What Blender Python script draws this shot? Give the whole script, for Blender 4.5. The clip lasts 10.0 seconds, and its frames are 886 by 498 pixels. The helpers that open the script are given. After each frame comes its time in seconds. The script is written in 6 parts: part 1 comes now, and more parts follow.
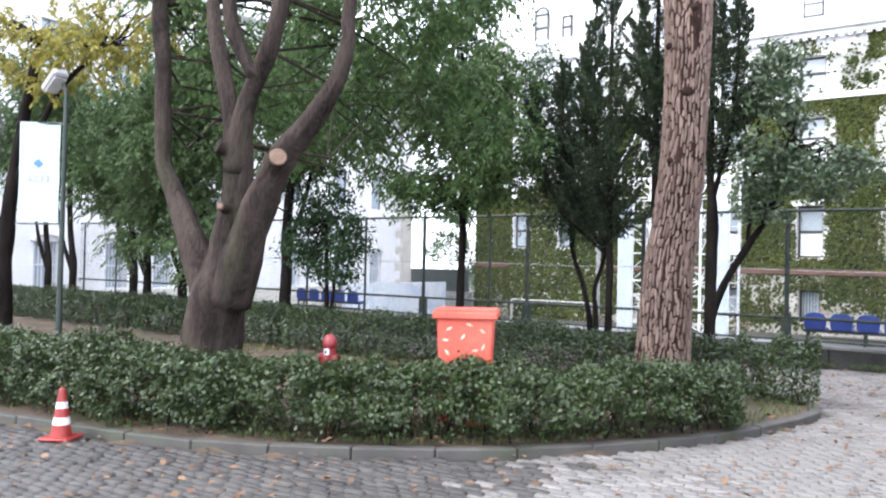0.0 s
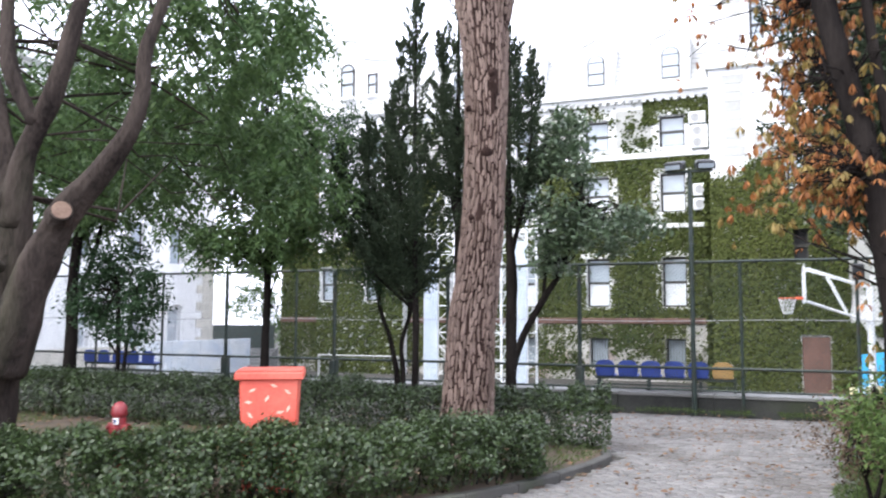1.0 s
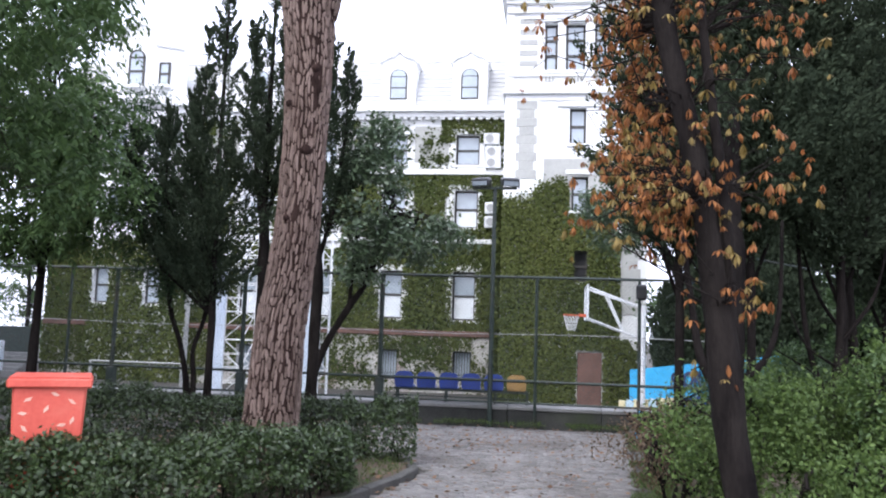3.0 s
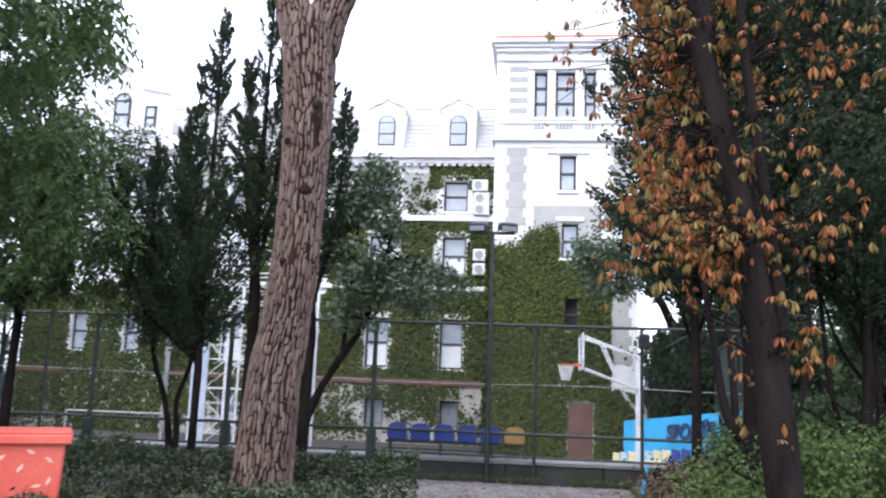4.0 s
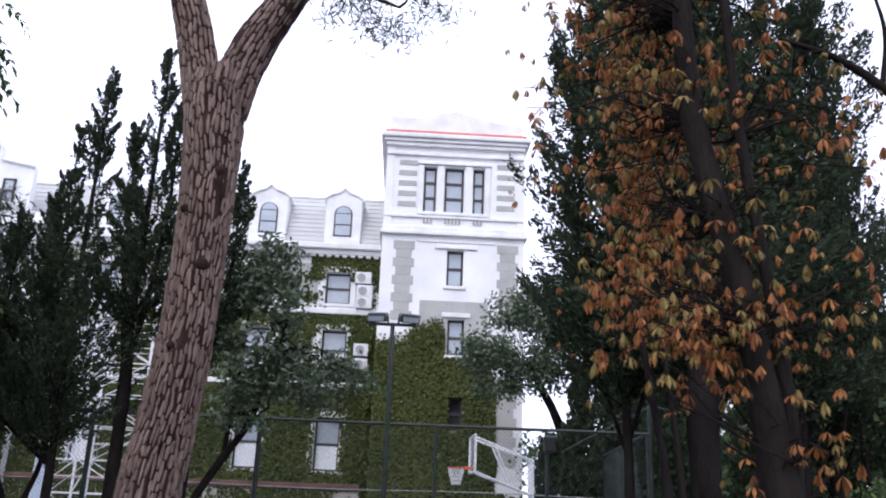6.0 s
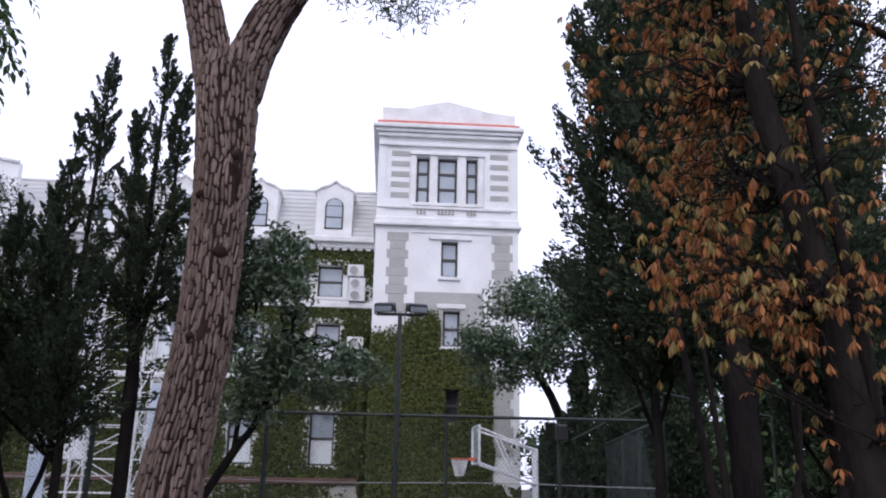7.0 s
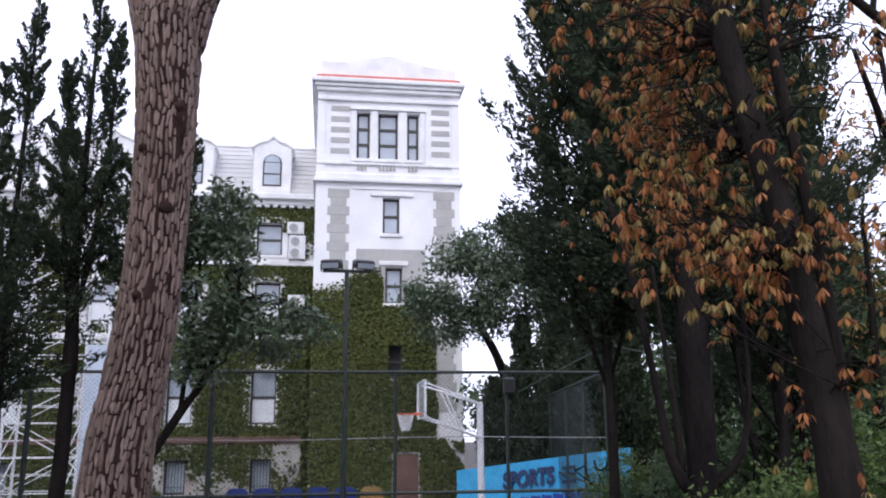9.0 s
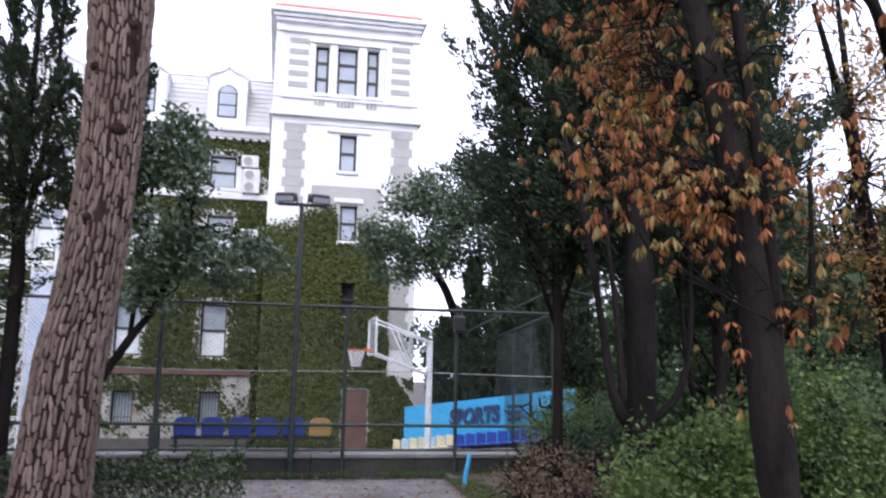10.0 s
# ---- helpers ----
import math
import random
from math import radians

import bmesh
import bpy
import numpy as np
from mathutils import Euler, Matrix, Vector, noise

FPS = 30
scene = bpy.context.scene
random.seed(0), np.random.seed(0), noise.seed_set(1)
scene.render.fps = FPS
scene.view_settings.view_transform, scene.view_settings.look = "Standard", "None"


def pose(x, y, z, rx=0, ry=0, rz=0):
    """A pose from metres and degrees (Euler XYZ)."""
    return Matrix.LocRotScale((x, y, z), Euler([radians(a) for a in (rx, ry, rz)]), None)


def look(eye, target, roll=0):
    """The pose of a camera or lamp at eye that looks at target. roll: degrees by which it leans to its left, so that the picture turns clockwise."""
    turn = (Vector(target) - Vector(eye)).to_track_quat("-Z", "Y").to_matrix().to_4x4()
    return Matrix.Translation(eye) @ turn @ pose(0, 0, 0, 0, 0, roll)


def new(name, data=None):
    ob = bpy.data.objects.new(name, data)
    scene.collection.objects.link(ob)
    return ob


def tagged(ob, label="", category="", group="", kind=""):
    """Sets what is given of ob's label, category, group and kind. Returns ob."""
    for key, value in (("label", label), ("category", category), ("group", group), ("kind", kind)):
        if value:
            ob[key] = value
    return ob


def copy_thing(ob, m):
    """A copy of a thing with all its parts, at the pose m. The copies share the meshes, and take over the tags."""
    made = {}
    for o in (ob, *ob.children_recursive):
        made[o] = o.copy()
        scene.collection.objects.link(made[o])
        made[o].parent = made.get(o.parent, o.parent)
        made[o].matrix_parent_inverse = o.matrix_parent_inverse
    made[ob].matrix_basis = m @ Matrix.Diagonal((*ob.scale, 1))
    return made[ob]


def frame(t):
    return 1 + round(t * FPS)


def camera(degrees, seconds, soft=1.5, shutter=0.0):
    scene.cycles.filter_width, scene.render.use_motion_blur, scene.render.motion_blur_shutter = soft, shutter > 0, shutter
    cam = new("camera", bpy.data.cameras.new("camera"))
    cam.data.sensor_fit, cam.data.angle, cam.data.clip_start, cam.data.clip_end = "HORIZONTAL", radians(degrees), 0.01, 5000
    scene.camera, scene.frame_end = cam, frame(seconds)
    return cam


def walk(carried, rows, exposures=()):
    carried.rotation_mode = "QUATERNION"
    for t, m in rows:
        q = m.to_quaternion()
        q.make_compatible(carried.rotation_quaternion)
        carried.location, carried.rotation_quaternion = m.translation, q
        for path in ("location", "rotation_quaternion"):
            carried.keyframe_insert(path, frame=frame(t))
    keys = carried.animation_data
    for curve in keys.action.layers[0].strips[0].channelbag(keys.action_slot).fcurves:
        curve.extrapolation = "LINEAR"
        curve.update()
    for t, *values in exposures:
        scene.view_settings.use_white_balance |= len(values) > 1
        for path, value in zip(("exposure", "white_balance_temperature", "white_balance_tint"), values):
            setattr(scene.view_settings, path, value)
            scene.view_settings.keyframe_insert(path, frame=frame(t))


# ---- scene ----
cam = camera(57.0, 10.0, soft=2.0, shutter=0.3)
PATH = [
    (0, (1.433, 0.173, 1.971), (0.255, 1.789, 2.004), 1.3),
    (0.5, (1.437, 0.193, 1.996), (0.384, 1.889, 2.124), 1.0),
    (1, (1.414, 0.233, 2.012), (0.646, 2.072, 2.181), 0.2),
    (1.5, (1.381, 0.323, 2.004), (0.66, 2.168, 2.279), 0.6),
    (2, (1.224, 0.313, 2.0), (0.63, 2.204, 2.271), 1.5),
    (2.5, (1.039, 0.341, 1.975), (0.721, 2.309, 2.135), 1.6),
    (2.7, (0.987, 0.399, 1.975), (0.722, 2.374, 2.147), 1.8),
    (3.8, (0.614, 0.928, 1.995), (0.338, 2.886, 2.292), 2.1),
    (4, (0.532, 1.033, 1.999), (0.307, 2.995, 2.319), 2.1),
    (4.5, (0.403, 1.288, 1.993), (0.275, 3.245, 2.387), 2.4),
    (5, (0.355, 1.612, 2.021), (0.327, 3.554, 2.496), 2.2),
    (5.5, (0.191, 1.832, 2.051), (0.231, 3.755, 2.599), 2.0),
    (5.7, (0.07, 1.92, 2.063), (0.142, 3.838, 2.625), 2.4),
    (7, (-0.558, 2.36, 2.022), (-0.437, 4.28, 2.569), 1.1),
    (7.5, (-0.686, 2.41, 2.033), (-0.356, 4.32, 2.525), -1.2),
    (8, (-0.701, 2.461, 2.04), (-0.443, 4.384, 2.526), -0.3),
    (8.5, (-0.728, 2.479, 2.031), (-0.464, 4.405, 2.499), -0.5),
    (9, (-0.733, 2.493, 2.02), (-0.457, 4.423, 2.466), -0.5),
    (9.5, (-0.742, 2.484, 1.99), (-0.458, 4.421, 2.398), 0.3),
    (10, (-0.747, 2.459, 1.932), (-0.357, 4.396, 2.24), 1.1),
]
EXPOSURES = [(0, 1.62, 6550, 3), (1.0, 1.4, 6550, 4), (2.5, 1.0, 6350, 6), (4.0, 0.9, 6250, 8), (5.5, 0.52, 6200, 10), (7.0, -0.1, 6250, 12), (7.6, -0.1, 6250, 12), (8.5, 0.12, 6250, 12), (9.0, 0.2, 6250, 12), (10.0, 0.6, 6250, 12)]
walk(cam, [(t, look(eye, target, roll)) for t, eye, target, roll in PATH], EXPOSURES)

# ---- light ----
world = bpy.data.worlds.new("overcast_sky")
scene.world = world
world.use_nodes = True
wn = world.node_tree.nodes
wl = world.node_tree.links
sky = wn.new("ShaderNodeTexSky")
sky.sky_type, sky.sun_disc = "NISHITA", False
sky.sun_elevation, sky.sun_rotation = radians(42), radians(200)
sky.dust_density, sky.air_density = 6.0, 1.0
veil = wn.new("ShaderNodeMix")
veil.data_type = "RGBA"
veil.inputs[0].default_value = 0.85
veil.inputs[7].default_value = (11.3, 11.5, 14.2, 1)
wl.new(sky.outputs[0], veil.inputs[6])
wl.new(veil.outputs[2], wn["Background"].inputs[0])
wn["Background"].inputs[1].default_value = 0.13

sun_data = bpy.data.lights.new("sun", "SUN")
sun_data.energy, sun_data.angle, sun_data.color = 0.9, radians(25), (1.0, 0.99, 0.97)
sun = new("sun", sun_data)
sun.matrix_world = look((-8, -20, 24), (0, 0, 0))


# ---- materials ----
def rgb(c):
    return (*c, 1.0)


def surface(name, dark, light, scale=3.0, rough=0.8, bump=0.3, fine=40.0, coords="Object", stretch=(1, 1, 1), metal=0.0,
            island=0.0, through_light=0.0, spec=0.5, stain=None, stain_scale=0.6, stain_amount=0.5, bump_dist=0.02):
    """A grained surface: two scales of noise between two colours, a bump, and stains of a third colour."""
    mat = bpy.data.materials.new(name)
    mat.use_nodes = True
    nt = mat.node_tree
    n, l = nt.nodes, nt.links
    b = n["Principled BSDF"]
    tc = n.new("ShaderNodeTexCoord")
    mp = n.new("ShaderNodeMapping")
    mp.inputs["Scale"].default_value = stretch
    l.new(tc.outputs[coords], mp.inputs[0])
    a = n.new("ShaderNodeTexNoise")
    a.inputs["Scale"].default_value, a.inputs["Detail"].default_value = scale, 5
    f = n.new("ShaderNodeTexNoise")
    f.inputs["Scale"].default_value, f.inputs["Detail"].default_value = fine, 3
    l.new(mp.outputs[0], a.inputs[0])
    l.new(mp.outputs[0], f.inputs[0])
    add = n.new("ShaderNodeMath")
    add.operation = "ADD"
    sc = n.new("ShaderNodeMath")
    sc.operation, sc.inputs[1].default_value = "MULTIPLY", 0.5
    l.new(f.outputs[0], sc.inputs[0])
    l.new(a.outputs[0], add.inputs[0])
    l.new(sc.outputs[0], add.inputs[1])
    last = add.outputs[0]
    lo, hi = 0.5, 1.0
    if island:
        g = n.new("ShaderNodeNewGeometry")
        oi = n.new("ShaderNodeObjectInfo")
        m = n.new("ShaderNodeMath")
        m.operation, m.inputs[1].default_value = "MULTIPLY_ADD", island
        l.new(g.outputs["Random Per Island"], m.inputs[0])
        l.new(last, m.inputs[2])
        m2 = n.new("ShaderNodeMath")
        m2.operation, m2.inputs[1].default_value = "MULTIPLY_ADD", island * 0.4
        l.new(oi.outputs["Random"], m2.inputs[0])
        l.new(m.outputs[0], m2.inputs[2])
        last = m2.outputs[0]
        hi += island * 1.2
    ramp = n.new("ShaderNodeMapRange")
    ramp.inputs[1].default_value, ramp.inputs[2].default_value = lo, hi
    l.new(last, ramp.inputs[0])
    mix = n.new("ShaderNodeMix")
    mix.data_type = "RGBA"
    mix.inputs[6].default_value, mix.inputs[7].default_value = rgb(dark), rgb(light)
    l.new(ramp.outputs[0], mix.inputs[0])
    col = mix.outputs[2]
    if stain:
        s = n.new("ShaderNodeTexNoise")
        s.inputs["Scale"].default_value, s.inputs["Detail"].default_value = stain_scale, 6
        l.new(mp.outputs[0], s.inputs[0])
        r2 = n.new("ShaderNodeMapRange")
        r2.inputs[1].default_value, r2.inputs[2].default_value, r2.inputs[4].default_value = 0.52, 0.72, stain_amount
        l.new(s.outputs[0], r2.inputs[0])
        mx = n.new("ShaderNodeMix")
        mx.data_type = "RGBA"
        mx.inputs[7].default_value = rgb(stain)
        l.new(r2.outputs[0], mx.inputs[0])
        l.new(col, mx.inputs[6])
        col = mx.outputs[2]
    l.new(col, b.inputs["Base Color"])
    b.inputs["Roughness"].default_value = rough
    b.inputs["Metallic"].default_value = metal
    b.inputs["Specular IOR Level"].default_value = spec
    if bump:
        bp = n.new("ShaderNodeBump")
        bp.inputs["Strength"].default_value, bp.inputs["Distance"].default_value = bump, bump_dist
        l.new(add.outputs[0], bp.inputs["Height"])
        l.new(bp.outputs[0], b.inputs["Normal"])
    if through_light:
        tr = n.new("ShaderNodeBsdfTranslucent")
        l.new(col, tr.inputs[0])
        ms = n.new("ShaderNodeMixShader")
        ms.inputs[0].default_value = through_light
        l.new(b.outputs[0], ms.inputs[1])
        l.new(tr.outputs[0], ms.inputs[2])
        l.new(ms.outputs[0], n["Material Output"].inputs[0])
    return mat


def glassy(name, tint, rough=0.06):
    mat = surface(name, tint, [c * 1.3 for c in tint], scale=0.7, fine=3, rough=rough, bump=0.02, spec=0.9)
    return mat


SOIL = surface("soil", (0.05, 0.034, 0.025), (0.115, 0.082, 0.058), scale=2, fine=30, rough=1, bump=0.8, stain=(0.05, 0.07, 0.025), stain_scale=0.9, stain_amount=0.7)
PAVER = surface("paving_stone", (0.095, 0.088, 0.082), (0.265, 0.252, 0.242), scale=1.3, fine=60, rough=0.75, bump=0.4, island=0.55, stain=(0.085, 0.07, 0.058), stain_scale=0.5, stain_amount=0.75, bump_dist=0.006)
SETT_DARK = surface("dark_worn_sett", (0.026, 0.024, 0.023), (0.082, 0.076, 0.071), scale=1.6, fine=50, rough=0.7, bump=0.7, island=0.5, stain=(0.04, 0.038, 0.038), stain_scale=0.7, stain_amount=0.6, bump_dist=0.012)
JOINT = surface("paving_joint_sand", (0.035, 0.032, 0.028), (0.085, 0.077, 0.067), scale=3, fine=80, rough=1, bump=0.4)
KERB = surface("kerb_stone", (0.036, 0.035, 0.032), (0.095, 0.09, 0.083), scale=3, fine=50, rough=0.9, bump=0.5, island=0.3, stain=(0.06, 0.08, 0.04), stain_scale=1.4)
WALL_WHITE = surface("white_limewashed_stone", (0.66, 0.66, 0.66), (0.82, 0.82, 0.82), scale=0.7, fine=12, rough=0.9, bump=0.15, stain=(0.5, 0.49, 0.47), stain_scale=0.35, stain_amount=0.45)
TRIM = surface("white_stone_trim", (0.64, 0.64, 0.63), (0.8, 0.8, 0.8), scale=1.2, fine=15, rough=0.85, bump=0.2, stain=(0.42, 0.41, 0.39), stain_scale=0.8, stain_amount=0.4)
STONE_GREY = surface("grey_ashlar", (0.30, 0.30, 0.285), (0.45, 0.445, 0.42), scale=1.0, fine=14, rough=0.95, bump=0.3, island=0.2)
STONE_BASE = surface("weathered_base_stone", (0.30, 0.29, 0.27), (0.52, 0.50, 0.47), scale=0.8, fine=12, rough=0.95, bump=0.3, stain=(0.28, 0.12, 0.10), stain_scale=0.5, stain_amount=0.5)
ROOF = surface("grey_mansard_boards", (0.36, 0.36, 0.36), (0.56, 0.56, 0.55), scale=0.8, fine=18, rough=0.8, bump=0.2, island=0.3)
ROOF_RED = surface("red_roof_edge", (0.45, 0.12, 0.09), (0.6, 0.2, 0.15), scale=2, fine=20, rough=0.8)
FRAME_DARK = surface("dark_window_frame", (0.02, 0.018, 0.016), (0.05, 0.045, 0.04), scale=4, rough=0.5, bump=0.1)
PANE = glassy("window_glass", (0.30, 0.34, 0.38))
# Pale smooth surface for the lower panes of some sash windows.
PALE_PANE = surface("pale_pane", (0.55, 0.58, 0.6), (0.75, 0.78, 0.8), scale=0.8, fine=9, rough=0.25, bump=0.05, spec=0.8)
# Near-black colour: an unlit interior painted onto a pane or lens.
UNLIT_BLACK = surface("painted_unlit_black", (0.012, 0.012, 0.014), (0.03, 0.03, 0.032), scale=1, rough=0.9, bump=0)
IRON = surface("dark_green_painted_steel", (0.010, 0.020, 0.016), (0.03, 0.045, 0.038), scale=5, fine=50, rough=0.5, bump=0.1, stain=(0.08, 0.04, 0.02), stain_scale=3, stain_amount=0.3)
WIRE = surface("fence_wire", (0.03, 0.045, 0.04), (0.07, 0.085, 0.08), scale=3, rough=0.6, bump=0, metal=0.2)
WHITE_STEEL = surface("white_painted_steel", (0.62, 0.63, 0.65), (0.78, 0.79, 0.8), scale=3, fine=30, rough=0.5, bump=0.1, stain=(0.4, 0.33, 0.27), stain_scale=2, stain_amount=0.4)
CONCRETE = surface("pale_concrete", (0.14, 0.14, 0.135), (0.26, 0.256, 0.25), scale=1.5, fine=25, rough=0.95, bump=0.3, stain=(0.2, 0.2, 0.19), stain_scale=0.9)
WALL_DARK = surface("dark_mossy_retaining_wall", (0.018, 0.02, 0.02), (0.06, 0.06, 0.055), scale=1.4, fine=20, rough=0.95, bump=0.5, stain=(0.04, 0.055, 0.02), stain_scale=1.0)
RED_BOX = surface("faded_red_paint", (0.55, 0.075, 0.05), (0.68, 0.13, 0.09), scale=2, fine=25, rough=0.55, bump=0.15, stain=(0.55, 0.18, 0.13), stain_scale=2.0)
LEAF_PRINT = surface("pale_painted_leaf", (0.62, 0.34, 0.26), (0.74, 0.5, 0.4), scale=4, rough=0.6, bump=0)
CONE_RED = surface("red_plastic", (0.2, 0.017, 0.017), (0.31, 0.034, 0.026), scale=3, rough=0.45, bump=0.05)
CONE_WHITE = surface("white_reflective_band", (0.5, 0.5, 0.5), (0.72, 0.72, 0.72), scale=6, rough=0.4, bump=0.05, stain=(0.25, 0.2, 0.19), stain_scale=9)
HYD_RED = surface("dark_red_enamel", (0.12, 0.012, 0.016), (0.24, 0.026, 0.03), scale=4, rough=0.4, bump=0.1)
SEAT_BLUE = surface("blue_plastic", (0.012, 0.035, 0.24), (0.025, 0.07, 0.36), scale=2, rough=0.4, bump=0.05, island=0.2)
SEAT_TAN = surface("tan_plastic", (0.42, 0.24, 0.07), (0.55, 0.34, 0.12), scale=2, rough=0.45, bump=0.05)
SEAT_PALE = surface("pale_yellow_plastic", (0.6, 0.52, 0.3), (0.75, 0.68, 0.45), scale=2, rough=0.45, bump=0.05)
BANNER_BLUE = surface("bright_blue_cloth", (0.03, 0.33, 0.62), (0.07, 0.45, 0.75), scale=1.0, fine=8, rough=0.7, bump=0.3)
PRINT_DARK = surface("dark_navy_print", (0.015, 0.03, 0.09), (0.03, 0.05, 0.13), scale=3, rough=0.7, bump=0)
BANNER_WHITE = surface("white_banner_cloth", (0.33, 0.45, 0.52), (0.45, 0.56, 0.62), scale=0.8, fine=5, rough=0.8, bump=0.2)
PRINT_BLUE = surface("blue_print", (0.05, 0.12, 0.5), (0.08, 0.2, 0.6), scale=3, rough=0.7, bump=0)
LAMP_GREY = surface("grey_lamp_housing", (0.25, 0.25, 0.25), (0.4, 0.4, 0.4), scale=3, rough=0.5, bump=0.05)
LAMP_BLACK = surface("black_lamp_housing", (0.012, 0.012, 0.014), (0.035, 0.035, 0.04), scale=3, rough=0.45, bump=0.05)
HOOP_RED = surface("orange_red_rim", (0.55, 0.08, 0.03), (0.7, 0.14, 0.06), scale=3, rough=0.5, bump=0)
NET_WHITE = surface("white_net_cord", (0.65, 0.65, 0.65), (0.8, 0.8, 0.8), scale=5, rough=0.9, bump=0)
BRICK_DOOR = surface("rust_brown_door", (0.09, 0.05, 0.04), (0.17, 0.09, 0.07), scale=1.5, fine=10, rough=0.8)

BARK_PINE = surface("pine_bark_plate", (0.065, 0.044, 0.035), (0.30, 0.222, 0.19), scale=24, fine=90, stretch=(1, 1, 0.3), rough=0.95, bump=1.0, bump_dist=0.03, island=0.5, stain=(0.085, 0.055, 0.045), stain_scale=2.2, stain_amount=0.55, spec=0.1)
BARK_CRACK = surface("dark_pine_bark_crack", (0.016, 0.010, 0.009), (0.055, 0.034, 0.029), scale=9, fine=60, stretch=(1, 1, 0.3), rough=1, bump=1.0, bump_dist=0.03, spec=0.06)
BARK_GREY = surface("smooth_grey_brown_bark", (0.013, 0.010, 0.009), (0.068, 0.053, 0.045), scale=4, fine=34, stretch=(1, 1, 0.3), rough=0.95, bump=1.0, bump_dist=0.05, stain=(0.06, 0.065, 0.035), stain_scale=1.2, spec=0.12)
BARK_DARK = surface("dark_bark", (0.006, 0.005, 0.005), (0.024, 0.020, 0.018), scale=5, fine=35, stretch=(1, 1, 0.3), rough=1, bump=0.9, bump_dist=0.04, spec=0.06)
CUT_WOOD = surface("fresh_cut_wood", (0.12, 0.07, 0.05), (0.22, 0.15, 0.11), scale=6, fine=40, rough=0.9, bump=0.3)


def foliage(name, dark, light, rough=0.5, thru=0.25, island=1.1, scale=0.9, spec=0.2):
    return surface(name, dark, light, scale=scale, fine=6, rough=rough, bump=0, island=island, through_light=thru, spec=spec)


LEAF_HEDGE = foliage("glossy_hedge_leaves", (0.007, 0.015, 0.006), (0.052, 0.08, 0.026), rough=0.34, thru=0.15, spec=0.42)
LEAF_GREEN = foliage("green_tree_leaves", (0.023, 0.05, 0.02), (0.112, 0.175, 0.062), thru=0.4)
LEAF_DARK = foliage("dark_evergreen_leaves", (0.012, 0.03, 0.013), (0.055, 0.095, 0.045), thru=0.12, spec=0.12)
LEAF_MID = foliage("mid_green_leaves", (0.026, 0.052, 0.022), (0.125, 0.185, 0.08), thru=0.34)
LEAF_CYPRESS = foliage("cypress_sprays", (0.02, 0.03, 0.02), (0.064, 0.082, 0.05), rough=0.85, thru=0.2, island=0.5, spec=0.03)
LEAF_SILVER = foliage("grey_green_glossy_leaves", (0.026, 0.05, 0.025), (0.115, 0.16, 0.088), rough=0.34, thru=0.15, spec=0.45)
LEAF_IVY = foliage("ivy_leaves", (0.028, 0.045, 0.016), (0.105, 0.116, 0.036), rough=0.7, thru=0.1, scale=0.35, island=0.3, spec=0.08)
LEAF_ORANGE = foliage("autumn_chestnut_leaves", (0.085, 0.03, 0.014), (0.47, 0.195, 0.062), thru=0.34, island=1.3)
LEAF_OLIVE = foliage("olive_chestnut_leaves", (0.075, 0.055, 0.018), (0.34, 0.24, 0.075), thru=0.3, island=1.1)
LEAF_YELLOW = foliage("yellowing_leaves", (0.1, 0.1, 0.022), (0.34, 0.3, 0.07), thru=0.35)
LEAF_SHRUB = foliage("bright_shrub_leaves", (0.02, 0.046, 0.014), (0.15, 0.215, 0.062), rough=0.42, thru=0.25)
LEAF_PINE = foliage("pine_needles", (0.015, 0.035, 0.018), (0.06, 0.10, 0.05), rough=0.6, thru=0.1)
LITTER = foliage("fallen_leaves", (0.06, 0.032, 0.022), (0.24, 0.145, 0.085), rough=0.8, thru=0.0, island=1.2)
LEAF_RUST = foliage("rusty_yellow_leaves", (0.10, 0.06, 0.02), (0.40, 0.24, 0.08), thru=0.35, island=1.2)
DRY = foliage("dry_brown_leaves", (0.05, 0.034, 0.024), (0.19, 0.135, 0.09), rough=0.85, thru=0.1, island=1.2)
GRASS = foliage("grass_blades", (0.024, 0.045, 0.012), (0.10, 0.14, 0.04), thru=0.2)


# ---- mesh tools ----
rng = np.random.default_rng(7)
ORIGIN = {}


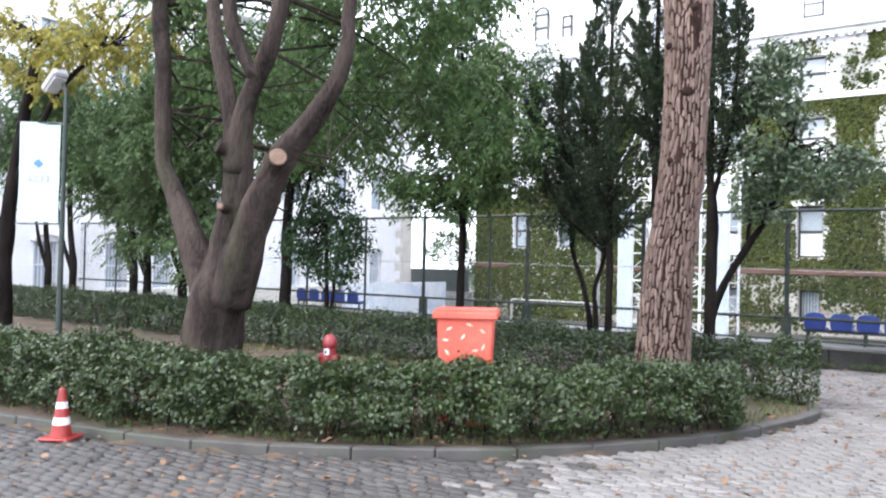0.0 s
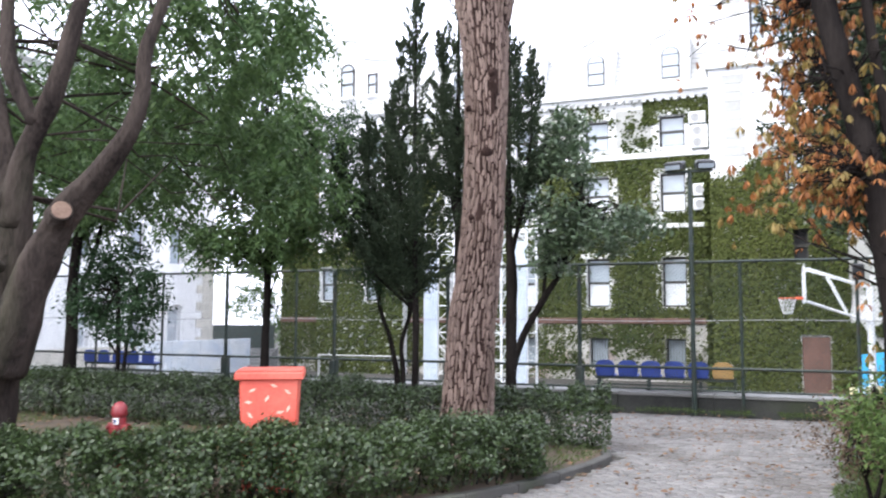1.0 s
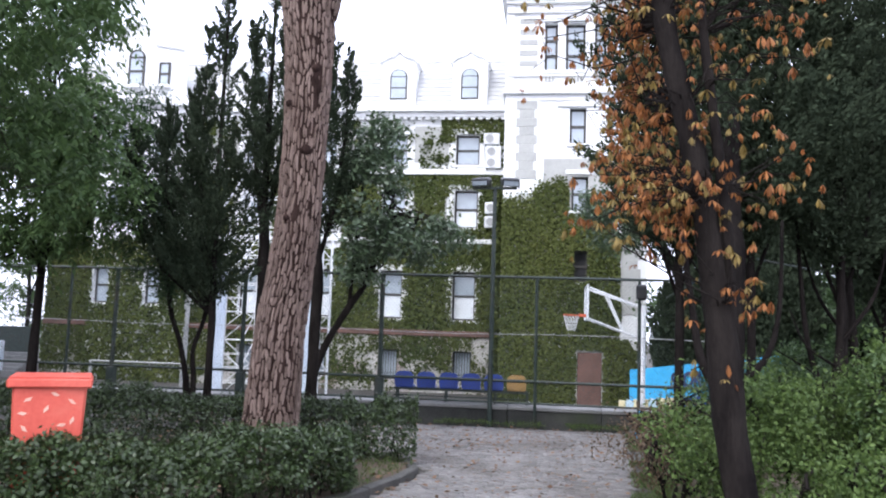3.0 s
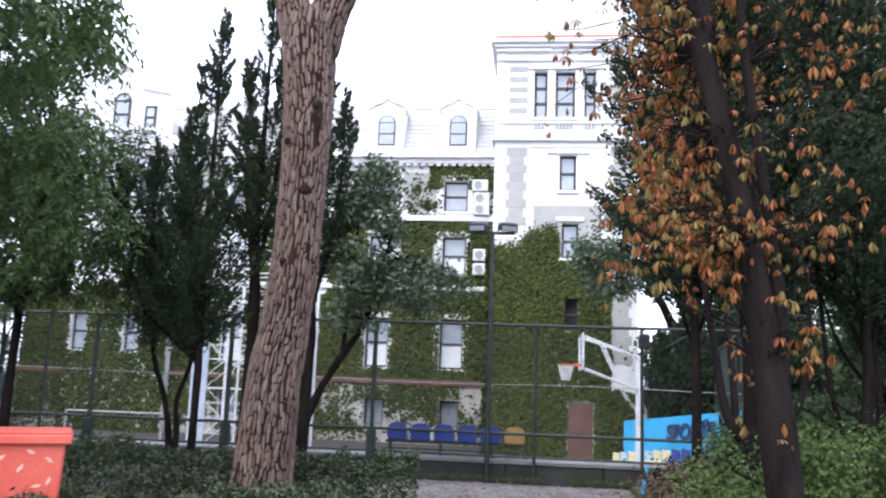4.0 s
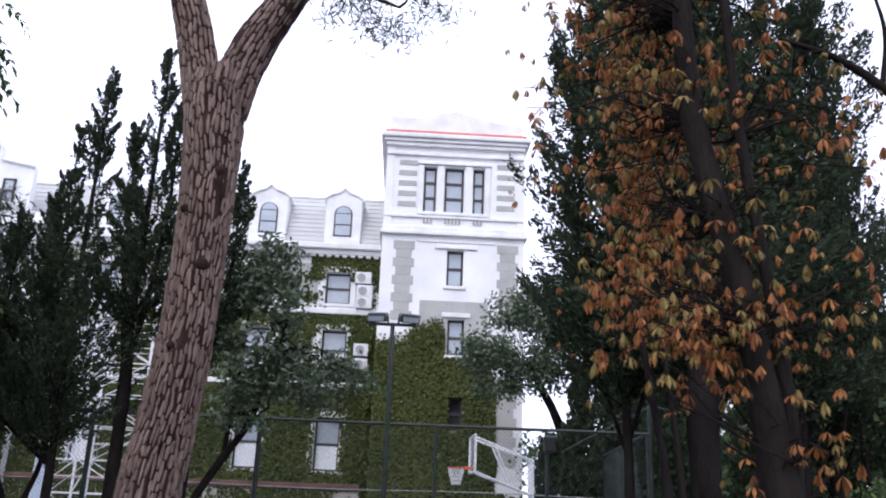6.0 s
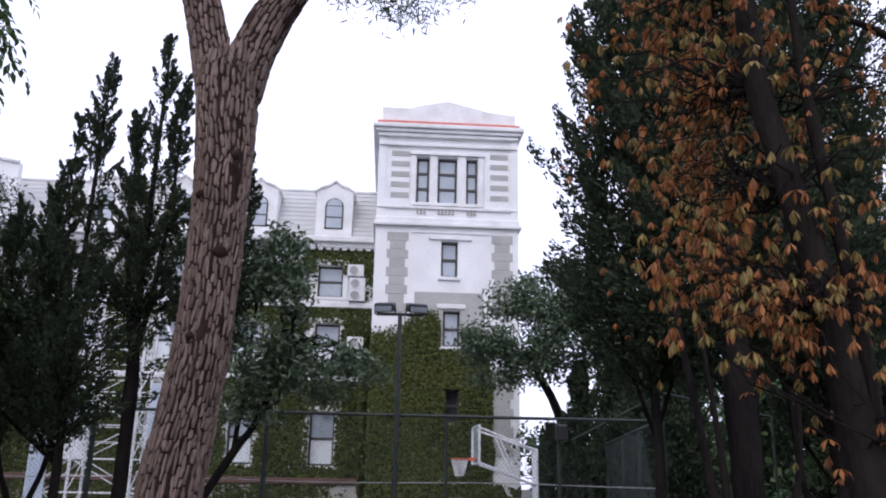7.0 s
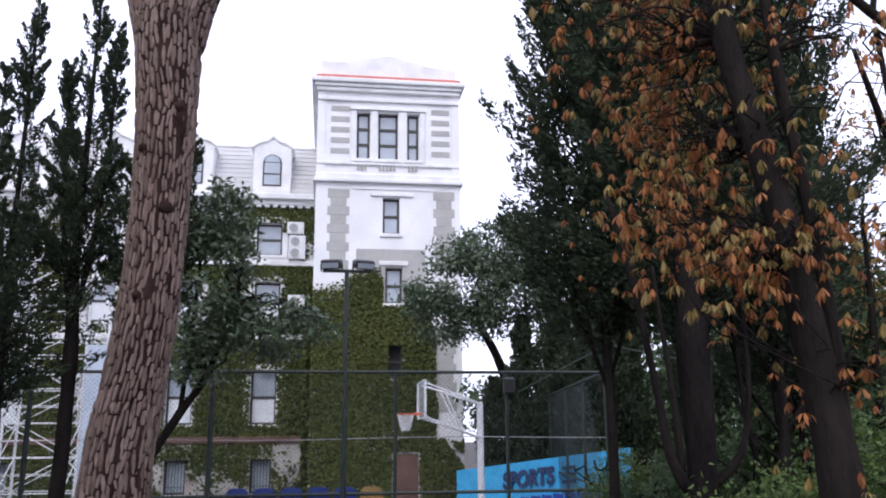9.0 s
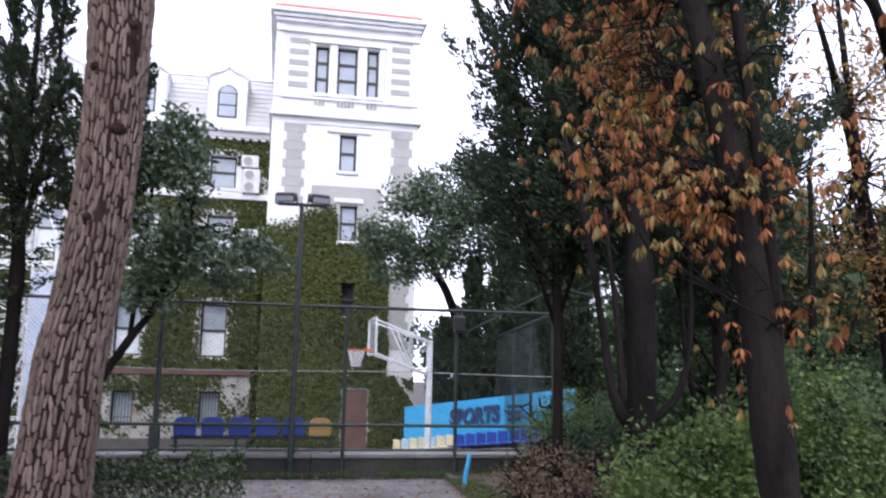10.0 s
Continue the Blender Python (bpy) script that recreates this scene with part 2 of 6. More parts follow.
class Shape:
    """A growing list of vertices and faces."""

    def __init__(self):
        self.v, self.f = [], []

    def add(self, verts, faces):
        k = len(self.v)
        self.v += [tuple(map(float, p)) for p in verts]
        self.f += [tuple(i + k for i in face) for face in faces]
        return self

    def quad(self, a, b, c, d):
        return self.add([a, b, c, d], [(0, 1, 2, 3)])

    def box(self, x0, y0, z0, x1, y1, z1, bevel=0.0, m=None):
        """A box; with bevel, its edges are chamfered."""
        if bevel <= 0:
            vs = [(x, y, z) for x in (x0, x1) for y in (y0, y1) for z in (z0, z1)]
            fs = [(0, 1, 3, 2), (4, 6, 7, 5), (0, 4, 5, 1), (2, 3, 7, 6), (0, 2, 6, 4), (1, 5, 7, 3)]
        else:
            bm = bmesh.new()
            bmesh.ops.create_cube(bm, size=1)
            for p in bm.verts:
                p.co = ((x0 + x1) / 2 + p.co.x * (x1 - x0), (y0 + y1) / 2 + p.co.y * (y1 - y0), (z0 + z1) / 2 + p.co.z * (z1 - z0))
            bmesh.ops.bevel(bm, geom=bm.edges[:], offset=bevel, segments=1, affect="EDGES")
            bm.verts.index_update()
            vs = [tuple(p.co) for p in bm.verts]
            fs = [tuple(p.index for p in face.verts) for face in bm.faces]
            bm.free()
        if m is not None:
            vs = [tuple(m @ Vector(p)) for p in vs]
        return self.add(vs, fs)

    def tube(self, points, radii, sides=10, wobble=0.0, caps=True):
        """A tube through points; wobble roughens its round."""
        pts = [Vector(p) for p in points]
        if isinstance(radii, (int, float)):
            radii = [radii] * len(pts)
        k = len(self.v)
        ref = Vector((1, 0, 0))
        for i, p in enumerate(pts):
            d = (pts[min(i + 1, len(pts) - 1)] - pts[max(i - 1, 0)]).normalized()
            if abs(d.dot(ref)) > 0.95:
                ref = Vector((0, 1, 0))
            u = (ref - d * ref.dot(d)).normalized()
            ref = u
            w = d.cross(u)
            for s in range(sides):
                a = 2 * math.pi * s / sides
                r = radii[i]
                q = p + (u * math.cos(a) + w * math.sin(a)) * r
                if wobble:
                    q += (q - p).normalized() * r * wobble * noise.noise(q * 2.3)
                self.v.append(tuple(q))
        for i in range(len(pts) - 1):
            for s in range(sides):
                a, b = k + i * sides + s, k + i * sides + (s + 1) % sides
                self.f.append((a, b, b + sides, a + sides))
        if caps:
            self.f.append(tuple(k + s for s in reversed(range(sides))))
            self.f.append(tuple(k + (len(pts) - 1) * sides + s for s in range(sides)))
        return self

    def gnarl(self, points, radii, sides=16, step=0.1, flute=0.1, lump=0.12, fine=0.04):
        """A grown stem: a smooth way through points, its round fluted, lumped and roughened."""
        pts = [Vector(p) for p in points]
        line, rad = [], []
        for i in range(len(pts) - 1):
            p0, p1, p2, p3 = pts[max(0, i - 1)], pts[i], pts[i + 1], pts[min(len(pts) - 1, i + 2)]
            n = max(2, int((p2 - p1).length / step))
            for j in range(n + (i == len(pts) - 2)):
                t = j / n
                line.append(0.5 * ((2 * p1) + (p2 - p0) * t + (2 * p0 - 5 * p1 + 4 * p2 - p3) * t * t + (3 * p1 - p0 - 3 * p2 + p3) * t ** 3))
                rad.append(radii[i] + (radii[i + 1] - radii[i]) * t)
        k, ref = len(self.v), Vector((1, 0, 0))
        seed = pts[0].x * 3.1 + pts[0].y
        for i, p in enumerate(line):
            d = (line[min(i + 1, len(line) - 1)] - line[max(i - 1, 0)]).normalized()
            if abs(d.dot(ref)) > 0.95:
                ref = Vector((0, 1, 0))
            u = (ref - d * ref.dot(d)).normalized()
            ref = u
            w = d.cross(u)
            for q in range(sides):
                a = 2 * math.pi * q / sides
                o = u * math.cos(a) + w * math.sin(a)
                f = 1 + flute * noise.noise((math.cos(a) * 2.2 + seed, math.sin(a) * 2.2, i * step * 0.7)) + lump * noise.noise((p + o * rad[i]) * 1.9) + fine * noise.noise((p + o * rad[i]) * 11)
                self.v.append(tuple(p + o * rad[i] * f))
        for i in range(len(line) - 1):
            for q in range(sides):
                a, b = k + i * sides + q, k + i * sides + (q + 1) % sides
                self.f.append((a, b, b + sides, a + sides))
        self.f.append(tuple(k + q for q in reversed(range(sides))))
        self.f.append(tuple(k + (len(line) - 1) * sides + q for q in range(sides)))
        return self

    def bar(self, a, b, r, sides=6):
        return self.tube([a, b], [r, r], sides)

    def lathe(self, profile, at=(0, 0, 0), sides=20):
        """Turns (radius, height) pairs about the upright axis."""
        k = len(self.v)
        for r, z in profile:
            for s in range(sides):
                a = 2 * math.pi * s / sides
                self.v.append((at[0] + r * math.cos(a), at[1] + r * math.sin(a), at[2] + z))
        for i in range(len(profile) - 1):
            for s in range(sides):
                a, b = k + i * sides + s, k + i * sides + (s + 1) % sides
                self.f.append((a, b, b + sides, a + sides))
        self.f.append(tuple(k + s for s in reversed(range(sides))))
        self.f.append(tuple(k + (len(profile) - 1) * sides + s for s in range(sides)))
        return self

    def prism(self, outline, y0, y1):
        """An outline in x and z, drawn out from y0 to y1."""
        n = len(outline)
        vs = [(x, y0, z) for x, z in outline] + [(x, y1, z) for x, z in outline]
        fs = [tuple(range(n)), tuple(reversed(range(n, 2 * n)))] + [(i, i + n, (i + 1) % n + n, (i + 1) % n) for i in range(n)]
        return self.add(vs, fs)


def mesh_of(name, shape, material, smooth=False, at=(0, 0, 0)):
    data = bpy.data.meshes.new(name)
    if isinstance(shape, Shape):
        vs = np.array(shape.v, float) - np.array(at, float)
        data.from_pydata(vs.tolist(), [], shape.f)
    else:
        verts, quads = shape
        verts = (np.asarray(verts, float) - np.array(at, float)).astype(np.float32)
        n, m = len(verts), len(quads)
        data.vertices.add(n)
        data.vertices.foreach_set("co", verts.ravel())
        data.loops.add(4 * m)
        data.polygons.add(m)
        data.loops.foreach_set("vertex_index", np.asarray(quads, np.int32).ravel())
        data.polygons.foreach_set("loop_start", np.arange(0, 4 * m, 4, dtype=np.int32))
        data.polygons.foreach_set("loop_total", np.full(m, 4, np.int32))
        data.update(calc_edges=True)
    data.materials.append(material)
    if smooth:
        data.polygons.foreach_set("use_smooth", np.ones(len(data.polygons), bool))
    return data


def thing(name, at, label, category, group="", kind=""):
    ob = new(name)
    ob.location = at
    ob.empty_display_size = 0.2
    ORIGIN[ob] = at
    return tagged(ob, label, category, group, kind)


def part(name, shape, material, parent, label="", smooth=False, kind=""):
    at = ORIGIN[parent]
    ob = new(name, mesh_of(name, shape, material, smooth, at))
    ob.parent = parent
    ORIGIN[ob] = at
    return tagged(ob, label, kind=kind)


def solid(name, shape, material, label, category, group="", kind="", smooth=False, at=(0, 0, 0)):
    ob = new(name, mesh_of(name, shape, material, smooth, at))
    ob.location = at
    ORIGIN[ob] = at
    return tagged(ob, label, category, group, kind)


def leaves(centres, size, ratio=0.5, spread=1.0, droop=0.0, fold=0.25, normals=None):
    """Folded leaves, two quads each, at the centres: verts and quads."""
    c = np.asarray(centres, float)
    n = len(c)
    d = rng.normal(size=(n, 3))
    d[:, 2] = d[:, 2] * spread - droop
    d /= np.linalg.norm(d, axis=1)[:, None] + 1e-9
    if normals is None:
        up = rng.normal(size=(n, 3)) + (0, 0, 0.8)
    else:
        up = np.asarray(normals, float) + rng.normal(size=(n, 3)) * 0.55
    side = np.cross(d, up)
    side /= np.linalg.norm(side, axis=1)[:, None] + 1e-9
    nor = np.cross(side, d)
    s = size * rng.uniform(0.6, 1.25, n)[:, None]
    h, w = d * s * 0.5, side * s * ratio * 0.5
    lift = nor * s * fold * 0.3
    v = np.stack([c - h, c - h * 0.1 + w + lift, c + h, c - h * 0.1 - w + lift], 1).reshape(-1, 3)
    q = np.arange(4 * n).reshape(-1, 4)
    return v, q


def sprays(starts, length, size, ratio=0.36, droop=0.7, pairs=5):
    """Drooping compound leaves: pairs of leaflets along a bowed stalk, from each start."""
    p = np.asarray(starts, float)
    n, m = len(p), 2 * pairs + 1
    az = rng.uniform(0, 2 * math.pi, n)
    ln = length * rng.uniform(0.6, 1.25, n)
    out = np.stack([np.cos(az), np.sin(az), rng.uniform(-0.5, 0.35, n)], 1)
    side = np.stack([-np.sin(az), np.cos(az), np.zeros(n)], 1)
    t = np.minimum(1.0, (np.arange(m) // 2 + 1) / (pairs + 0.5))
    sg = np.where(np.arange(m) % 2 == 0, 1.0, -1.0)
    sg[-1] = 0.0
    q = p[:, None] + out[:, None] * (t[None, :, None] * ln[:, None, None])
    q[:, :, 2] -= droop * t[None] ** 2 * ln[:, None]
    d = out[:, None] * 0.55 + side[:, None] * sg[None, :, None] + np.array((0, 0, -0.55)) + rng.normal(size=(n, m, 3)) * 0.22
    d[:, :, 2] -= droop * t[None] * 0.7
    d /= np.linalg.norm(d, axis=2, keepdims=True)
    up = np.array((0, 0, 1.0)) + rng.normal(size=(n, m, 3)) * 0.5
    w = np.cross(d, up)
    w /= np.linalg.norm(w, axis=2, keepdims=True) + 1e-9
    lift = np.cross(w, d)
    z = (size * rng.uniform(0.7, 1.2, (n, m)))[:, :, None]
    v = np.stack([q, q + d * z * 0.45 + w * z * ratio * 0.5 + lift * z * 0.08, q + d * z, q + d * z * 0.45 - w * z * ratio * 0.5 + lift * z * 0.08], 2).reshape(-1, 3)
    return v, np.arange(len(v)).reshape(-1, 4)


def clump_points(clumps, tufts, per_tuft, tuft_r, shell=0.55):
    """Leaf places: tufts thrown through ellipsoids (x, y, z, rx, ry, rz), thicker towards their skin."""
    out, cores = [], []
    vol = np.array([c[3] * c[4] * c[5] for c in clumps]) ** 0.75
    share = np.maximum(1, (tufts * vol / vol.sum()).astype(int))
    for (x, y, z, rx, ry, rz), k in zip(clumps, share):
        d = rng.normal(size=(k, 3))
        d /= np.linalg.norm(d, axis=1)[:, None]
        r = rng.uniform(shell, 1.08, k)[:, None] ** 0.7
        t = np.array((x, y, z)) + d * r * np.array((rx, ry, rz))
        cores.append(t)
        m = rng.integers(int(per_tuft * 0.5), int(per_tuft * 1.5) + 1, k)
        p = np.repeat(t, m, 0) + rng.normal(size=(m.sum(), 3)) * tuft_r * np.array((1, 1, 0.75)) * 0.6
        out.append(p)
    return np.concatenate(out), np.concatenate(cores)


def bent(a, b, sag=0.0, n=5, jitter=0.05):
    a, b = Vector(a), Vector(b)
    out = []
    for i in range(n):
        t = i / (n - 1)
        p = a.lerp(b, t)
        p.z += sag * 4 * t * (1 - t)
        if 0 < i < n - 1:
            p += Vector(rng.normal(size=3)) * jitter * (b - a).length
        out.append(p)
    return out


def tree(name, label, category, stems, clumps, leaf_mat, bark, tufts=150, per_tuft=40, tuft_r=0.35, leaf=0.09, ratio=0.5, twigs=40,
         group="", sides=12, shell=0.55, droop=0.0, wobble=0.15, spread=1.0, spray=0.0):
    """stems: lists of (x, y, z, radius). The crown is many single leaves on tufts, carried by twigs."""
    base = stems[0][0]
    root = thing(name, base[:3], label, category, group)
    for i, stem in enumerate(stems):
        part("trunk" if i == 0 else "limb", Shape().gnarl([s[:3] for s in stem], [s[3] for s in stem], sides, 0.14, wobble * 0.6, wobble), bark, root, smooth=True)
    if clumps:
        pts, cores = clump_points(clumps, tufts, per_tuft, tuft_r, shell)
        if spray:
            crown = sprays(pts[rng.permutation(len(pts))[:len(pts) // 6]], spray, leaf, ratio)
        else:
            crown = leaves(pts, leaf, ratio, spread=spread, droop=droop)
        part("crown", crown, leaf_mat, root)
        tips = [Vector(s[:3]) for stem in stems for s in stem[len(stem) // 2:]]
        w = Shape()
        for c in cores[rng.permutation(len(cores))[:twigs]]:
            c = Vector(c)
            near = min(tips, key=lambda q: (q - c).length)
            w.tube(bent(near, c, sag=0.12, n=5, jitter=0.09), [0.022, 0.018, 0.013, 0.009, 0.004], 5, caps=False)
        if w.v:
            part("twig_work", w, bark, root, smooth=True, kind="stuff")
    return root


# ---- ground, road, kerbs ----
COURT_Z = -1.2
g = Shape()
xs = [-160, -60, -30, -15, 0, 15, 30, 60, 160]
rows_y = [(-80, -0.04), (-20, -0.04), (0, -0.04), (10, -0.04), (18.46, -0.04), (18.5, COURT_Z), (30, COURT_Z), (60, COURT_Z), (400, COURT_Z)]
for x0, x1 in zip(xs, xs[1:]):
    for (ya, za), (yb, zb) in zip(rows_y, rows_y[1:]):
        g.quad((x0, ya, za), (x1, ya, za), (x1, yb, zb), (x0, yb, zb))
solid("ground", g, JOINT, "sandy ground under the paving and court", "ground", kind="structure")

LEFT_KERB = [(-14, 4.2), (-10.5, 4.55), (-8.4, 4.9), (-7.0, 5.13), (-5.9, 5.38), (-5.1, 5.72), (-4.45, 6.1), (-3.75, 6.6), (-3.1, 7.15), (-2.5, 7.85), (-1.95, 8.7), (-1.4, 9.85),
             (-1.05, 11.0), (-0.88, 12.3), (-1.15, 12.9), (-1.75, 13.3), (-2.6, 13.5), (-4.2, 13.55)]
RIGHT_KERB = [(2.55, 18.3), (2.4, 15.5), (2.2, 13.2), (2.12, 11.8), (1.98, 10.4), (1.8, 9.2), (1.74, 7.8), (1.85, 6.2), (2.5, 4.6), (4.0, 3.6), (8.0, 3.0)]


def resample(line, step):
    out = [Vector(line[0]).to_2d()]
    pts = [Vector(p).to_2d() for p in line]
    i, pos, left = 0, pts[0].copy(), step
    while i < len(pts) - 1:
        seg = pts[i + 1] - pos
        if seg.length >= left:
            pos = pos + seg.normalized() * left
            out.append(pos.copy())
            left = step
        else:
            left -= seg.length
            i += 1
            pos = pts[i].copy()
    return out


def kerb_line(line, label, inner):
    root = thing("kerb", (line[0][0], line[0][1], 0), label, "kerb", kind="structure")
    pts = resample(line, 0.85)
    for a, b in zip(pts, pts[1:]):
        d = (b - a)
        ln = d.length - 0.014
        ang = math.atan2(d.y, d.x)
        m = Matrix.Translation((*((a + b) / 2), 0)) @ Matrix.Rotation(ang, 4, "Z") @ Matrix.Rotation(rng.normal() * 0.006, 4, "X")
        top = 0.085 + rng.normal() * 0.006
        s = Shape().box(-ln / 2, -0.01 if inner > 0 else -0.13, -0.05, ln / 2, 0.13 if inner > 0 else 0.01, top, bevel=0.014, m=m)
        part("kerb_stone", s, KERB, root)
    return root


kerb_line(LEFT_KERB, "weathered grey stone kerb round the hedged bed", 1)
kerb_line(RIGHT_KERB, "curved dark grey stone kerb beside the shrubs", 1)


def side_of(line, x, y):
    """Signed distance of (x, y) from a line of points: left of its way is positive."""
    best, sign = 1e9, 1
    p = Vector((x, y))
    for a, b in zip(line, line[1:]):
        a, b = Vector(a), Vector(b)
        t = max(0, min(1, (p - a).dot(b - a) / (b - a).length_squared))
        q = a + (b - a) * t
        dist = (p - q).length
        if dist < best - 1e-9:
            best = dist
            sign = 1 if (b - a).x * (p - a).y - (b - a).y * (p - a).x > 0 else -1
    return best * sign


# Beds: soil raised behind the kerbs.
def bed(name, label, x0, x1, y0, y1, line, step=0.3):
    s = Shape()
    nx, ny = int((x1 - x0) / step), int((y1 - y0) / step)
    idx = {}
    for i in range(nx + 1):
        for j in range(ny + 1):
            x, y = x0 + i * step, y0 + j * step
            dist = side_of(line, x, y)
            z = 0.05 + 0.05 * noise.noise((x * 0.8, y * 0.8, 0)) + min(0.05, max(0, dist) * 0.06) if dist > 0.05 else -0.08
            idx[i, j] = len(s.v)
            s.v.append((x, y, z))
    for i in range(nx):
        for j in range(ny):
            s.f.append((idx[i, j], idx[i + 1, j], idx[i + 1, j + 1], idx[i, j + 1]))
    return solid(name, s, SOIL, label, "soil", kind="structure", smooth=True)


bed("soil_bed", "bare brown soil bed with fallen leaves", -30, -0.6, 3.6, 13.8, LEFT_KERB)
bed("soil_bed", "dark soil bed under the shrubs", 1.4, 18, 2.6, 18.2, RIGHT_KERB)

# Paving of small grey setts, laid in courses across the way.
pv = []
nx, ny = 0.205, 0.105
for j in range(int((18.25 + 2.39) / ny)):
    y = -2.39 + j * ny
    shift = (j % 2) * nx / 2 + rng.uniform(-0.02, 0.02)
    for i in range(int(22 / nx)):
        x = -12 + i * nx + shift
        if x > 3.2 + (6 if y < 5 else 0) or x < -1.5 - (18.3 - y) * 1.4:
            continue
        if y < 13.5 and side_of(LEFT_KERB, x + nx / 2, y + ny / 2) > -0.07 and x < 0:
            continue
        if x > 1 and side_of(RIGHT_KERB, x + nx / 2, y + ny / 2) > -0.07:
            continue
        pv.append((x, y))
pv = np.array(pv)
k = len(pv)
zt = rng.normal(0, 0.0035, k) * np.where(pv[:, 0] + 0.35 * (pv[:, 1] - 6) < -2.2, 2.6, 1.0) + np.array([0.012 * noise.noise((x * 0.5, y * 0.5, 3)) for x, y in pv])
inset = 0.008
x0, y0 = pv[:, 0] + 0.004, pv[:, 1] + 0.004
x1, y1 = x0 + nx - 0.010 - rng.uniform(0, 0.006, k), y0 + ny - 0.010 - rng.uniform(0, 0.005, k)
tilt = rng.normal(0, 0.002, (k, 4))
low = np.full(k, -0.03)


def stack(*cols):
    return np.stack(cols, 1)


verts = np.stack([stack(x0, y0, low), stack(x1, y0, low), stack(x1, y1, low), stack(x0, y1, low),
                  stack(x0 + inset, y0 + inset, zt + tilt[:, 0]), stack(x1 - inset, y0 + inset, zt + tilt[:, 1]), stack(x1 - inset, y1 - inset, zt + tilt[:, 2]), stack(x0 + inset, y1 - inset, zt + tilt[:, 3])], 1)
SETT_FACES = np.array([(4, 5, 6, 7), (0, 1, 5, 4), (1, 2, 6, 5), (2, 3, 7, 6), (3, 0, 4, 7)])
near_rank = np.hypot(pv[:, 0] + 0.6, pv[:, 1] - 9.2).argsort()
old = (pv[:, 0] + 0.35 * (pv[:, 1] - 6) < -2.2 + rng.normal(0, 0.45, k))
single = [i for i in near_rank if not old[i]][:300]
chosen = np.zeros(k, bool)
chosen[single] = True
rest = np.flatnonzero(~chosen & ~old)
worn = np.flatnonzero(old)
solid("old_road", (verts[worn].reshape(-1, 3), (SETT_FACES[None] + 8 * np.arange(len(worn))[:, None, None]).reshape(-1, 4)), SETT_DARK,
      "old dark worn stone setts of the roadway", "paving", kind="structure")
road = solid("road", (verts[rest].reshape(-1, 3), (SETT_FACES[None] + 8 * np.arange(len(rest))[:, None, None]).reshape(-1, 4)), PAVER,
             "worn grey stone setts strewn with brown leaves", "paving", kind="structure")

# ---- retaining wall and terrace at the court ----
tw = thing("retaining_wall", (0, 18.4, 0), "low dark mossy retaining wall with a pale coping", "wall", kind="structure")
for i in range(22):
    a = -34 + i * 2.0
    part("wall_block", Shape().box(a, 18.40 + rng.uniform(0, 0.012), -0.05, a + 1.985, 18.6, 0.36, bevel=0.012), WALL_DARK, tw)
    part("coping_stone", Shape().box(a, 18.36, 0.362, a + 1.99, 19.6, 0.43 + rng.uniform(0, 0.008), bevel=0.012), CONCRETE, tw)
solid("terrace_back", Shape().box(-34, 18.7, COURT_Z, 10, 19.55, 0.355), CONCRETE, "pale concrete terrace edge above the court", "terrace", kind="structure")
solid("court", Shape().box(-29.9, 19.7, COURT_Z - 0.1, 30, 36.5, COURT_Z + 0.012), surface("court_asphalt", (0.10, 0.11, 0.11), (0.17, 0.18, 0.17), scale=0.8, fine=50, rough=0.9, bump=0.2),
      "grey asphalt sports court", "court", kind="structure")


# ---- the building ----
def wall_with_openings(x0, x1, z0, z1, y, depth, holes):
    """A wall face at y with rectangular holes (x0, x1, z0, z1) and their reveals."""
    s = Shape()
    cx = sorted({x0, x1, *(v for h in holes for v in h[:2])})
    cz = sorted({z0, z1, *(v for h in holes for v in h[2:])})
    for a, b in zip(cx, cx[1:]):
        for c, d in zip(cz, cz[1:]):
            mx, mz = (a + b) / 2, (c + d) / 2
            if any(h[0] < mx < h[1] and h[2] < mz < h[3] for h in holes):
                continue
            s.quad((a, y, c), (b, y, c), (b, y, d), (a, y, d))
    for a, b, c, d in holes:
        r = y + depth
        s.quad((a, y, c), (a, r, c), (a, r, d), (a, y, d))
        s.quad((b, y, c), (b, y, d), (b, r, d), (b, r, c))
        s.quad((a, y, c), (b, y, c), (b, r, c), (a, r, c))
        s.quad((a, y, d), (a, r, d), (b, r, d), (b, y, d))
    if depth > 0.1:
        s.box(x0, y + depth + 0.25, z0, x1, y + depth + 0.5, z1)
    return s


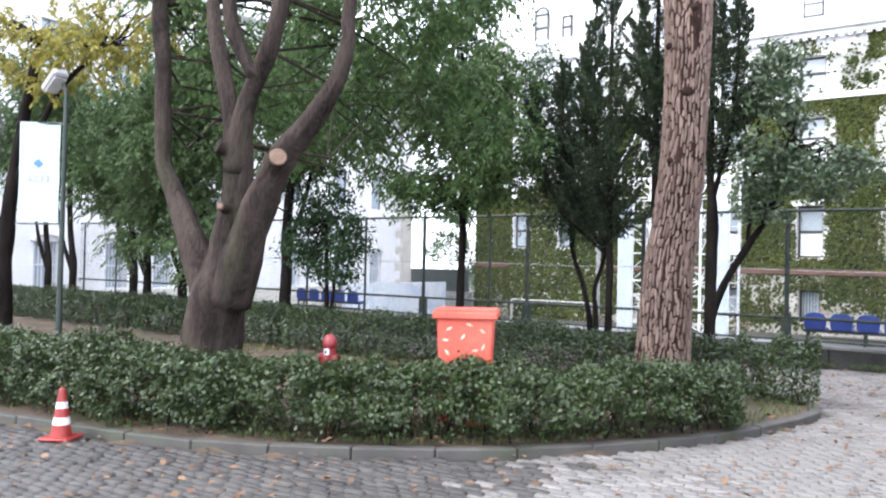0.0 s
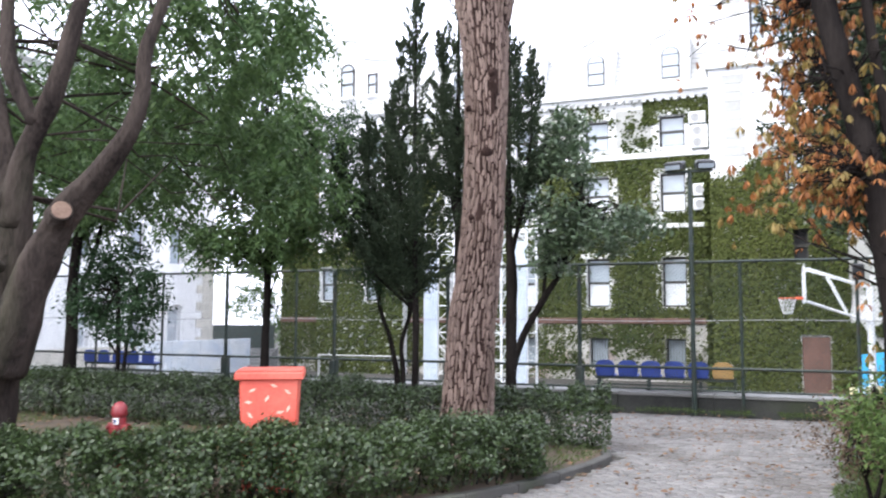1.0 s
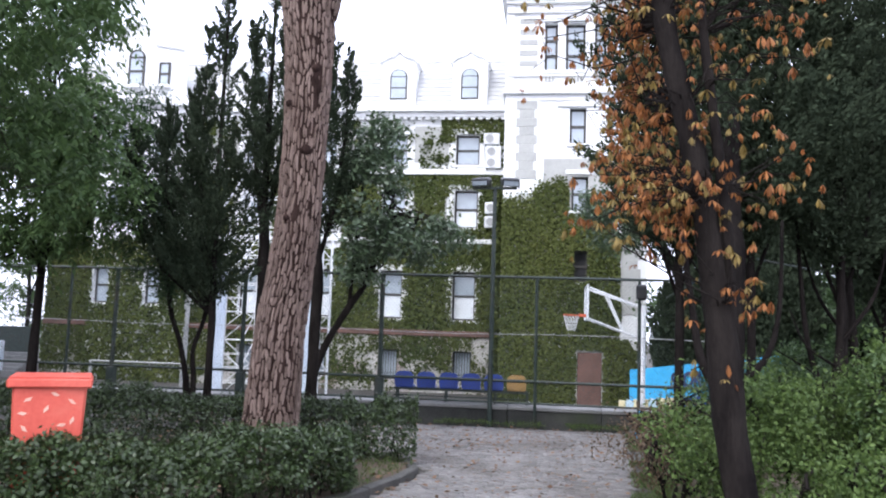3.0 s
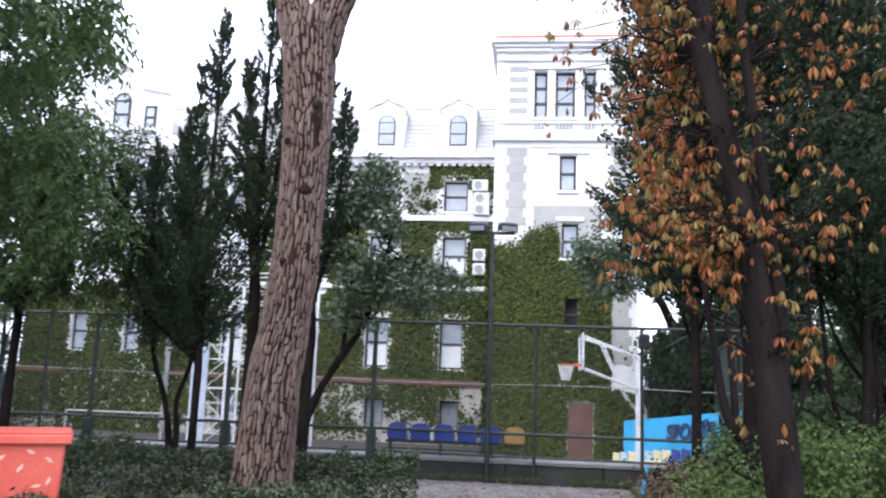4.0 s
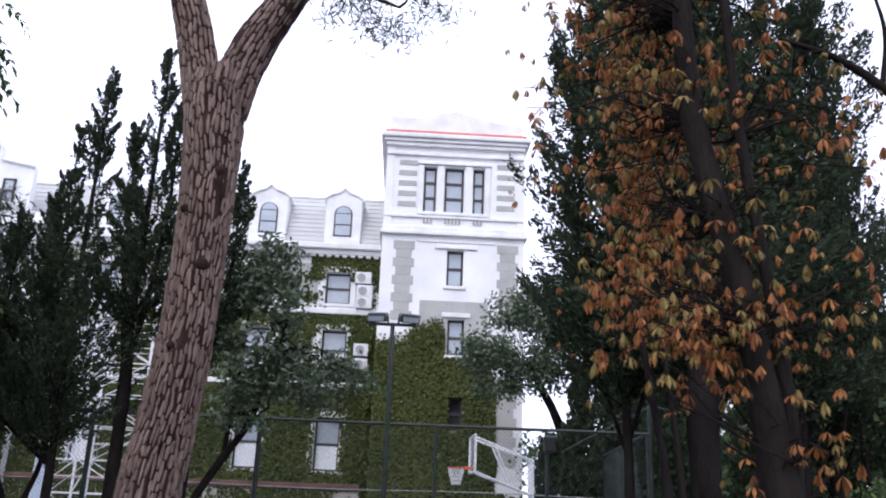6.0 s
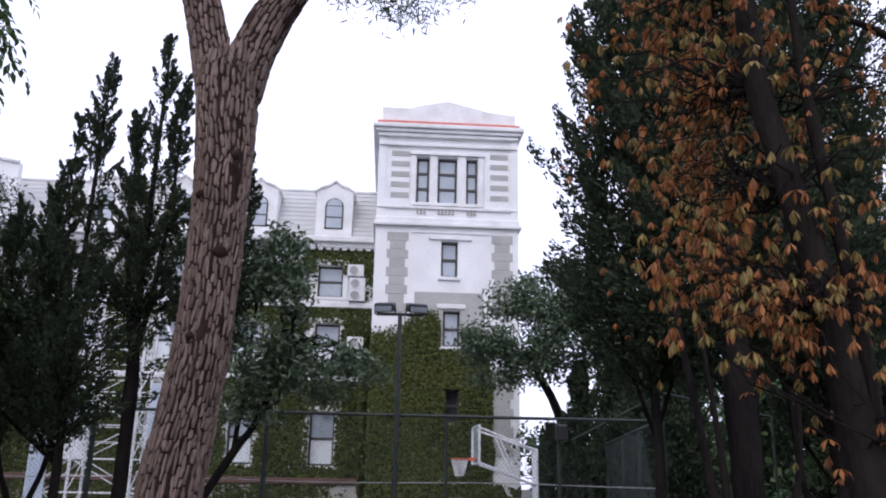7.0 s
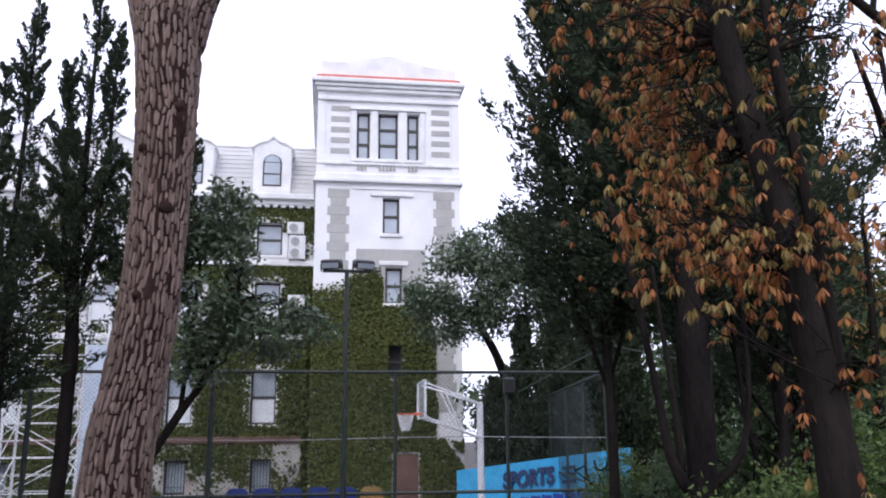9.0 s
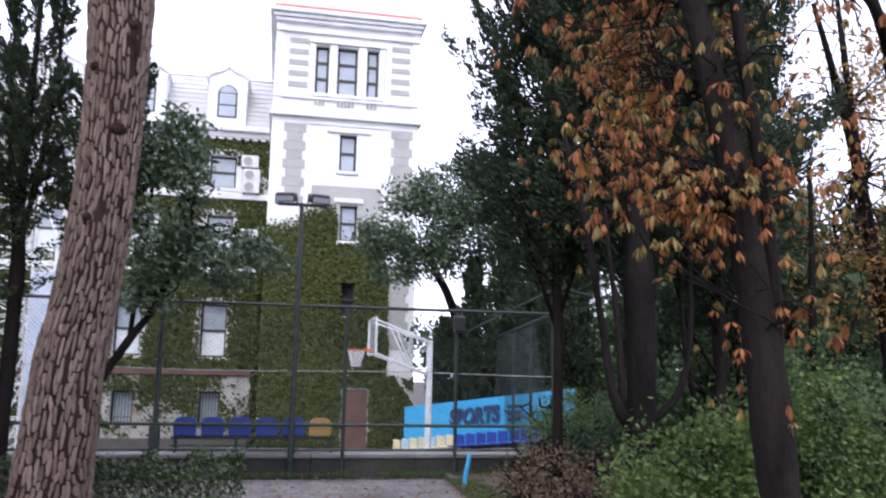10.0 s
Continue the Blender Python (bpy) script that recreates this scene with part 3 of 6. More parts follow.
def window_in(root, a, b, c, d, y, sash=2, arched=False, bars=False, pale_sashes=0.0, dark=False):
    """A dark-framed sash window set back in a hole; sash: panes one above the other."""
    fr = 0.1
    s = Shape()
    s.box(a, y, c, a + fr, y + 0.09, d).box(b - fr, y, c, b, y + 0.09, d).box(a, y, c, b, y + 0.088, c + fr).box(a, y, d - fr, b, y + 0.088, d)
    for i in range(1, sash):
        z = c + (d - c) * i / sash
        s.box(a, y - 0.01, z - fr * 0.6, b, y + 0.085, z + fr * 0.6)
    win = part("window", s, FRAME_DARK, root, "dark-framed sash window" if not bars else "barred basement window")
    if arched:
        arc = Shape()
        n = 9
        mid, r = (a + b) / 2, (b - a) / 2
        for i in range(n):
            t0, t1 = math.pi * i / n, math.pi * (i + 1) / n
            p = [(mid + r * math.cos(t), d + r * 0.9 * math.sin(t)) for t in (t0, t1)]
            q = [(mid + (r - fr) * math.cos(t), d + (r - fr) * 0.9 * math.sin(t)) for t in (t1, t0)]
            arc.prism(p + q, y, y + 0.08)
        part("arch_frame", arc, FRAME_DARK, win)
        half = [(mid + (r - fr / 2) * math.cos(math.pi * i / n), d + (r - fr / 2) * 0.9 * math.sin(math.pi * i / n)) for i in range(n + 1)]
        part("pane", Shape().prism(half, y + 0.04, y + 0.05), PANE, win)
    for i in range(sash):
        z0, z1 = c + (d - c) * i / sash, c + (d - c) * (i + 1) / sash
        part("pane", Shape().box(a + fr * 0.5, y + 0.04, z0, b - fr * 0.5, y + 0.05, z1), UNLIT_BLACK if dark else PALE_PANE if (pale_sashes and i < pale_sashes) else PANE, win)
    if bars:
        br = Shape()
        for i in range(7):
            x = a + (b - a) * (i + 0.5) / 7
            br.bar((x, y - 0.12, c), (x, y - 0.12, d), 0.016)
        br.bar((a, y - 0.12, c + 0.35), (b, y - 0.12, c + 0.35), 0.016)
        part("window_grille", br, IRON, win)
    if dark:
        return win
    sill = Shape().box(a - 0.12, y - 0.34, c - 0.16, b + 0.12, y + 0.02, c - 0.003, bevel=0.02)
    part("sill", sill, TRIM, win)
    return win


FY = 43.6
house = thing("main_building", (-14, FY, COURT_Z), "four-storey white stone building with ivy-clad lower walls", "building")
cols = [-3.75 - 3.95 * i for i in range(6)]
holes, specs = [], []
for i, x in enumerate(cols):
    for (c, d, w, n_pale) in ((2.62, 5.2, 1.24, 1), (7.55, 9.6, 1.28, 1), (11.0, 12.65, 1.3, 0)):
        h = (x - w / 2, x + w / 2, c, d)
        holes.append(h)
        specs.append((h, 2, False, n_pale))
    h = (x - 0.5, x + 0.5, -0.6, 1.0)
    holes.append(h)
    specs.append((h, 1, True, 0))
part("wall", wall_with_openings(-27.6, -1.4, COURT_Z, 14.05, FY, 0.4, holes), WALL_WHITE, house)
for h, sash, bars, n_pale in specs:
    window_in(house, *h, FY + 0.28, sash=sash, bars=bars, pale_sashes=n_pale)
part("lower_storey", wall_with_openings(-27.6, -1.4, -0.75, 1.745, FY - 0.06, 0.05, [h for h in holes if h[3] < 1.5]), STONE_BASE, house, "weathered grey lower storey")
part("base_course", Shape().box(-27.6, FY - 0.12, COURT_Z, -1.4, FY - 0.004, -0.75), STONE_BASE, house)
for i, x in enumerate(cols):
    for (c, d, w) in ((2.62, 5.2, 1.24), (7.55, 9.6, 1.28), (11.0, 12.65, 1.3)):
        sur = Shape()
        for sx in (-1, 1):
            e0 = x + sx * w / 2
            sur.box(min(e0, e0 + sx * 0.26), FY - 0.07, c - 0.15, max(e0, e0 + sx * 0.26), FY - 0.003, d + 0.02)
        sur.box(x - w / 2 - 0.3, FY - 0.1, d + 0.023, x + w / 2 + 0.3, FY - 0.003, d + 0.3)
        part("window_surround", sur, TRIM, house)
for i, x in enumerate(cols):
    for z0, z1 in ((7.3, 9.7), (11.1, 13.1)):
        part("wall_panel", Shape().box(x - 2.9, FY - 0.03, z0, x - 1.05, FY - 0.002, z1), STONE_GREY, house, "grey ashlar panel between windows")
part("string_course", Shape().box(-27.6, FY - 0.2, 10.42, -1.4, FY - 0.003, 10.72, bevel=0.03), TRIM, house)
part("string_course", Shape().box(-27.6, FY - 0.16, 6.7, -1.4, FY - 0.003, 6.95, bevel=0.03), TRIM, house)
part("plinth_band", Shape().box(-27.6, FY - 0.18, 1.75, -1.4, FY - 0.003, 2.05, bevel=0.03), BRICK_DOOR, house, "rust-stained band course")
corn = Shape().box(-27.6, FY - 0.35, 13.55, -1.4, FY - 0.003, 13.8, bevel=0.03).box(-27.6, FY - 0.6, 13.803, -1.4, FY + 0.3, 14.1, bevel=0.04)
part("cornice", corn, TRIM, house)
for i in range(64):
    x = -27.4 + i * 0.41
    part("dentil", Shape().box(x, FY - 0.3, 13.44, x + 0.24, FY - 0.003, 13.547), TRIM, house)
# Mansard of overlapping boards.
for i in range(11):
    z0, z1 = 14.1 + i * 0.29, 14.1 + (i + 1) * 0.29
    y0, y1 = FY + 0.05 + i * 0.15, FY + 0.05 + (i + 1) * 0.15
    s = Shape()
    s.add([(-27.6, y0 - 0.03, z0), (-1.4, y0 - 0.03, z0), (-1.4, y1, z1), (-27.6, y1, z1), (-27.6, y0 + 0.1, z0), (-1.4, y0 + 0.1, z0), (-1.4, y1 + 0.1, z1), (-27.6, y1 + 0.1, z1)],
          [(0, 1, 2, 3), (7, 6, 5, 4), (0, 4, 5, 1), (3, 2, 6, 7), (0, 3, 7, 4), (1, 5, 6, 2)])
    part("roof_board", s, ROOF, house)
part("roof_ridge", Shape().box(-27.6, FY + 1.6, 17.25, -1.4, FY + 8, 17.4, bevel=0.04), TRIM, house)
for x in cols[:4]:
    y = FY + 0.05
    out = [(x - 0.95, 14.2), (x + 0.95, 14.2), (x + 0.95, 16.6), (x + 1.1, 16.7), (x + 0.75, 16.95), (x + 0.3, 17.1), (x, 17.35), (x - 0.3, 17.1), (x - 0.75, 16.95), (x - 1.1, 16.7), (x - 0.95, 16.6)]
    dm = part("dormer", Shape().prism(out, y, y + 2.2), TRIM, house, "white dormer with an arched window")
    hood = Shape()
    for (xa, za), (xb, zb) in zip(out[3:9], out[4:10]):
        hood.bar((xa, y - 0.04, za), (xb, y - 0.04, zb), 0.07)
    part("hood_moulding", hood, TRIM, dm)
    window = Shape().box(x - 0.48, y - 0.03, 14.65, x + 0.48, y + 0.02, 15.9)
    n = 10
    half = [(x + 0.48 * math.cos(math.pi * i / n), 15.9 + 0.46 * math.sin(math.pi * i / n)) for i in range(n + 1)]
    window.prism(half, y - 0.03, y + 0.02)
    part("window_frame", window, FRAME_DARK, dm)
    panes = Shape().box(x - 0.4, y - 0.05, 14.72, x + 0.4, y - 0.034, 15.25).box(x - 0.4, y - 0.05, 15.33, x + 0.4, y - 0.034, 15.9)
    half = [(x + 0.4 * math.cos(math.pi * i / n), 15.95 + 0.36 * math.sin(math.pi * i / n)) for i in range(n + 1)]
    panes.prism(half, y - 0.05, y - 0.034)
    part("pane", panes, PANE, dm)
part("side_wall", Shape().box(-27.6, FY + 0.003, COURT_Z, -27.25, FY + 9, 14.05), WALL_WHITE, house)

# Tower.
TY = 37.0
X0, X1 = -1.38, 5.0
tower = thing("corner_tower", (1.7, TY, COURT_Z), "tall white corner tower with grey quoins and a red roof edge", "tower")
th = [(1.55, 2.29, 10.62, 12.25), (1.68, 2.42, 7.55, 9.12), (1.8, 2.46, 4.35, 5.8)]
part("shaft", wall_with_openings(X0, X1, COURT_Z, 12.9, TY, 0.4, th), WALL_WHITE, tower)
part("side_wall", Shape().box(X0, TY + 0.003, COURT_Z, X0 + 0.35, TY + 9, 17.2), WALL_WHITE, tower)
part("side_wall", Shape().box(X1 - 0.35, TY + 0.003, COURT_Z, X1, TY + 9, 17.2), WALL_WHITE, tower)
for h in th:
    # Lowest window: the dark of the room behind is put into its pane colour.
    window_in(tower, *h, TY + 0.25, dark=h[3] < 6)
up = [(0.37, 0.95, 14.02, 16.22), (1.33, 2.21, 14.02, 16.22), (2.63, 3.15, 14.02, 16.22)]
part("upper_wall", wall_with_openings(X0 + 0.1, X1 - 0.15, 13.3, 17.15, TY + 0.06, 0.35, up), WALL_WHITE, tower)
for h in up:
    window_in(tower, *h, TY + 0.26, sash=3)
band = Shape().box(X0 - 0.12, TY - 0.2, 12.88, X1 + 0.12, TY + 9, 13.06, bevel=0.03).box(X0 - 0.04, TY - 0.1, 13.063, X1 + 0.04, TY + 9, 13.3, bevel=0.03)
part("band_cornice", band, TRIM, tower)
part("sill_band", Shape().box(X0 + 0.02, TY - 0.04, 13.72, X1 - 0.07, TY + 0.055, 13.86, bevel=0.02), TRIM, tower)
for out, z0, z1, bv in ((0.0, 16.72, 16.86, 0.02), (0.06, 17.15, 17.33, 0.03), (0.16, 17.333, 17.5, 0.03), (0.29, 17.503, 17.72, 0.04)):
    part("cornice_course", Shape().box(X0 - out, TY - 0.08 - out, z0, X1 - 0.05 + out, TY + 9 + out, z1, bevel=bv), TRIM, tower)
part("red_roof_edge", Shape().box(X0 - 0.12, TY - 0.22, 17.722, X1 + 0.06, TY + 9.1, 17.9, bevel=0.04), ROOF_RED, tower, "red-painted roof edge")
part("parapet", Shape().prism([(X0 + 0.1, 17.9), (X1 - 0.1, 17.9), (X1 - 0.1, 18.5), (3.6, 18.62), (3.3, 18.72), (1.75, 19.08), (0.3, 18.78), (0.1, 18.66), (X0 + 0.1, 18.66)], TY + 0.1, TY + 0.5), TRIM, tower)
for h in up:
    a, b = h[0], h[1]
    bal = Shape()
    for i in range(int((b - a) / 0.16)):
        bal.box(a + 0.03 + i * 0.16, TY - 0.02, 13.5, a + 0.12 + i * 0.16, TY + 0.055, 13.717)
    part("balustrade", bal, STONE_GREY, tower)
pil = Shape()
for xa, xb in ((0.1, 0.34), (0.98, 1.3), (2.24, 2.6), (3.18, 3.42)):
    pil.box(xa, TY - 0.03, 13.87, xb, TY + 0.056, 16.3, bevel=0.015)
pil.box(0.05, TY - 0.1, 16.303, 3.47, TY + 0.056, 16.45, bevel=0.02)
part("window_surround", pil, TRIM, tower)
for side in (0, 1):
    xa = -0.78 if side == 0 else 3.72
    for i in range(5):
        part("stone_stripe", Shape().box(xa, TY + 0.035, 14.25 + i * 0.5, xa + 0.82, TY + 0.057, 14.49 + i * 0.5), STONE_GREY, tower)
    xa = -0.72 if side == 0 else 3.92
    for i in range(9):
        w = 0.0 if i % 2 else 0.13
        part("quoin", Shape().box(xa - w, TY - 0.03, 9.0 + i * 0.4, xa + 0.68 + w, TY - 0.002, 9.396 + i * 0.4, bevel=0.008), STONE_GREY, tower)
    for i in range(9):
        w = 0.0 if i % 2 else 0.13
        if side == 1:
            part("quoin", Shape().box(xa - w, TY - 0.03, 3.0 + i * 0.4, xa + 0.68 + w, TY - 0.002, 3.396 + i * 0.4, bevel=0.008), STONE_GREY, tower)
part("grey_panel", wall_with_openings(0.42, 3.42, 7.3, 9.92, TY - 0.02, 0.016, [th[1]]), STONE_GREY, tower)
part("window_head", Shape().box(1.4, TY - 0.09, 9.2, 2.65, TY - 0.022, 9.4, bevel=0.015), TRIM, tower)
part("window_head", Shape().box(1.0, TY - 0.09, 12.3, 2.9, TY - 0.003, 12.45, bevel=0.015), TRIM, tower)
part("string_line", Shape().box(0.2, TY - 0.05, 12.6, 3.7, TY - 0.003, 12.68), TRIM, tower)
part("door", Shape().box(2.05, TY - 0.06, COURT_Z, 3.1, TY - 0.003, 1.3, bevel=0.02), BRICK_DOOR, tower, "tall rust-brown door")

# Left wing closing the yard.
WX = -30.0
wing = thing("side_wing", (WX, 26, COURT_Z), "white side wing with barred windows and an arched gable", "building")
s = Shape()
wing_holes = []
for yc in (13.2, 16.9, 19.9, 22.2, 26.2, 30.0, 33.6, 36.6):
    wing_holes.append((yc - 0.52, yc + 0.52, 0.6, 2.45))
    wing_holes.append((yc - 0.5, yc + 0.5, 5.0, 7.0))
    wing_holes.append((yc - 0.5, yc + 0.5, 9.2, 11.2))
WE = 39.9
wbase = wall_with_openings(2, WE, COURT_Z, 13.6, 0, 0.35, wing_holes)
turned = Shape()
turned.v = [(WX - y, x, z) for x, y, z in wbase.v]
turned.f = wbase.f
part("wall", turned, WALL_WHITE, wing)
for a, b, c, d in wing_holes:
    w = Shape().box(WX - 0.3, a, c, WX - 0.25, b, d)
    win = part("window", w, PANE, wing)
    br = Shape()
    if d < 3:
        part("head_arch", Shape().tube([(WX + 0.05, a + (b - a) * (0.5 - 0.56 * math.cos(math.pi * i / 8)), d + 0.3 * math.sin(math.pi * i / 8)) for i in range(9)], 0.09, 6), TRIM, win)
    if d < 3:
        for i in range(7):
            yy = a + (b - a) * (i + 0.5) / 7
            br.bar((WX - 0.08, yy, c), (WX - 0.08, yy, d), 0.018)
    br.box(WX - 0.25, a, (c + d) / 2 - 0.04, WX - 0.2, b, (c + d) / 2 + 0.04).box(WX - 0.25, a, c, WX - 0.2, a + 0.07, d).box(WX - 0.25, b - 0.07, c, WX - 0.2, b, d)
    part("window_grille", br, WHITE_STEEL if d < 3 else FRAME_DARK, win)
part("cornice", Shape().box(WX - 0.3, 2, 13.6, WX + 0.5, WE + 0.3, 14.0, bevel=0.05), TRIM, wing)
part("end_wall", Shape().box(WX - 9, WE - 0.4, COURT_Z, WX - 0.01, WE, 13.6), WALL_WHITE, wing)
STONE_CREAM = surface("cream_rubble_stone", (0.42, 0.40, 0.35), (0.62, 0.59, 0.53), scale=1.2, fine=14, rough=0.95, bump=0.4, island=0.4)
for i in range(17):
    w = 1.5 if i % 2 else 1.0
    part("quoin", Shape().box(WX + 0.002, WE - w, COURT_Z + 0.1 + i * 0.5, WX + 0.05, WE + 0.02, COURT_Z + 0.585 + i * 0.5, bevel=0.01), STONE_CREAM, wing)
for j in range(5):
    for i in range(20):
        y0 = 12 + i * 1.25 + (j % 2) * 0.6
        part("stone_block", Shape().box(WX + 0.002, y0, COURT_Z + 0.02 + j * 0.34, WX + 0.03 + rng.uniform(0, 0.02), y0 + 1.235, COURT_Z + 0.35 + j * 0.34, bevel=0.01), STONE_CREAM, wing)

# Pavilion with a curved gable between wing and main front.
pav = thing("gabled_pavilion", (-21.5, FY - 0.6, COURT_Z), "pale pavilion front with a curved gable above the roof", "building")
GX0, GX1, GY = -24.6, -18.9, FY - 0.7
ph = [(-24.0, -23.0, 11.0, 12.7), (-21.4, -20.5, 11.0, 12.7), (-24.0, -23.0, 7.4, 9.5), (-21.4, -20.5, 7.4, 9.5), (-24.4, -23.5, 3.0, 5.0), (-21.4, -20.5, 3.0, 5.0)]
part("wall", wall_with_openings(GX0, GX1, COURT_Z, 14.2, GY, 0.4, ph), WALL_WHITE, pav)
part("side_wall", Shape().box(GX1 - 0.3, GY + 0.003, COURT_Z, GX1, FY + 2, 14.2), WALL_WHITE, pav)
for h in ph:
    window_in(pav, *h, GY + 0.28)
gab = [(GX0, 14.2), (GX1, 14.2), (GX1, 14.9), (GX1 - 1.0, 15.0), (GX1 - 1.0, 17.4), (GX1 - 1.5, 17.5), (-21.6, 17.7), (-21.7, 18.3), (-22.1, 18.8), (-22.7, 19.0), (-23.3, 18.8), (-23.8, 18.2), (-23.9, 17.4), (GX0, 17.3)]
part("gable", Shape().prism(gab, GY + 0.05, GY + 0.5), WALL_WHITE, pav)
gm = Shape()
for (xa, za), (xb, zb) in zip(gab[4:12], gab[5:13]):
    gm.bar((xa, GY, za), (xb, GY, zb), 0.11)
part("gable_coping", gm, TRIM, pav)
part("cornice", Shape().box(GX0 - 0.2, GY - 0.4, 14.05, GX1 + 0.3, GY + 0.1, 14.4, bevel=0.05), TRIM, pav)
for a, b, c, d in ((-23.2, -22.25, 15.3, 17.0), (-21.35, -20.7, 15.3, 16.65)):
    window_in(pav, a, b, c, d, GY - 0.06, sash=2, arched=(a < -23))

# The passage between wing and main front, with a low painted wall and greenery beyond.
PAINTED = surface("pale_blue_white_painted_wall", (0.5, 0.56, 0.62), (0.74, 0.75, 0.76), scale=0.9, fine=6, rough=0.85, bump=0.1, stain=(0.25, 0.36, 0.55), stain_scale=0.7, stain_amount=0.6)
low = thing("painted_wall", (-27.6, 36, COURT_Z), "low wall with faded pale blue and white paint", "wall", kind="structure")
for i in range(4):
    part("wall_block", Shape().box(-28.9, 32.6 + i * 2.3, COURT_Z, -28.6, 34.88 + i * 2.3, 0.75, bevel=0.02), PAINTED, low)
steps = thing("outdoor_steps", (-29, 43, COURT_Z), "pale concrete steps in the passage", "steps")
for i in range(6):
    part("step", Shape().box(-30.5, 41.5 + i * 0.32, COURT_Z, -27.7, 41.82 + i * 0.32, COURT_Z + 0.35 + i * 0.19, bevel=0.012), CONCRETE, steps)
solid("dark_hoarding", Shape().box(-38, 47.0, COURT_Z, -30.5, 47.1, 1.5, bevel=0.02), IRON, "dark green hoarding panel beyond the passage", "hoarding")
tree("broadleaf_tree", "thin tree standing beyond the passage", "tree",
     [[(-34.5, 52, COURT_Z, 0.16), (-34.4, 52, 3, 0.13), (-34.8, 52, 8, 0.07)], [(-34.4, 52, 3.5, 0.08), (-33.2, 52, 6.5, 0.04)]],
     [(-35.5, 52, 6.6, 2.2, 1.5, 1.6), (-32.5, 52.5, 7.6, 2.0, 1.5, 1.5), (-36.5, 53, 3.2, 1.8, 1.2, 1.3), (-31.2, 53, 3.4, 1.4, 1.2, 0.9), (-34, 54, 0.6, 3.5, 1.5, 1.3), (-29.5, 55, 1.0, 2.5, 1.5, 1.6), (-29.0, 55, 5.0, 2.0, 1.5, 1.6)], LEAF_GREEN, BARK_DARK, tufts=260, per_tuft=60, tuft_r=0.6, leaf=0.26, twigs=40)

# Air conditioners in the corner.
ac = thing("air_conditioner", (0, 0, 0), "grey-white outdoor air conditioning unit on the wall", "air conditioner", "wall units")
part("casing", Shape().box(-0.42, -0.36, 0, 0.42, 0, 0.62, bevel=0.03), WHITE_STEEL, ac)
ring = Shape()
for i in range(18):
    a0, a1 = 2 * math.pi * i / 18, 2 * math.pi * (i + 1) / 18
    ring.bar((-0.1 + 0.24 * math.cos(a0), -0.37, 0.31 + 0.24 * math.sin(a0)), (-0.1 + 0.24 * math.cos(a1), -0.37, 0.31 + 0.24 * math.sin(a1)), 0.014, 4)
part("fan_grille", ring, WHITE_STEEL, ac)
part("fan_opening", Shape().tube([(-0.1, -0.363, 0.31), (-0.1, -0.372, 0.31)], [0.22, 0.22], 18), LAMP_GREY, ac)
part("bracket", Shape().box(-0.35, -0.34, -0.07, -0.3, 0.0, -0.002), IRON, ac)
part("bracket", Shape().box(0.3, -0.34, -0.07, 0.35, 0, -0.002), IRON, ac)
spots = [(-2.45, 12.05), (-2.0, 12.05), (-2.35, 11.35), (-2.35, 10.75), (-2.3, 8.3), (-2.3, 7.55)]
ac.matrix_basis = pose(spots[0][0], FY - 0.002, spots[0][1])
for x, z in spots[2:]:
    copy_thing(ac, pose(x, FY - 0.002, z))


# Ivy over the walls.
def ivy(x0, x1, z0, z1, y, density, keep, size=0.2, label="dense green and yellow ivy covering the wall"):
    n = int((x1 - x0) * (z1 - z0) * density)
    p = np.stack([rng.uniform(x0, x1, n), np.full(n, y) - rng.uniform(0.02, 0.15, n), rng.uniform(z0, z1, n)], 1)
    ok = np.array([keep(a, c) for a, _, c in p])
    p = p[ok]
    v = leaves(p, size, 0.8, normals=np.tile((0, -2.6, 0.9), (len(p), 1)), droop=0.9, fold=0.1)
    return solid("ivy", v, LEAF_IVY, label, "ivy", kind="stuff", at=(x0, y, z0))


def clear(x, z, hs, pad=0.14):
    return not any(h[0] - pad < x < h[1] + pad and h[2] - pad < z < h[3] + pad for h in hs)


def facade_keep(x, z):
    k = noise.noise((x * 0.45, z * 0.4, 1.0)) + 0.6 * noise.noise((x * 1.6, z * 1.4, 4.0)) + rng.normal() * 0.28
    if not clear(x, z, holes, 0.03):
        return False
    if z < 1.9:
        return k > (0.05 if x > -9.5 else -0.5)
    lim = 6.6 + 1.0 * noise.noise((x * 0.3, 2, 2))
    if z < lim:
        near = min(abs(x - c) for c in cols)
        return k > (-0.45 if near < 0.95 and 2.4 < z < 5.5 else -1.3)
    if z > 12.2:
        return k > (-0.8 if x > -5.2 else 0.2) and z < 13.6
    near = min(abs(x - c) for c in cols)
    if 9.55 < z < 10.45:
        return k > -0.85
    if z < 9.6:
        return k > (0.1 if near < 1.15 else -0.55)
    return k > (0.6 if near < 1.3 else 0.3)


def tower_keep(x, z):
    k = noise.noise((x * 0.6, z * 0.5, 7.0)) + 0.5 * noise.noise((x * 1.8, z * 1.5, 9.0))
    top = 8.0 + 0.9 * math.exp(-((x - 1.1) / 1.0) ** 2) + 0.35 * noise.noise((x * 1.5, 0, 3)) + rng.normal() * 0.22
    if x > 3.3:
        top = 7.9 - (x - 3.3) * 3.0
    if x > 3.85 + 0.3 * noise.noise((1, z * 0.8, 5)):
        return z < 1.9 + noise.noise((x, 3, 3)) and k > -0.2
    return z < top and clear(x, z, th[:2], 0.1) and clear(x, z, th[2:], -0.03) and not (2.0 < x < 3.15 and z < 1.4) and k > -1.2


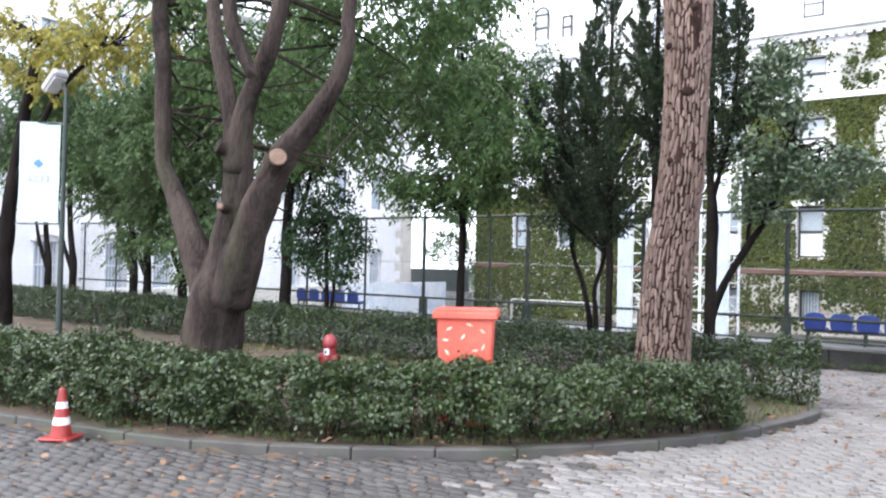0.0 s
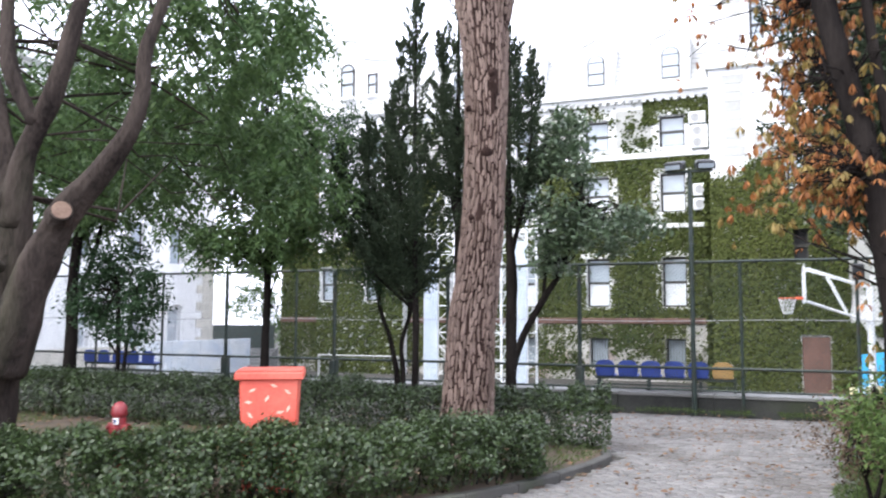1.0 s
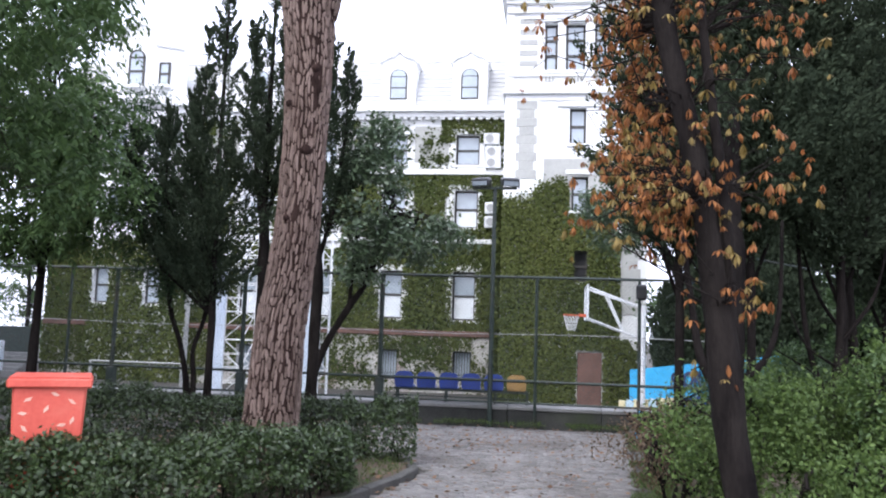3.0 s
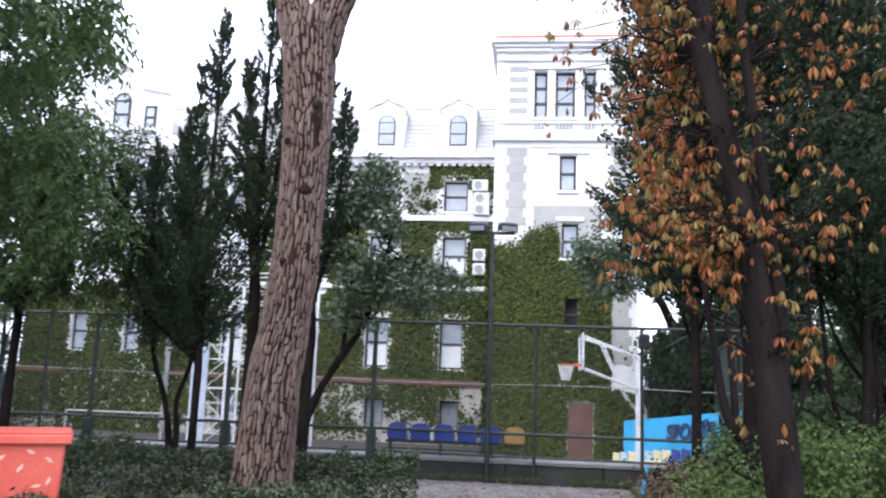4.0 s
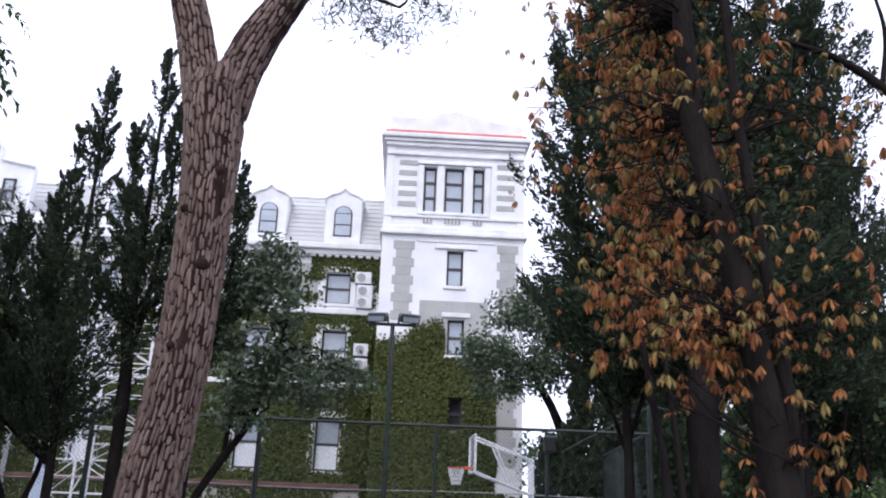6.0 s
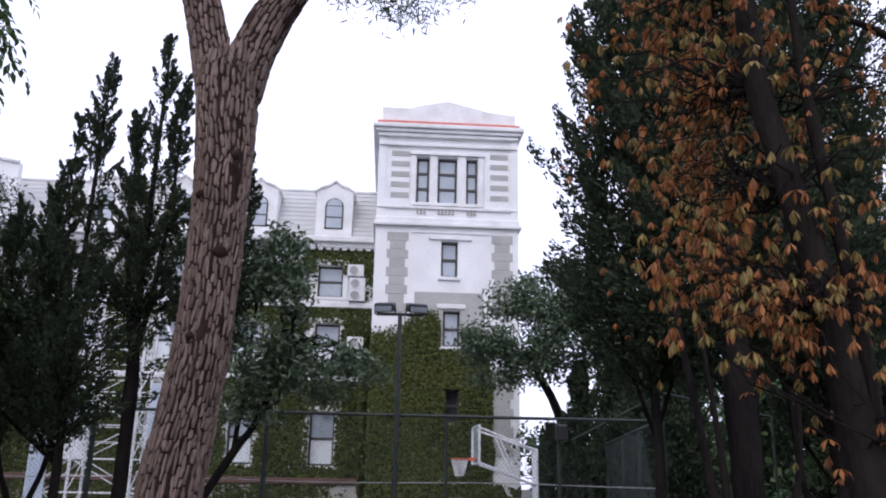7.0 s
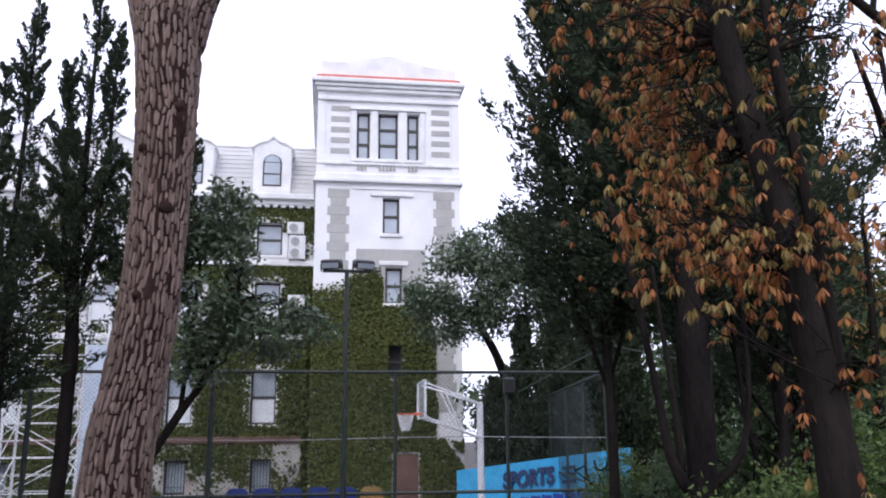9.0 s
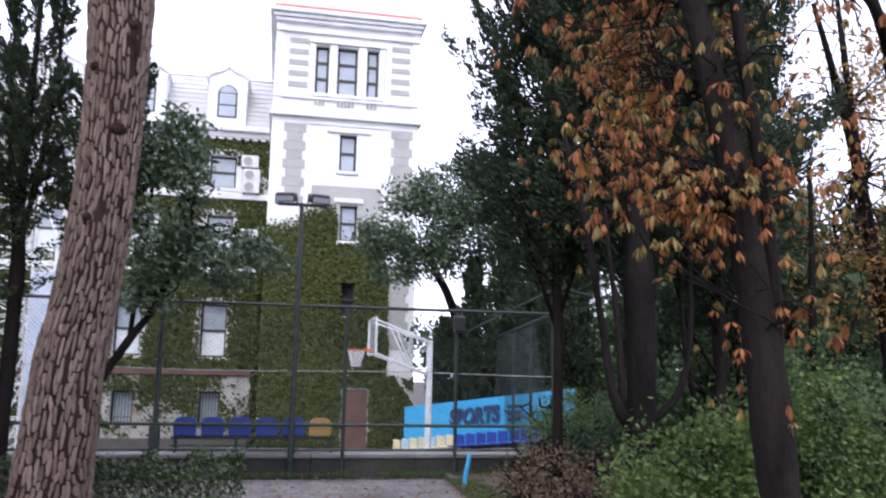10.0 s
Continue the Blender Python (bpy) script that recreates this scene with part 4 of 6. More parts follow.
ivy(-27.6, -1.4, COURT_Z, 13.75, FY, 420, facade_keep, 0.17)
ivy(X0, X1, COURT_Z, 9.3, TY, 620, tower_keep, 0.14)
ivy(GX0, GX1, COURT_Z, 8.0, GY, 190, lambda x, z: clear(x, z, ph, 0.05) and z < 6.6 + noise.noise((x, 1, 1)), 0.21)
n = 9000
p = np.stack([np.full(n, X0) - rng.uniform(0.02, 0.3, n), rng.uniform(TY, FY, n), rng.uniform(COURT_Z, 8.4, n)], 1)
solid("ivy", leaves(p, 0.24, 0.8, normals=np.tile((-1, 0, 0.3), (n, 1)), droop=0.6), LEAF_IVY, "ivy climbing the tower's inner side", "ivy", kind="stuff", at=(X0, TY, 0))


# ---- fence ----
FN = 18.3
fence = thing("court_fence", (0, FN, 0), "tall dark green chain-link fence on steel posts", "fence")
post_x = [-31.9, -29.7, -27.45, -23.5, -20.5, -17.0, -14.6, -12.43, -10.24, -9.1, -6.0, -2.82, 0.58, 2.75, 4.75]
for x in post_x:
    big = x in (-12.43, -9.1, -6.0, -2.82)
    part("post", Shape().tube([(x, FN, -0.1), (x, FN, 3.2)], [0.05 if big else 0.035] * 2, 8), IRON, fence)
    if big:
        part("post_foot", Shape().box(x - 0.09, FN - 0.09, 0.0, x + 0.09, FN + 0.09, 0.95, bevel=0.01), IRON, fence)
for z, r in ((3.22, 0.034), (0.98, 0.034), (0.52, 0.026)):
    part("rail", Shape().tube([(x, FN, z + 0.012 * noise.noise((x, z, 0))) for x in np.linspace(-34, 4.8, 30)], [r] * 30, 6), IRON, fence)
part("tension_wire", Shape().tube([(x, FN, 1.98 + 0.02 * math.sin(x)) for x in np.linspace(-34, 4.8, 40)], [0.009] * 40, 4), LAMP_GREY, fence)
wm = Shape()
for i in range(int(42 / 0.085)):
    x = -37 + i * 0.085
    for sgn in (1, -1):
        a, b = (x, 0.5), (x + sgn * 2.7, 3.2)
        if min(a[0], b[0]) < -34 or max(a[0], b[0]) > 4.75:
            continue
        wm.tube([(a[0], FN, a[1]), (b[0], FN, b[1])], [0.0024] * 2, 3, caps=False)
part("wire_mesh", wm, WIRE, fence, "woven wire mesh", kind="stuff")
# Side run going back from the corner.
side = thing("side_fence", (4.75, FN, 0), "dark chain-link side fence with a taller corner post", "fence")
part("post", Shape().tube([(4.8, FN, -0.1), (4.8, FN, 3.78)], [0.045] * 2, 8), IRON, side)
for i, (x, y) in enumerate(((5.3, 21.5), (5.9, 25.0), (6.4, 28.5), (6.9, 32.0))):
    part("post", Shape().tube([(x, y, COURT_Z), (x, y, 3.3)], [0.04] * 2, 8), IRON, side)
for z in (3.25, 0.95):
    part("rail", Shape().tube([(4.8, FN, z), (6.9, 32, z)], [0.03] * 2, 6), IRON, side)
part("brace", Shape().bar((4.8, FN, 3.75), (3.7, FN + 3, 3.0), 0.016).bar((4.8, FN, 3.78), (7.2, FN + 0.4, 3.4), 0.02).bar((7.2, FN + 0.4, 3.4), (7.2, FN + 0.4, 0), 0.03), IRON, side)
sm = Shape()
for i in range(150):
    t = i / 150
    for sgn in (1, -1):
        t2 = t + sgn * 0.19
        if 0 <= t2 <= 1:
            sm.tube([(4.8 + 2.1 * t, FN + 13.7 * t, 0.4), (4.8 + 2.1 * t2, FN + 13.7 * t2, 3.2)], [0.002] * 2, 3, caps=False)
part("wire_mesh", sm, WIRE, side, "woven wire mesh", kind="stuff")

# Tall floodlight mast in the fence line.
mast = thing("floodlight_mast", (-0.38, FN - 0.06, 0), "slim dark mast with two black floodlights", "floodlight")
part("pole", Shape().tube([(-0.38, FN - 0.06, -0.05), (-0.38, FN - 0.06, 5.2)], [0.055, 0.042], 10), IRON, mast)
part("crossarm", Shape().box(-0.85, FN - 0.09, 5.14, 0.1, FN - 0.03, 5.2, bevel=0.01), IRON, mast)
for x, tip in ((-0.68, -12), (-0.06, 14)):
    m = Matrix.Translation((x, FN - 0.05, 5.3)) @ Matrix.Rotation(radians(tip), 4, "Z") @ Matrix.Rotation(radians(14), 4, "X")
    head = part("floodlight", Shape().box(-0.19, -0.16, -0.08, 0.19, 0.16, 0.10, bevel=0.03, m=m), LAMP_BLACK, mast)
    part("lens", Shape().box(-0.16, -0.175, -0.06, 0.16, -0.162, 0.04, m=m), PANE, head)
    for xa in (-0.22, 0.193):
        part("yoke_arm", Shape().box(xa, -0.02, -0.13, xa + 0.027, 0.02, 0.02, m=m), IRON, head)
# An unidentified dark blob by this post, built in a floodlight's form.
for x, z in ((2.78, 2.95),):
    fl = thing("fence_floodlight", (x, FN - 0.1, z), "unidentified dark blob shaped as a boxy floodlight", "floodlight", "fence lights")
    part("housing", Shape().box(x - 0.11, FN - 0.2, z - 0.16, x + 0.11, FN - 0.04, z + 0.16, bevel=0.03), LAMP_BLACK, fl)
    part("glass", Shape().box(x - 0.09, FN - 0.212, z - 0.13, x + 0.09, FN - 0.203, z + 0.1), UNLIT_BLACK, fl)


# ---- benches of seats ----
def seat_shell(mat_name, material, root, x, y, z):
    """A moulded seat with a rounded back, its back to the path."""
    s = Shape()
    out = [(-0.2, 0.0), (0.2, 0.0), (0.215, 0.12), (0.205, 0.24), (0.16, 0.305), (0.08, 0.33), (-0.08, 0.33), (-0.16, 0.305), (-0.205, 0.24), (-0.215, 0.12)]
    s.prism([(x + a, z + b) for a, b in out], y - 0.02, y + 0.02)
    k = Shape().box(x - 0.2, y + 0.022, z - 0.03, x + 0.2, y + 0.38, z + 0.012, bevel=0.015)
    a = part("backrest", s, material, root, mat_name)
    part("seat", k, material, root)
    return a


def bench(xs_mats, y, z, label, legs):
    root = thing("seat_bench", (xs_mats[0][0], y, z - 0.35), label, "bench", "spectator benches")
    for x, m, lab in xs_mats:
        seat_shell(lab, m, root, x, y, z)
    a, b = xs_mats[0][0] - 0.25, xs_mats[-1][0] + 0.25
    part("frame_rail", Shape().box(a, y + 0.05, z - 0.085, b, y + 0.1, z - 0.032).box(a, y + 0.28, z - 0.085, b, y + 0.33, z - 0.032), IRON, root)
    part("lower_rail", Shape().box(a, y + 0.055, z - 0.22, b, y + 0.085, z - 0.19), IRON, root)
    for x in legs:
        for dy in (0.05, 0.28):
            part("leg", Shape().box(x - 0.02, y + dy, z - 0.33, x + 0.02, y + dy + 0.04, z - 0.087), IRON, root)
    return root


bench([(-2.33 + 0.5 * i, SEAT_BLUE, "blue plastic backrest") for i in range(5)] + [(0.17, SEAT_TAN, "tan plastic backrest")], 18.66, 0.765, "row of blue seats and one tan seat", [-2.5, -1.4, -0.3, 0.4])
bench([(-17.6 + 0.55 * i, SEAT_BLUE, "blue plastic backrest") for i in range(5)], 18.66, 0.72, "row of worn blue plastic seats on a terrace", [-17.8, -16.4, -15.2])


# ---- blue hoarding with seats ----
A, B = Vector((3.75, 31.0)), Vector((7.3, 23.9))
hb = thing("blue_banner", (*((A + B) / 2), -0.5), "bright blue cloth banner lettered in dark print", "banner")
d2 = (B - A)
nrm = Vector((d2.y, -d2.x)).normalized()
if nrm.y > 0:
    nrm = -nrm


def hoard(u, v, off=0.0):
    """A point of the banner: u along it from its far end, v up it."""
    q = A + d2 * u + nrm * off
    lo, hi = -0.6 + 0.95 * u, 0.85 + 0.82 * u
    return (q.x, q.y, lo + (hi - lo) * v)


cl = Shape()
nu = 24
for i in range(nu):
    for j in range(4):
        u0, u1, v0, v1 = i / nu, (i + 1) / nu, j / 4, (j + 1) / 4
        cl.add([hoard(u, v, 0.03 * noise.noise((u * 9, v * 3, 0))) for u, v in ((u0, v0), (u1, v0), (u1, v1), (u0, v1))], [(0, 1, 2, 3)])
        cl.add([hoard(u, v, -0.02 + 0.03 * noise.noise((u * 9, v * 3, 0))) for u, v in ((u0, v0), (u1, v0), (u1, v1), (u0, v1))], [(3, 2, 1, 0)])
part("cloth", cl, BANNER_BLUE, hb)
fnt = bpy.data.curves.new("lettering", "FONT")
fnt.body, fnt.size, fnt.extrude, fnt.shear, fnt.offset = "SPORTS", 0.66, 0.004, 0.2, 0.032
fnt.align_x, fnt.align_y = "CENTER", "CENTER"
fnt.materials.append(PRINT_DARK)
txt = new("lettering", fnt)
cu = Vector(hoard(0.47, 0.62, 0.05))
xa = (Vector(hoard(0.7, 0.62)) - Vector(hoard(0.4, 0.62))).normalized()
za = Vector((0, 0, 1))
ya = (za - xa * za.dot(xa)).normalized()
zz = xa.cross(ya)
rot = Matrix((xa * 1.05, ya, zz)).transposed().to_4x4()
bpy.context.view_layer.update()
ev = txt.evaluated_get(bpy.context.evaluated_depsgraph_get())
tm = bpy.data.meshes.new_from_object(ev)
bpy.data.objects.remove(txt)
tm.transform(Matrix.Translation(cu - Vector(ORIGIN[hb])) @ rot)
lt = new("lettering", tm)
lt.parent = hb
tagged(lt, "dark italic capital lettering")
sb = Shape()
for j in range(3):
    v0 = 0.72 - j * 0.14
    sb.add([hoard(u, v, 0.055) for u, v in ((0.67, v0), (0.74, v0), (0.74, v0 + 0.07), (0.67, v0 + 0.07))], [(0, 1, 2, 3)])
    sb.add([hoard(u, v, 0.045) for u, v in ((0.67, v0), (0.74, v0), (0.74, v0 + 0.07), (0.67, v0 + 0.07))], [(3, 2, 1, 0)])
part("small_print", sb, PRINT_DARK, hb)
ps = Shape()
for u in (0.0, 0.33, 0.66, 1.0):
    q = Vector(hoard(u, 1.0, -0.06))
    ps.bar((q.x, q.y, COURT_Z), q, 0.03)
part("support_post", ps, IRON, hb)
stand = thing("seat_stand", (*((A + B) / 2 + nrm * 1.0), COURT_Z), "stepped stand with rows of blue and pale seats", "stand")
st = Shape()
for i in range(12):
    u0, u1 = i / 12, (i + 1) / 12 - 0.006
    p = [hoard(u, 0.1, o) for u, o in ((u0, 0.15), (u1, 0.15), (u1, 0.75), (u0, 0.75))]
    vs = [(x, y, COURT_Z) for x, y, z in p] + [(x, y, z - 0.28) for x, y, z in p]
    st.add(vs, [(0, 1, 5, 4), (1, 2, 6, 5), (2, 3, 7, 6), (3, 0, 4, 7), (4, 5, 6, 7)])
part("plinth", st, CONCRETE, stand)
for i in range(16):
    u = 0.03 + i * 0.061
    q = Vector(hoard(u, 0.1, 0.45))
    ang = math.atan2(d2.y, d2.x)
    m = Matrix.Translation((q.x, q.y, q.z - 0.05)) @ Matrix.Rotation(ang, 4, "Z")
    mat = SEAT_BLUE if i > 6 else (SEAT_PALE if i not in (1, 4) else BANNER_WHITE)
    part("seat", Shape().box(-0.22, -0.02, -0.1, 0.2, 0.02, 0.25, bevel=0.015, m=m).box(-0.22, -0.35, -0.12, 0.2, -0.022, -0.08, bevel=0.012, m=m), mat, stand)

# ---- basketball hoop ----
HX, HY = 3.62, 25.8
hoop = thing("basketball_hoop", (HX, HY, COURT_Z), "white steel basketball stand with a clear backboard", "basketball hoop")
part("pole", Shape().tube([(HX, HY, COURT_Z), (HX, HY, 2.95)], [0.10, 0.09], 12), WHITE_STEEL, hoop)
for dy in (-0.55, 0.55):
    part("arm", Shape().bar((HX, HY + dy * 0.2, 2.9), (2.02, HY + dy, 3.45), 0.032).bar((HX, HY + dy * 0.2, 1.95), (2.02, HY + dy, 2.52), 0.032).bar((3.05, HY + dy * 0.5, 2.14), (2.55, HY + dy * 0.75, 3.24), 0.026), WHITE_STEEL, hoop)
bf = Shape()
for y0, z0, y1, z1 in ((-0.9, 2.5, 0.9, 2.5), (-0.9, 3.5, 0.9, 3.5), (-0.9, 2.5, -0.9, 3.5), (0.9, 2.5, 0.9, 3.5)):
    bf.bar((1.95, HY + y0, z0), (1.95, HY + y1, z1), 0.034)
board = part("backboard_frame", bf, WHITE_STEEL, hoop)
acr = bpy.data.materials.new("scratched_clear_acrylic")
acr.use_nodes = True
bs = acr.node_tree.nodes["Principled BSDF"]
bs.inputs["Base Color"].default_value = (0.9, 0.93, 0.95, 1)
bs.inputs["Roughness"].default_value = 0.15
bs.inputs["Alpha"].default_value = 0.3
part("clear_panel", Shape().box(1.94, HY - 0.88, 2.52, 1.955, HY + 0.88, 3.48), acr, board)
rim = Shape()
for i in range(20):
    a0, a1 = 2 * math.pi * i / 20, 2 * math.pi * (i + 1) / 20
    rim.bar((1.5 + 0.23 * math.cos(a0), HY + 0.23 * math.sin(a0), 2.62), (1.5 + 0.23 * math.cos(a1), HY + 0.23 * math.sin(a1), 2.62), 0.018)
rim.box(1.72, HY - 0.06, 2.58, 1.94, HY + 0.06, 2.66, bevel=0.01)
part("rim", rim, HOOP_RED, hoop)
net = Shape()
for i in range(14):
    for sg in (1, -1):
        pts = []
        for j in range(5):
            a = 2 * math.pi * (i + sg * j * 0.5) / 14
            r = 0.23 - 0.028 * j
            pts.append((1.5 + r * math.cos(a), HY + r * math.sin(a), 2.6 - 0.11 * j))
        net.tube(pts, [0.009] * 5, 4, caps=False)
part("net", net, NET_WHITE, hoop)

# ---- white lattice scaffold ----
scf = thing("scaffold_tower", (-10.5, 33, COURT_Z), "white steel lattice scaffold tower", "scaffold")
SX = [-12.85, -11.5, -9.4, -8.3]
SYs = [32.4, 33.8]
tops = [6.6, 8.6, 8.9, 6.4]
for i, x in enumerate(SX):
    for y in SYs:
        part("upright", Shape().bar((x, y, COURT_Z), (x, y, tops[i]), 0.055, 8), WHITE_STEEL, scf)
STEP = 1.15
for j, z in enumerate(np.arange(COURT_Z + 0.3, 8.2, STEP)):
    for i in range(3):
        r = Shape()
        if z + STEP > min(tops[i], tops[i + 1]) + 0.3:
            continue
        for y in SYs:
            r.bar((SX[i], y, z), (SX[i + 1], y, z), 0.022, 6).bar((SX[i], y, z + STEP / 2), (SX[i + 1], y, z + STEP / 2), 0.014, 6)
            if (i + j) % 2 == 0:
                r.bar((SX[i], y, z), (SX[i + 1], y, z + STEP), 0.02, 5)
            else:
                r.bar((SX[i], y, z + STEP), (SX[i + 1], y, z), 0.02, 5)
        r.bar((SX[i], SYs[0], z), (SX[i], SYs[1], z + STEP), 0.02, 5)
        part("lattice_bay", r, WHITE_STEEL, scf, kind="stuff")
SHEET = surface("pale_blue_sheeting", (0.38, 0.44, 0.53), (0.52, 0.57, 0.64), scale=1.2, fine=9, rough=0.6, bump=0.2, stain=(0.36, 0.42, 0.55), stain_scale=0.8)
for x, w, top in ((-12.85, 0.62, 4.6), (-8.95, 0.66, 5.2)):
    part("sheeting", Shape().box(x, SYs[0] - 0.1, COURT_Z, x + w, SYs[0] - 0.075, top, bevel=0.005), SHEET, scf, "pale blue-white sheeting")
part("head_frame", Shape().bar((-11.9, 32.4, 7.2), (-10.2, 32.4, 8.9), 0.05).bar((-12.8, 32.4, 6.5), (-11.5, 32.4, 8.6), 0.05).bar((-11.5, 32.4, 8.6), (-9.4, 32.4, 8.9), 0.05).bar((-9.4, 32.4, 8.9), (-8.3, 32.4, 6.4), 0.05), WHITE_STEEL, scf)
goal = thing("football_goal", (-11.5, 24.5, COURT_Z), "small white football goal frame", "goal")
part("goal_frame", Shape().bar((-13.3, 24.5, COURT_Z), (-13.3, 24.5, 0.75), 0.05).bar((-10.3, 24.5, COURT_Z), (-10.3, 24.5, 0.75), 0.05).bar((-13.3, 24.5, 0.75), (-10.3, 24.5, 0.75), 0.035), LAMP_GREY, goal)


# ---- red planter box, hydrant, cone ----
bx, by = -3.97, 8.1
box = thing("red_bin", (bx, by, 0.05), "tall faded red bin with a lid and painted leaves", "bin")
m = Matrix.Translation((bx, by, 0)) @ Matrix.Rotation(radians(30), 4, "Z")
body = Shape()
n = 6
ring_pts = []
for z, w in ((0.04, 0.27), (0.5, 0.287), (1.33, 0.322)):
    ring_pts.append([(sx * w, sy * w, z) for sx, sy in ((-0.94, -1), (0.94, -1), (1, -0.94), (1, 0.94), (0.94, 1), (-0.94, 1), (-1, 0.94), (-1, -0.94))])
vs = [tuple(m @ Vector(p)) for r in ring_pts for p in r]
fs = [tuple(reversed(range(8))), tuple(range(16, 24))] + [(8 * j + i, 8 * j + (i + 1) % 8, 8 * j + 8 + (i + 1) % 8, 8 * j + 8 + i) for j in range(2) for i in range(8)]
body.add(vs, fs)
part("body", body, RED_BOX, box)
part("lid", Shape().box(-0.37, -0.37, 1.33, 0.37, 0.37, 1.42, bevel=0.016, m=m).box(-0.355, -0.355, 1.422, 0.355, 0.355, 1.437, bevel=0.006, m=m), RED_BOX, box, "overhanging red lid")
for i, (u, z, ang) in enumerate(((-0.18, 1.22, 30), (0.2, 1.2, -35), (-0.02, 1.13, 60), (0.12, 0.98, 10), (-0.2, 0.95, -50), (-0.06, 0.82, 25), (0.21, 1.02, 70), (-0.22, 1.09, 0), (0.05, 1.27, -20), (0.17, 0.8, 40), (-0.14, 0.7, 10))):
    y = -0.287 - 0.035 * (z - 0.5) / 0.83 - 0.004
    a = radians(ang)
    o = [(0.045 * c * math.cos(a) - w * math.sin(a), 0.045 * c * math.sin(a) + w * math.cos(a)) for c, w in ((-1, 0), (-0.2, 0.018), (1, 0.004), (0.2, -0.018))]
    p = Shape().prism([(u + dx, z + dz) for dx, dz in o], y - 0.002, y + 0.006)
    p.v = [tuple(m @ Vector(q)) for q in p.v]
    part("painted_leaf", p, LEAF_PRINT, box)

hx, hy = -4.85, 6.72
hyd = thing("fire_hydrant", (hx, hy, 0), "slim dark red hydrant post with a small white plate", "hydrant")
part("post", Shape().lathe([(0.075, 0), (0.075, 0.05), (0.055, 0.07), (0.055, 0.86), (0.075, 0.88), (0.075, 0.93)], (hx, hy, 0), 16), HYD_RED, hyd, smooth=False)
part("collar", Shape().lathe([(0.068, 0.932), (0.07, 1.0)], (hx, hy, 0), 16), HYD_RED, hyd)
plate = part("marking_plate", Shape().box(hx + 0.0, hy - 0.088, 0.935, hx + 0.06, hy - 0.062, 1.0, bevel=0.004), CONE_WHITE, hyd, "small white plate")
part("print_bar", Shape().box(hx + 0.015, hy - 0.092, 0.95, hx + 0.045, hy - 0.089, 0.985), PRINT_DARK, plate)
part("head", Shape().lathe([(0.07, 1.002), (0.08, 1.04), (0.075, 1.1), (0.05, 1.14), (0.02, 1.155)], (hx, hy, 0), 16), HYD_RED, hyd, smooth=True)
part("outlet", Shape().bar((hx - 0.14, hy, 0.9), (hx + 0.14, hy, 0.9), 0.04, 10).bar((hx, hy, 0.9), (hx + 0.05, hy - 0.14, 0.88), 0.038, 10), HYD_RED, hyd)

cx, cy = -6.95, 4.85
cone = thing("traffic_cone", (cx, cy, 0), "red plastic traffic cone with two white bands", "traffic cone")
base = Shape()
base.box(-0.17, -0.17, 0.004, 0.17, 0.17, 0.035, bevel=0.012, m=Matrix.Translation((cx, cy, 0)) @ Matrix.Rotation(0.5, 4, "Z"))
part("base", base, CONE_RED, cone)
prof = lambda z: 0.115 - 0.155 * z
part("body", Shape().lathe([(prof(0.036), 0.036), (prof(0.16), 0.16)], (cx, cy, 0)).lathe([(prof(0.24), 0.24), (prof(0.33), 0.33)], (cx, cy, 0)).lathe([(prof(0.40), 0.40), (prof(0.53), 0.53), (0.02, 0.545)], (cx, cy, 0)), CONE_RED, cone)
part("white_band", Shape().lathe([(prof(0.16) + 0.001, 0.16), (prof(0.24) + 0.001, 0.24)], (cx, cy, 0)), CONE_WHITE, cone)
part("white_band", Shape().lathe([(prof(0.33) + 0.001, 0.33), (prof(0.40) + 0.001, 0.40)], (cx, cy, 0)), CONE_WHITE, cone)

kp = thing("marker_post", (2.5, 16.4, 0), "short leaning post painted light blue", "post")
part("post", Shape().tube([(2.5, 16.4, -0.05), (2.53, 16.4, 0.3), (2.6, 16.4, 0.62)], [0.04, 0.04, 0.038], 10), BANNER_BLUE, kp)

# ---- street lamp with banner ----
lx, ly = -14.6, 9.0
lamp = thing("street_lamp", (lx, ly, 0), "dark lamp post with a grey lantern and banner arm", "street lamp")
part("pole", Shape().tube([(lx, ly, 0), (lx, ly, 1.2), (lx + 0.02, ly, 5.3)], [0.075, 0.055, 0.04], 10), IRON, lamp)
lm = Matrix.Translation((lx - 0.25, ly - 0.1, 5.5)) @ Matrix.Rotation(radians(-35), 4, "Y")
lh = part("lantern", Shape().box(-0.3, -0.16, -0.09, 0.3, 0.16, 0.09, bevel=0.04, m=lm), LAMP_GREY, lamp)
part("lens", Shape().box(-0.24, -0.13, -0.11, 0.2, 0.13, -0.092, m=lm), CONE_WHITE, lh)
part("neck", Shape().bar((lx, ly, 5.25), (lx - 0.1, ly, 5.45), 0.04, 8), IRON, lamp)
part("banner_arm", Shape().bar((lx, ly, 4.62), (lx - 1.25, ly - 0.3, 4.72), 0.018), IRON, lamp)
part("banner_arm", Shape().bar((lx, ly, 2.58), (lx - 1.2, ly - 0.3, 2.58), 0.018), IRON, lamp)
flag = thing("hanging_banner", (lx - 0.6, ly - 0.15, 2), "tall white cloth banner with a small blue emblem", "banner")


def flag_at(u, v, off=0.0):
    return (lx - 0.12 - 1.08 * u, ly - 0.03 - 0.27 * u - off + 0.05 * noise.noise((u * 2, v * 3, 5)), 2.6 + v * 2.05 + 0.06 * u)


